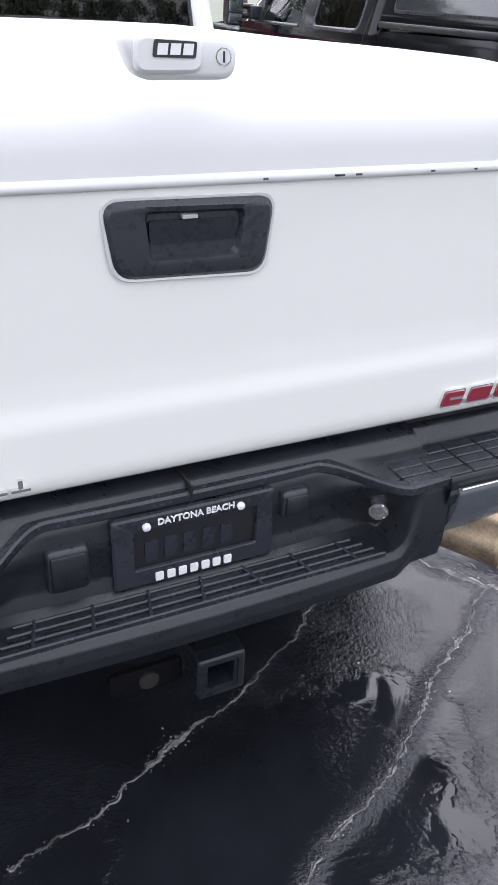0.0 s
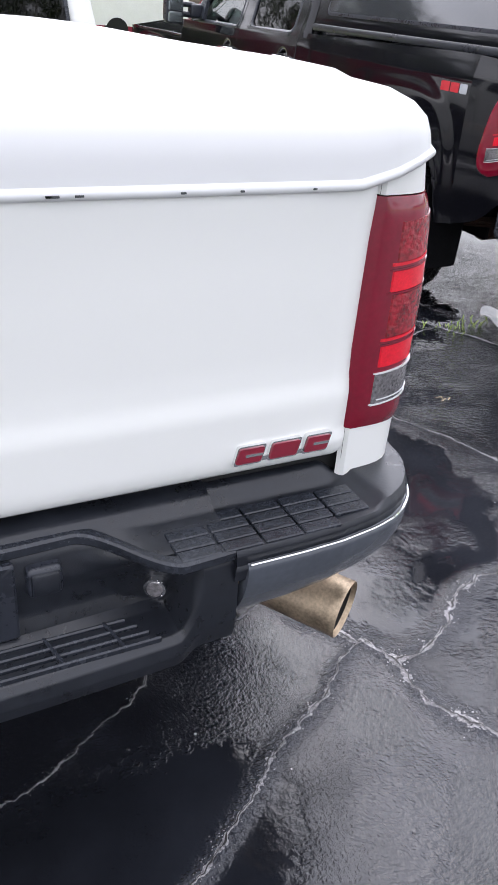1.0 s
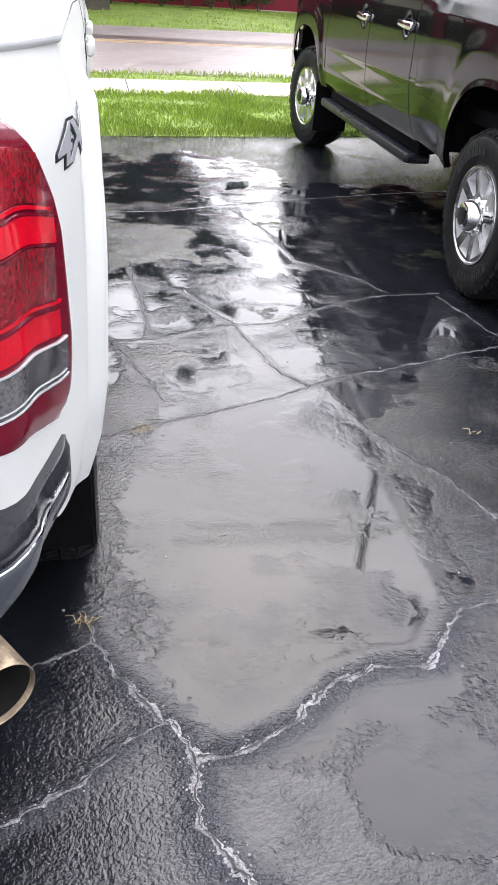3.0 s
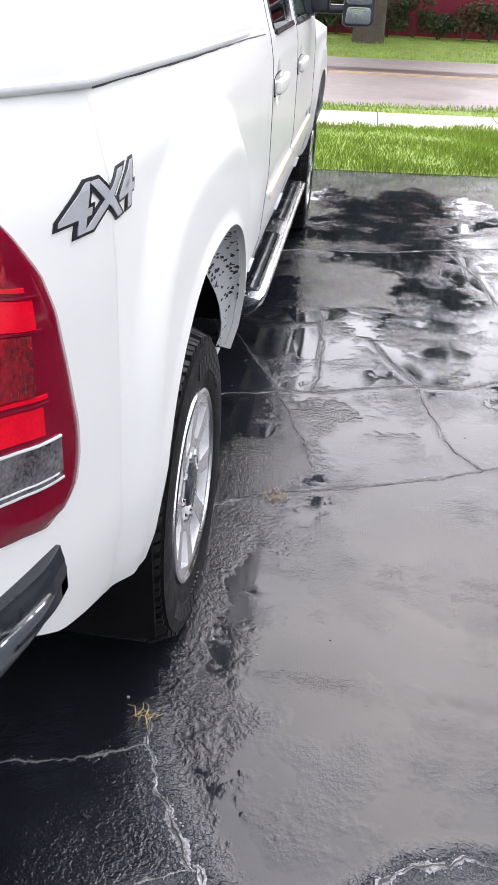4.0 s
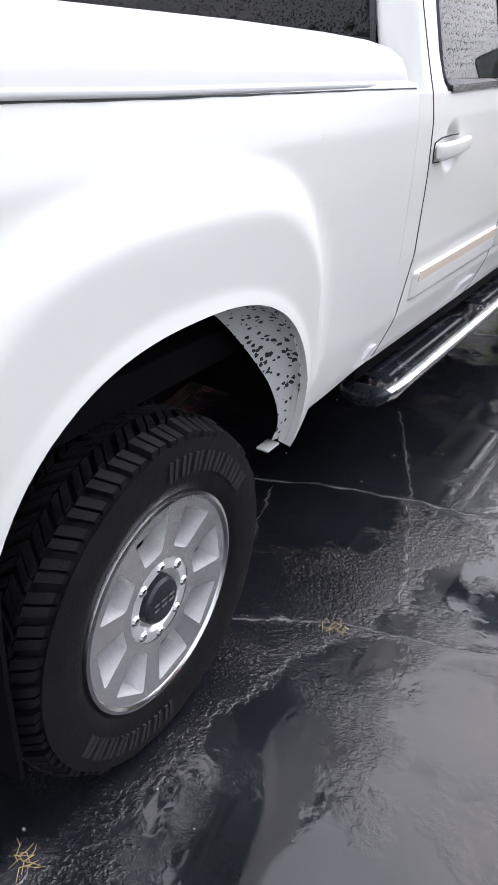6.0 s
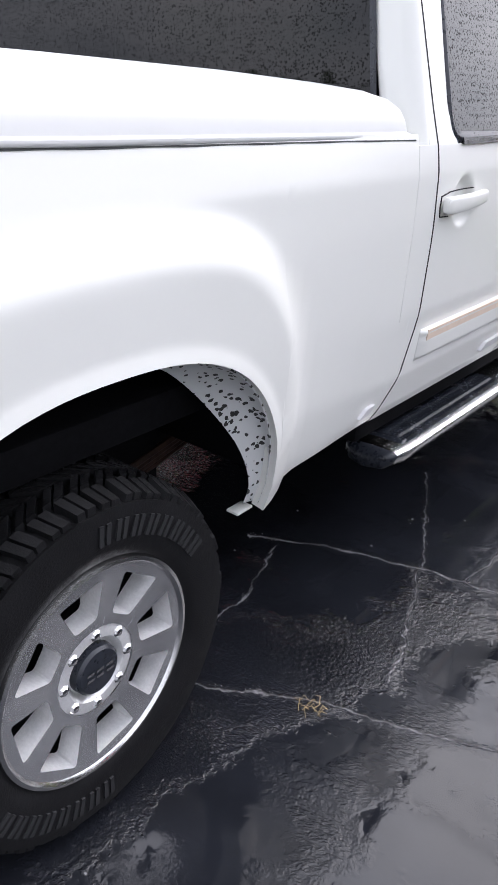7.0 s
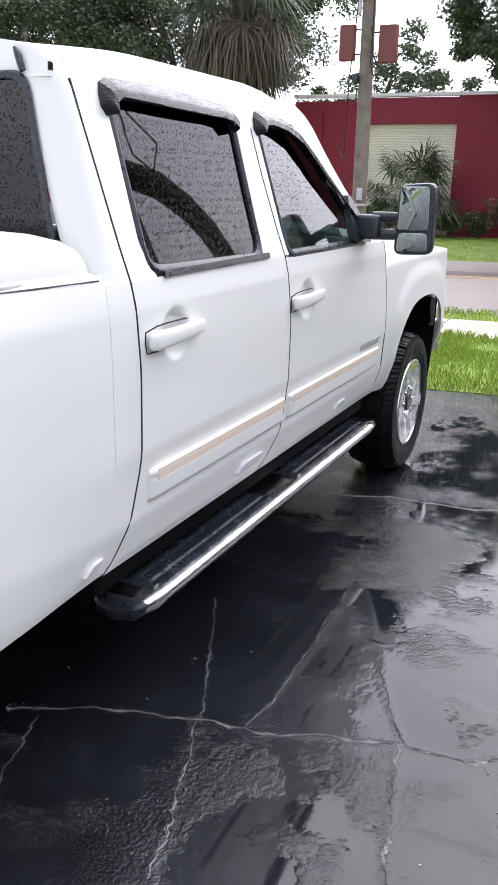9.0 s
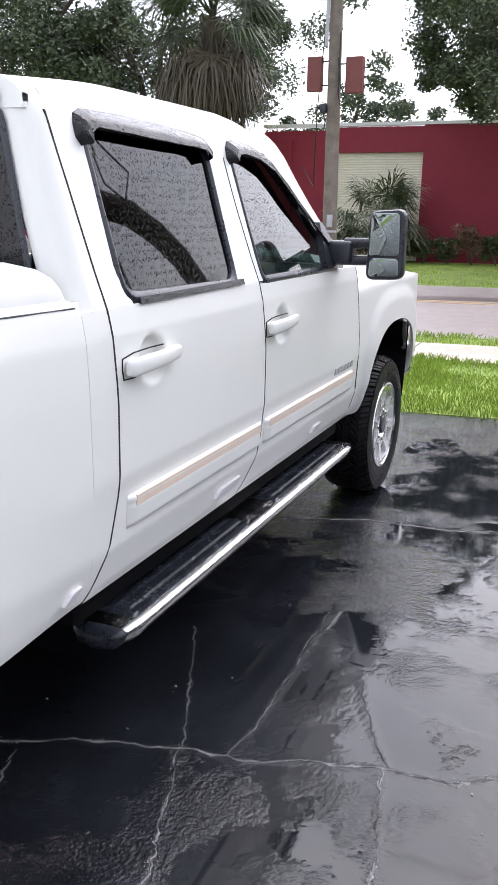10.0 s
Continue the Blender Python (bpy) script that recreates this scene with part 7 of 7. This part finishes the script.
part("trunk", bm, bark, bent)


# ---- trees ----
def leaf_cloud(verts, faces, c, rad, count, size, rnd, flat=0.75):
    for k in range(count):
        while True:
            p = Vector((rnd.uniform(-1, 1), rnd.uniform(-1, 1), rnd.uniform(-1, 1)))
            if p.length < 1:
                break
        p *= 0.35 + 0.65 * rnd.random() ** 0.4
        q = Vector(c) + Vector((p.x * rad, p.y * rad, p.z * rad * flat))
        a = Vector((rnd.gauss(0, 1), rnd.gauss(0, 1), rnd.gauss(0, 0.7))).normalized()
        b = a.cross(Vector((rnd.gauss(0, 1), rnd.gauss(0, 1), rnd.gauss(0, 1)))).normalized()
        s = size * rnd.uniform(0.6, 1.4)
        i = len(verts)
        verts += [tuple(q - a * s), tuple(q + b * s * 0.45), tuple(q + a * s), tuple(q - b * s * 0.45)]
        faces.append((i, i + 1, i + 2, i + 3))


def mesh_part(name, verts, faces, mt, parent):
    me = bpy.data.meshes.new(name)
    me.from_pydata(verts, [], faces)
    me.materials.append(mt)
    ob = new(name, me)
    if parent is not None:
        ob.parent = parent
        ob.matrix_parent_inverse = anchor(parent).inverted()
    return ob


def broad_tree(x, y, h, spread, label, seed, clumps=60, leaves=240, size=0.12, low=0.35, droop=0.0):
    rnd = random.Random(seed)
    t = thing("oak_tree", x, y, 0, label, "tree", "street trees")
    fork = h * 0.30
    bm = bmesh.new()
    tube(bm, [(x, y, -0.2), (x + 0.05, y, fork * 0.5), (x - 0.05, y + 0.1, fork)], [0.045 * h, 0.036 * h, 0.032 * h], 14)
    verts, faces = [], []
    limbs = 9
    tips = []
    for k in range(limbs):
        a = 2 * math.pi * k / limbs + rnd.uniform(-0.3, 0.3)
        rr = spread * rnd.uniform(0.55, 0.95)
        zt = h * rnd.uniform(0.55, 0.92)
        mid = (x + math.cos(a) * rr * 0.45, y + math.sin(a) * rr * 0.45, lerp(fork, zt, 0.62))
        end = (x + math.cos(a) * rr, y + math.sin(a) * rr, zt)
        tube(bm, [(x, y, fork * 0.95), mid, end], [0.018 * h, 0.011 * h, 0.004 * h], 8)
        for q in range(3):
            b = a + rnd.uniform(-0.9, 0.9)
            e2 = (mid[0] + math.cos(b) * rr * 0.5, mid[1] + math.sin(b) * rr * 0.5, mid[2] + h * rnd.uniform(-0.10, 0.2))
            tube(bm, [mid, e2], [0.007 * h, 0.002 * h], 6)
            tips.append(e2)
        tips.append(end)
    part("trunk", bm, bark, t)
    for k in range(clumps):
        e = tips[k % len(tips)]
        c = (e[0] + rnd.gauss(0, spread * 0.16), e[1] + rnd.gauss(0, spread * 0.16), max(h * low, e[2] + rnd.gauss(0, h * 0.09) - droop * rnd.random()))
        leaf_cloud(verts, faces, c, spread * rnd.uniform(0.10, 0.22), leaves, size, rnd)
    mesh_part("crown", verts, faces, oak_leaf, t)
    return t


def fan_leaf(verts, faces, base, d, size, rnd, sag=0.25):
    """A fan palm leaf: a stalk and a spread of narrow blades."""
    d = Vector(d).normalized()
    side = d.cross(Vector((0, 0, 1)))
    side = side.normalized() if side.length > 0.05 else Vector((1, 0, 0))
    up = side.cross(d)
    hub = Vector(base) + d * size * 0.55 + Vector((0, 0, -sag * size * 0.10))
    i = len(verts)
    w = side * size * 0.012
    verts += [tuple(Vector(base) - w), tuple(Vector(base) + w), tuple(hub + w), tuple(hub - w)]
    faces.append((i, i + 1, i + 2, i + 3))
    n = 27
    for k in range(n):
        a = lerp(-1.9, 1.9, k / (n - 1)) + rnd.uniform(-0.05, 0.05)
        v = (d * math.cos(a) + side * math.sin(a) + up * 0.18 * rnd.uniform(-1, 1)).normalized()
        ln = size * 0.62 * (0.75 + 0.25 * math.cos(a)) * rnd.uniform(0.85, 1.1)
        mid = hub + v * ln * 0.55
        end = hub + v * ln + Vector((0, 0, -sag * ln * rnd.uniform(0.5, 1.5)))
        ws = v.cross(up).normalized() * size * 0.012
        i = len(verts)
        verts += [tuple(hub), tuple(mid - ws), tuple(end), tuple(mid + ws)]
        faces.append((i, i + 1, i + 2, i + 3))


def fan_palm(x, y, trunk_h, size, leaves, dead, label, seed, trunk_r=0.22):
    rnd = random.Random(seed)
    t = thing("palm_tree", x, y, 0, label, "palm tree", "palms")
    bm = bmesh.new()
    n = 16
    tube(bm, [(x + 0.04 * math.sin(k), y, trunk_h * k / n) for k in range(n + 1)], [trunk_r * (1.0 + 0.12 * (k % 2)) for k in range(n + 1)], 14)
    for k in range(int(trunk_h * 26)):
        a, z = k * 2.4, trunk_h * 0.25 + trunk_h * 0.75 * k / (trunk_h * 26)
        p = Vector((x + math.cos(a) * trunk_r * 1.0, y + math.sin(a) * trunk_r * 1.0, z))
        q = p + Vector((math.cos(a) * 0.13, math.sin(a) * 0.13, 0.22))
        tube(bm, [p, q], [0.055, 0.03], 5)
    part("trunk", bm, bark, t, angle=20)
    verts, faces = [], []
    for k in range(leaves):
        a, el = rnd.uniform(0, 6.283), rnd.uniform(-0.45, 1.35)
        fan_leaf(verts, faces, (x, y, trunk_h + rnd.uniform(-0.1, 0.25)), (math.cos(a) * math.cos(el), math.sin(a) * math.cos(el), math.sin(el)), size * rnd.uniform(0.8, 1.1), rnd, 0.35)
    mesh_part("crown", verts, faces, palm_leaf, t)
    if dead:
        verts, faces = [], []
        for k in range(dead):
            a, el = rnd.uniform(0, 6.283), rnd.uniform(-1.45, -0.55)
            fan_leaf(verts, faces, (x, y, trunk_h - rnd.uniform(0.0, 0.5)), (math.cos(a) * math.cos(el), math.sin(a) * math.cos(el), math.sin(el)), size * rnd.uniform(0.75, 1.0), rnd, 0.6)
        mesh_part("dry_skirt", verts, faces, palm_dead, t)
    return t


def shrub(x, y, h, w, mt, label, seed):
    rnd = random.Random(seed)
    t = thing("shrub", x, y, 0, label, "shrub", "hedge")
    bm = bmesh.new()
    for k in range(6):
        a = rnd.uniform(0, 6.283)
        tube(bm, [(x, y, -0.05), (x + math.cos(a) * w * 0.3, y + math.sin(a) * w * 0.3, h * 0.6)], [0.02, 0.008], 5)
    part("stems", bm, bark, t)
    verts, faces = [], []
    for k in range(12):
        c = (x + rnd.uniform(-w, w) * 0.45, y + rnd.uniform(-w, w) * 0.3, h * rnd.uniform(0.25, 0.85))
        leaf_cloud(verts, faces, c, w * rnd.uniform(0.22, 0.36), 110, 0.055, rnd)
    mesh_part("leaves", verts, faces, mt, t)


broad_tree(1.2, 24.3, 10.5, 4.3, "large green oak tree with low hanging branches", 11, 170, 1150, 0.055, 0.40, 1.2)
broad_tree(-17.0, 33.0, 12.0, 6.5, "dark green oak tree behind the building", 12, 110, 480, 0.10, 0.30)
broad_tree(-24.0, 31.0, 13.0, 7.0, "dark green oak tree behind the building", 13, 110, 480, 0.10, 0.28)
broad_tree(-11.5, 42.0, 8.0, 4.5, "distant green oak tree behind the roof", 14, 60, 320, 0.10, 0.3)
broad_tree(-4.2, 44.0, 7.2, 3.4, "distant green oak tree behind the roof", 15, 50, 300, 0.10, 0.3)
fan_palm(-10.3, 25.2, 7.3, 2.6, 60, 80, "tall cabbage palm with a skirt of dry fronds", 21, 0.30)
fan_palm(-5.05, 26.6, 1.25, 1.75, 46, 3, "small fan palm before the roller shutter", 22, 0.16)
for k in range(18):
    x = -6.8 + 0.78 * k
    shrub(x, 27.3 + tilt(x) * 0.6 + 0.25 * math.sin(k * 1.7), 1.05 + 0.25 * math.sin(k * 2.3), 1.0, shrub_brown if k % 4 == 2 else shrub_leaf, "clipped green and russet hedge shrub", 40 + k)
# trees that the glass and the water mirror, on the far right of the road
broad_tree(16.0, 44.0, 7.0, 5.0, "green oak tree across the road", 16, 60, 260, 0.12, 0.25)
broad_tree(26.0, 42.0, 7.0, 5.0, "green oak tree across the road", 17, 60, 260, 0.12, 0.25)

# ---- white van in the distance ----
van_white = material("van_paint", (0.70, 0.70, 0.70), 0.35, vary=0.04)
tagged(sheet("driveway", 19.2, 29.0, 0.006, concrete, 6.6, 22.0, 6, 4), "pale concrete driveway beside the lawn", "driveway", kind="structure")
van = thing("cargo_van", 10.0, 25.5, 0, "white cargo van parked on a pale driveway", "van")
bm = bmesh.new()
prof = [(7.4, 0.45), (7.35, 1.2), (7.5, 2.05), (8.0, 2.15), (11.3, 2.12), (11.9, 1.45), (12.7, 1.25), (12.8, 0.5)]
prism(bm, rounded(prof, 0.08, 4), lambda x, z: (x, 24.6, z), (0, 1.9, 0))
part("body", bm, van_white, van, angle=40)
for x0, x1, z0, z1 in ((11.0, 11.75, 1.35, 1.85), (9.9, 10.7, 1.35, 1.85), (8.9, 9.7, 1.35, 1.85)):
    part("window", boxed(x0, x1, 24.585, 24.60, z0, z1, 0.004), interior_dark, van)
part("tail_light", boxed(7.38, 7.48, 24.58, 24.62, 1.1, 1.5, 0.005), lens_bright, van)
for x in (8.5, 11.7):
    bm = bmesh.new()
    tube(bm, [(x, 24.56, 0.34), (x, 24.78, 0.34)], 0.34, 24)
    part("wheel", bm, rubber, van)
# trees far behind the camera and to the left, which close the place
back_tree = broad_tree(-81.0, -112.0, 8.0, 6.5, "green oak tree behind the parking lot", 18, 60, 260, 0.14, 0.25)
for k, (x, y) in enumerate((*((-70 + 11 * q, -118 + 5 * (q % 3)) for q in range(13)), *((118 - 4 * (q % 3), -70 + 12 * q) for q in range(9)), (-60, -32), (-64, 2))):
    copy_thing(back_tree, pose(x, y, 0, 0, 0, 40 * k))
# unseen oaks added on the right, so the wet ground mirrors less sky
unseen_side_tree = broad_tree(20.0, 15.0, 11.0, 5.5, "unseen dark green oak tree added to darken the lot's reflections", 19, 70, 300, 0.14, 0.2)
for k, (x, y) in enumerate(((27, 9), (25, 22))):
    copy_thing(unseen_side_tree, pose(x, y, 0, 0, 0, 70 * k + 30))
back_palm = fan_palm(-24.0, 12.0, 6.5, 2.2, 34, 14, "tall fan palm beyond the parking lot", 23, 0.2)
for x, y in ((-28, 17), (-31, 8), (-22, 20), (26, -28), (-14, -33)):
    copy_thing(back_palm, pose(x, y, 0, 0, 0, x * 7))
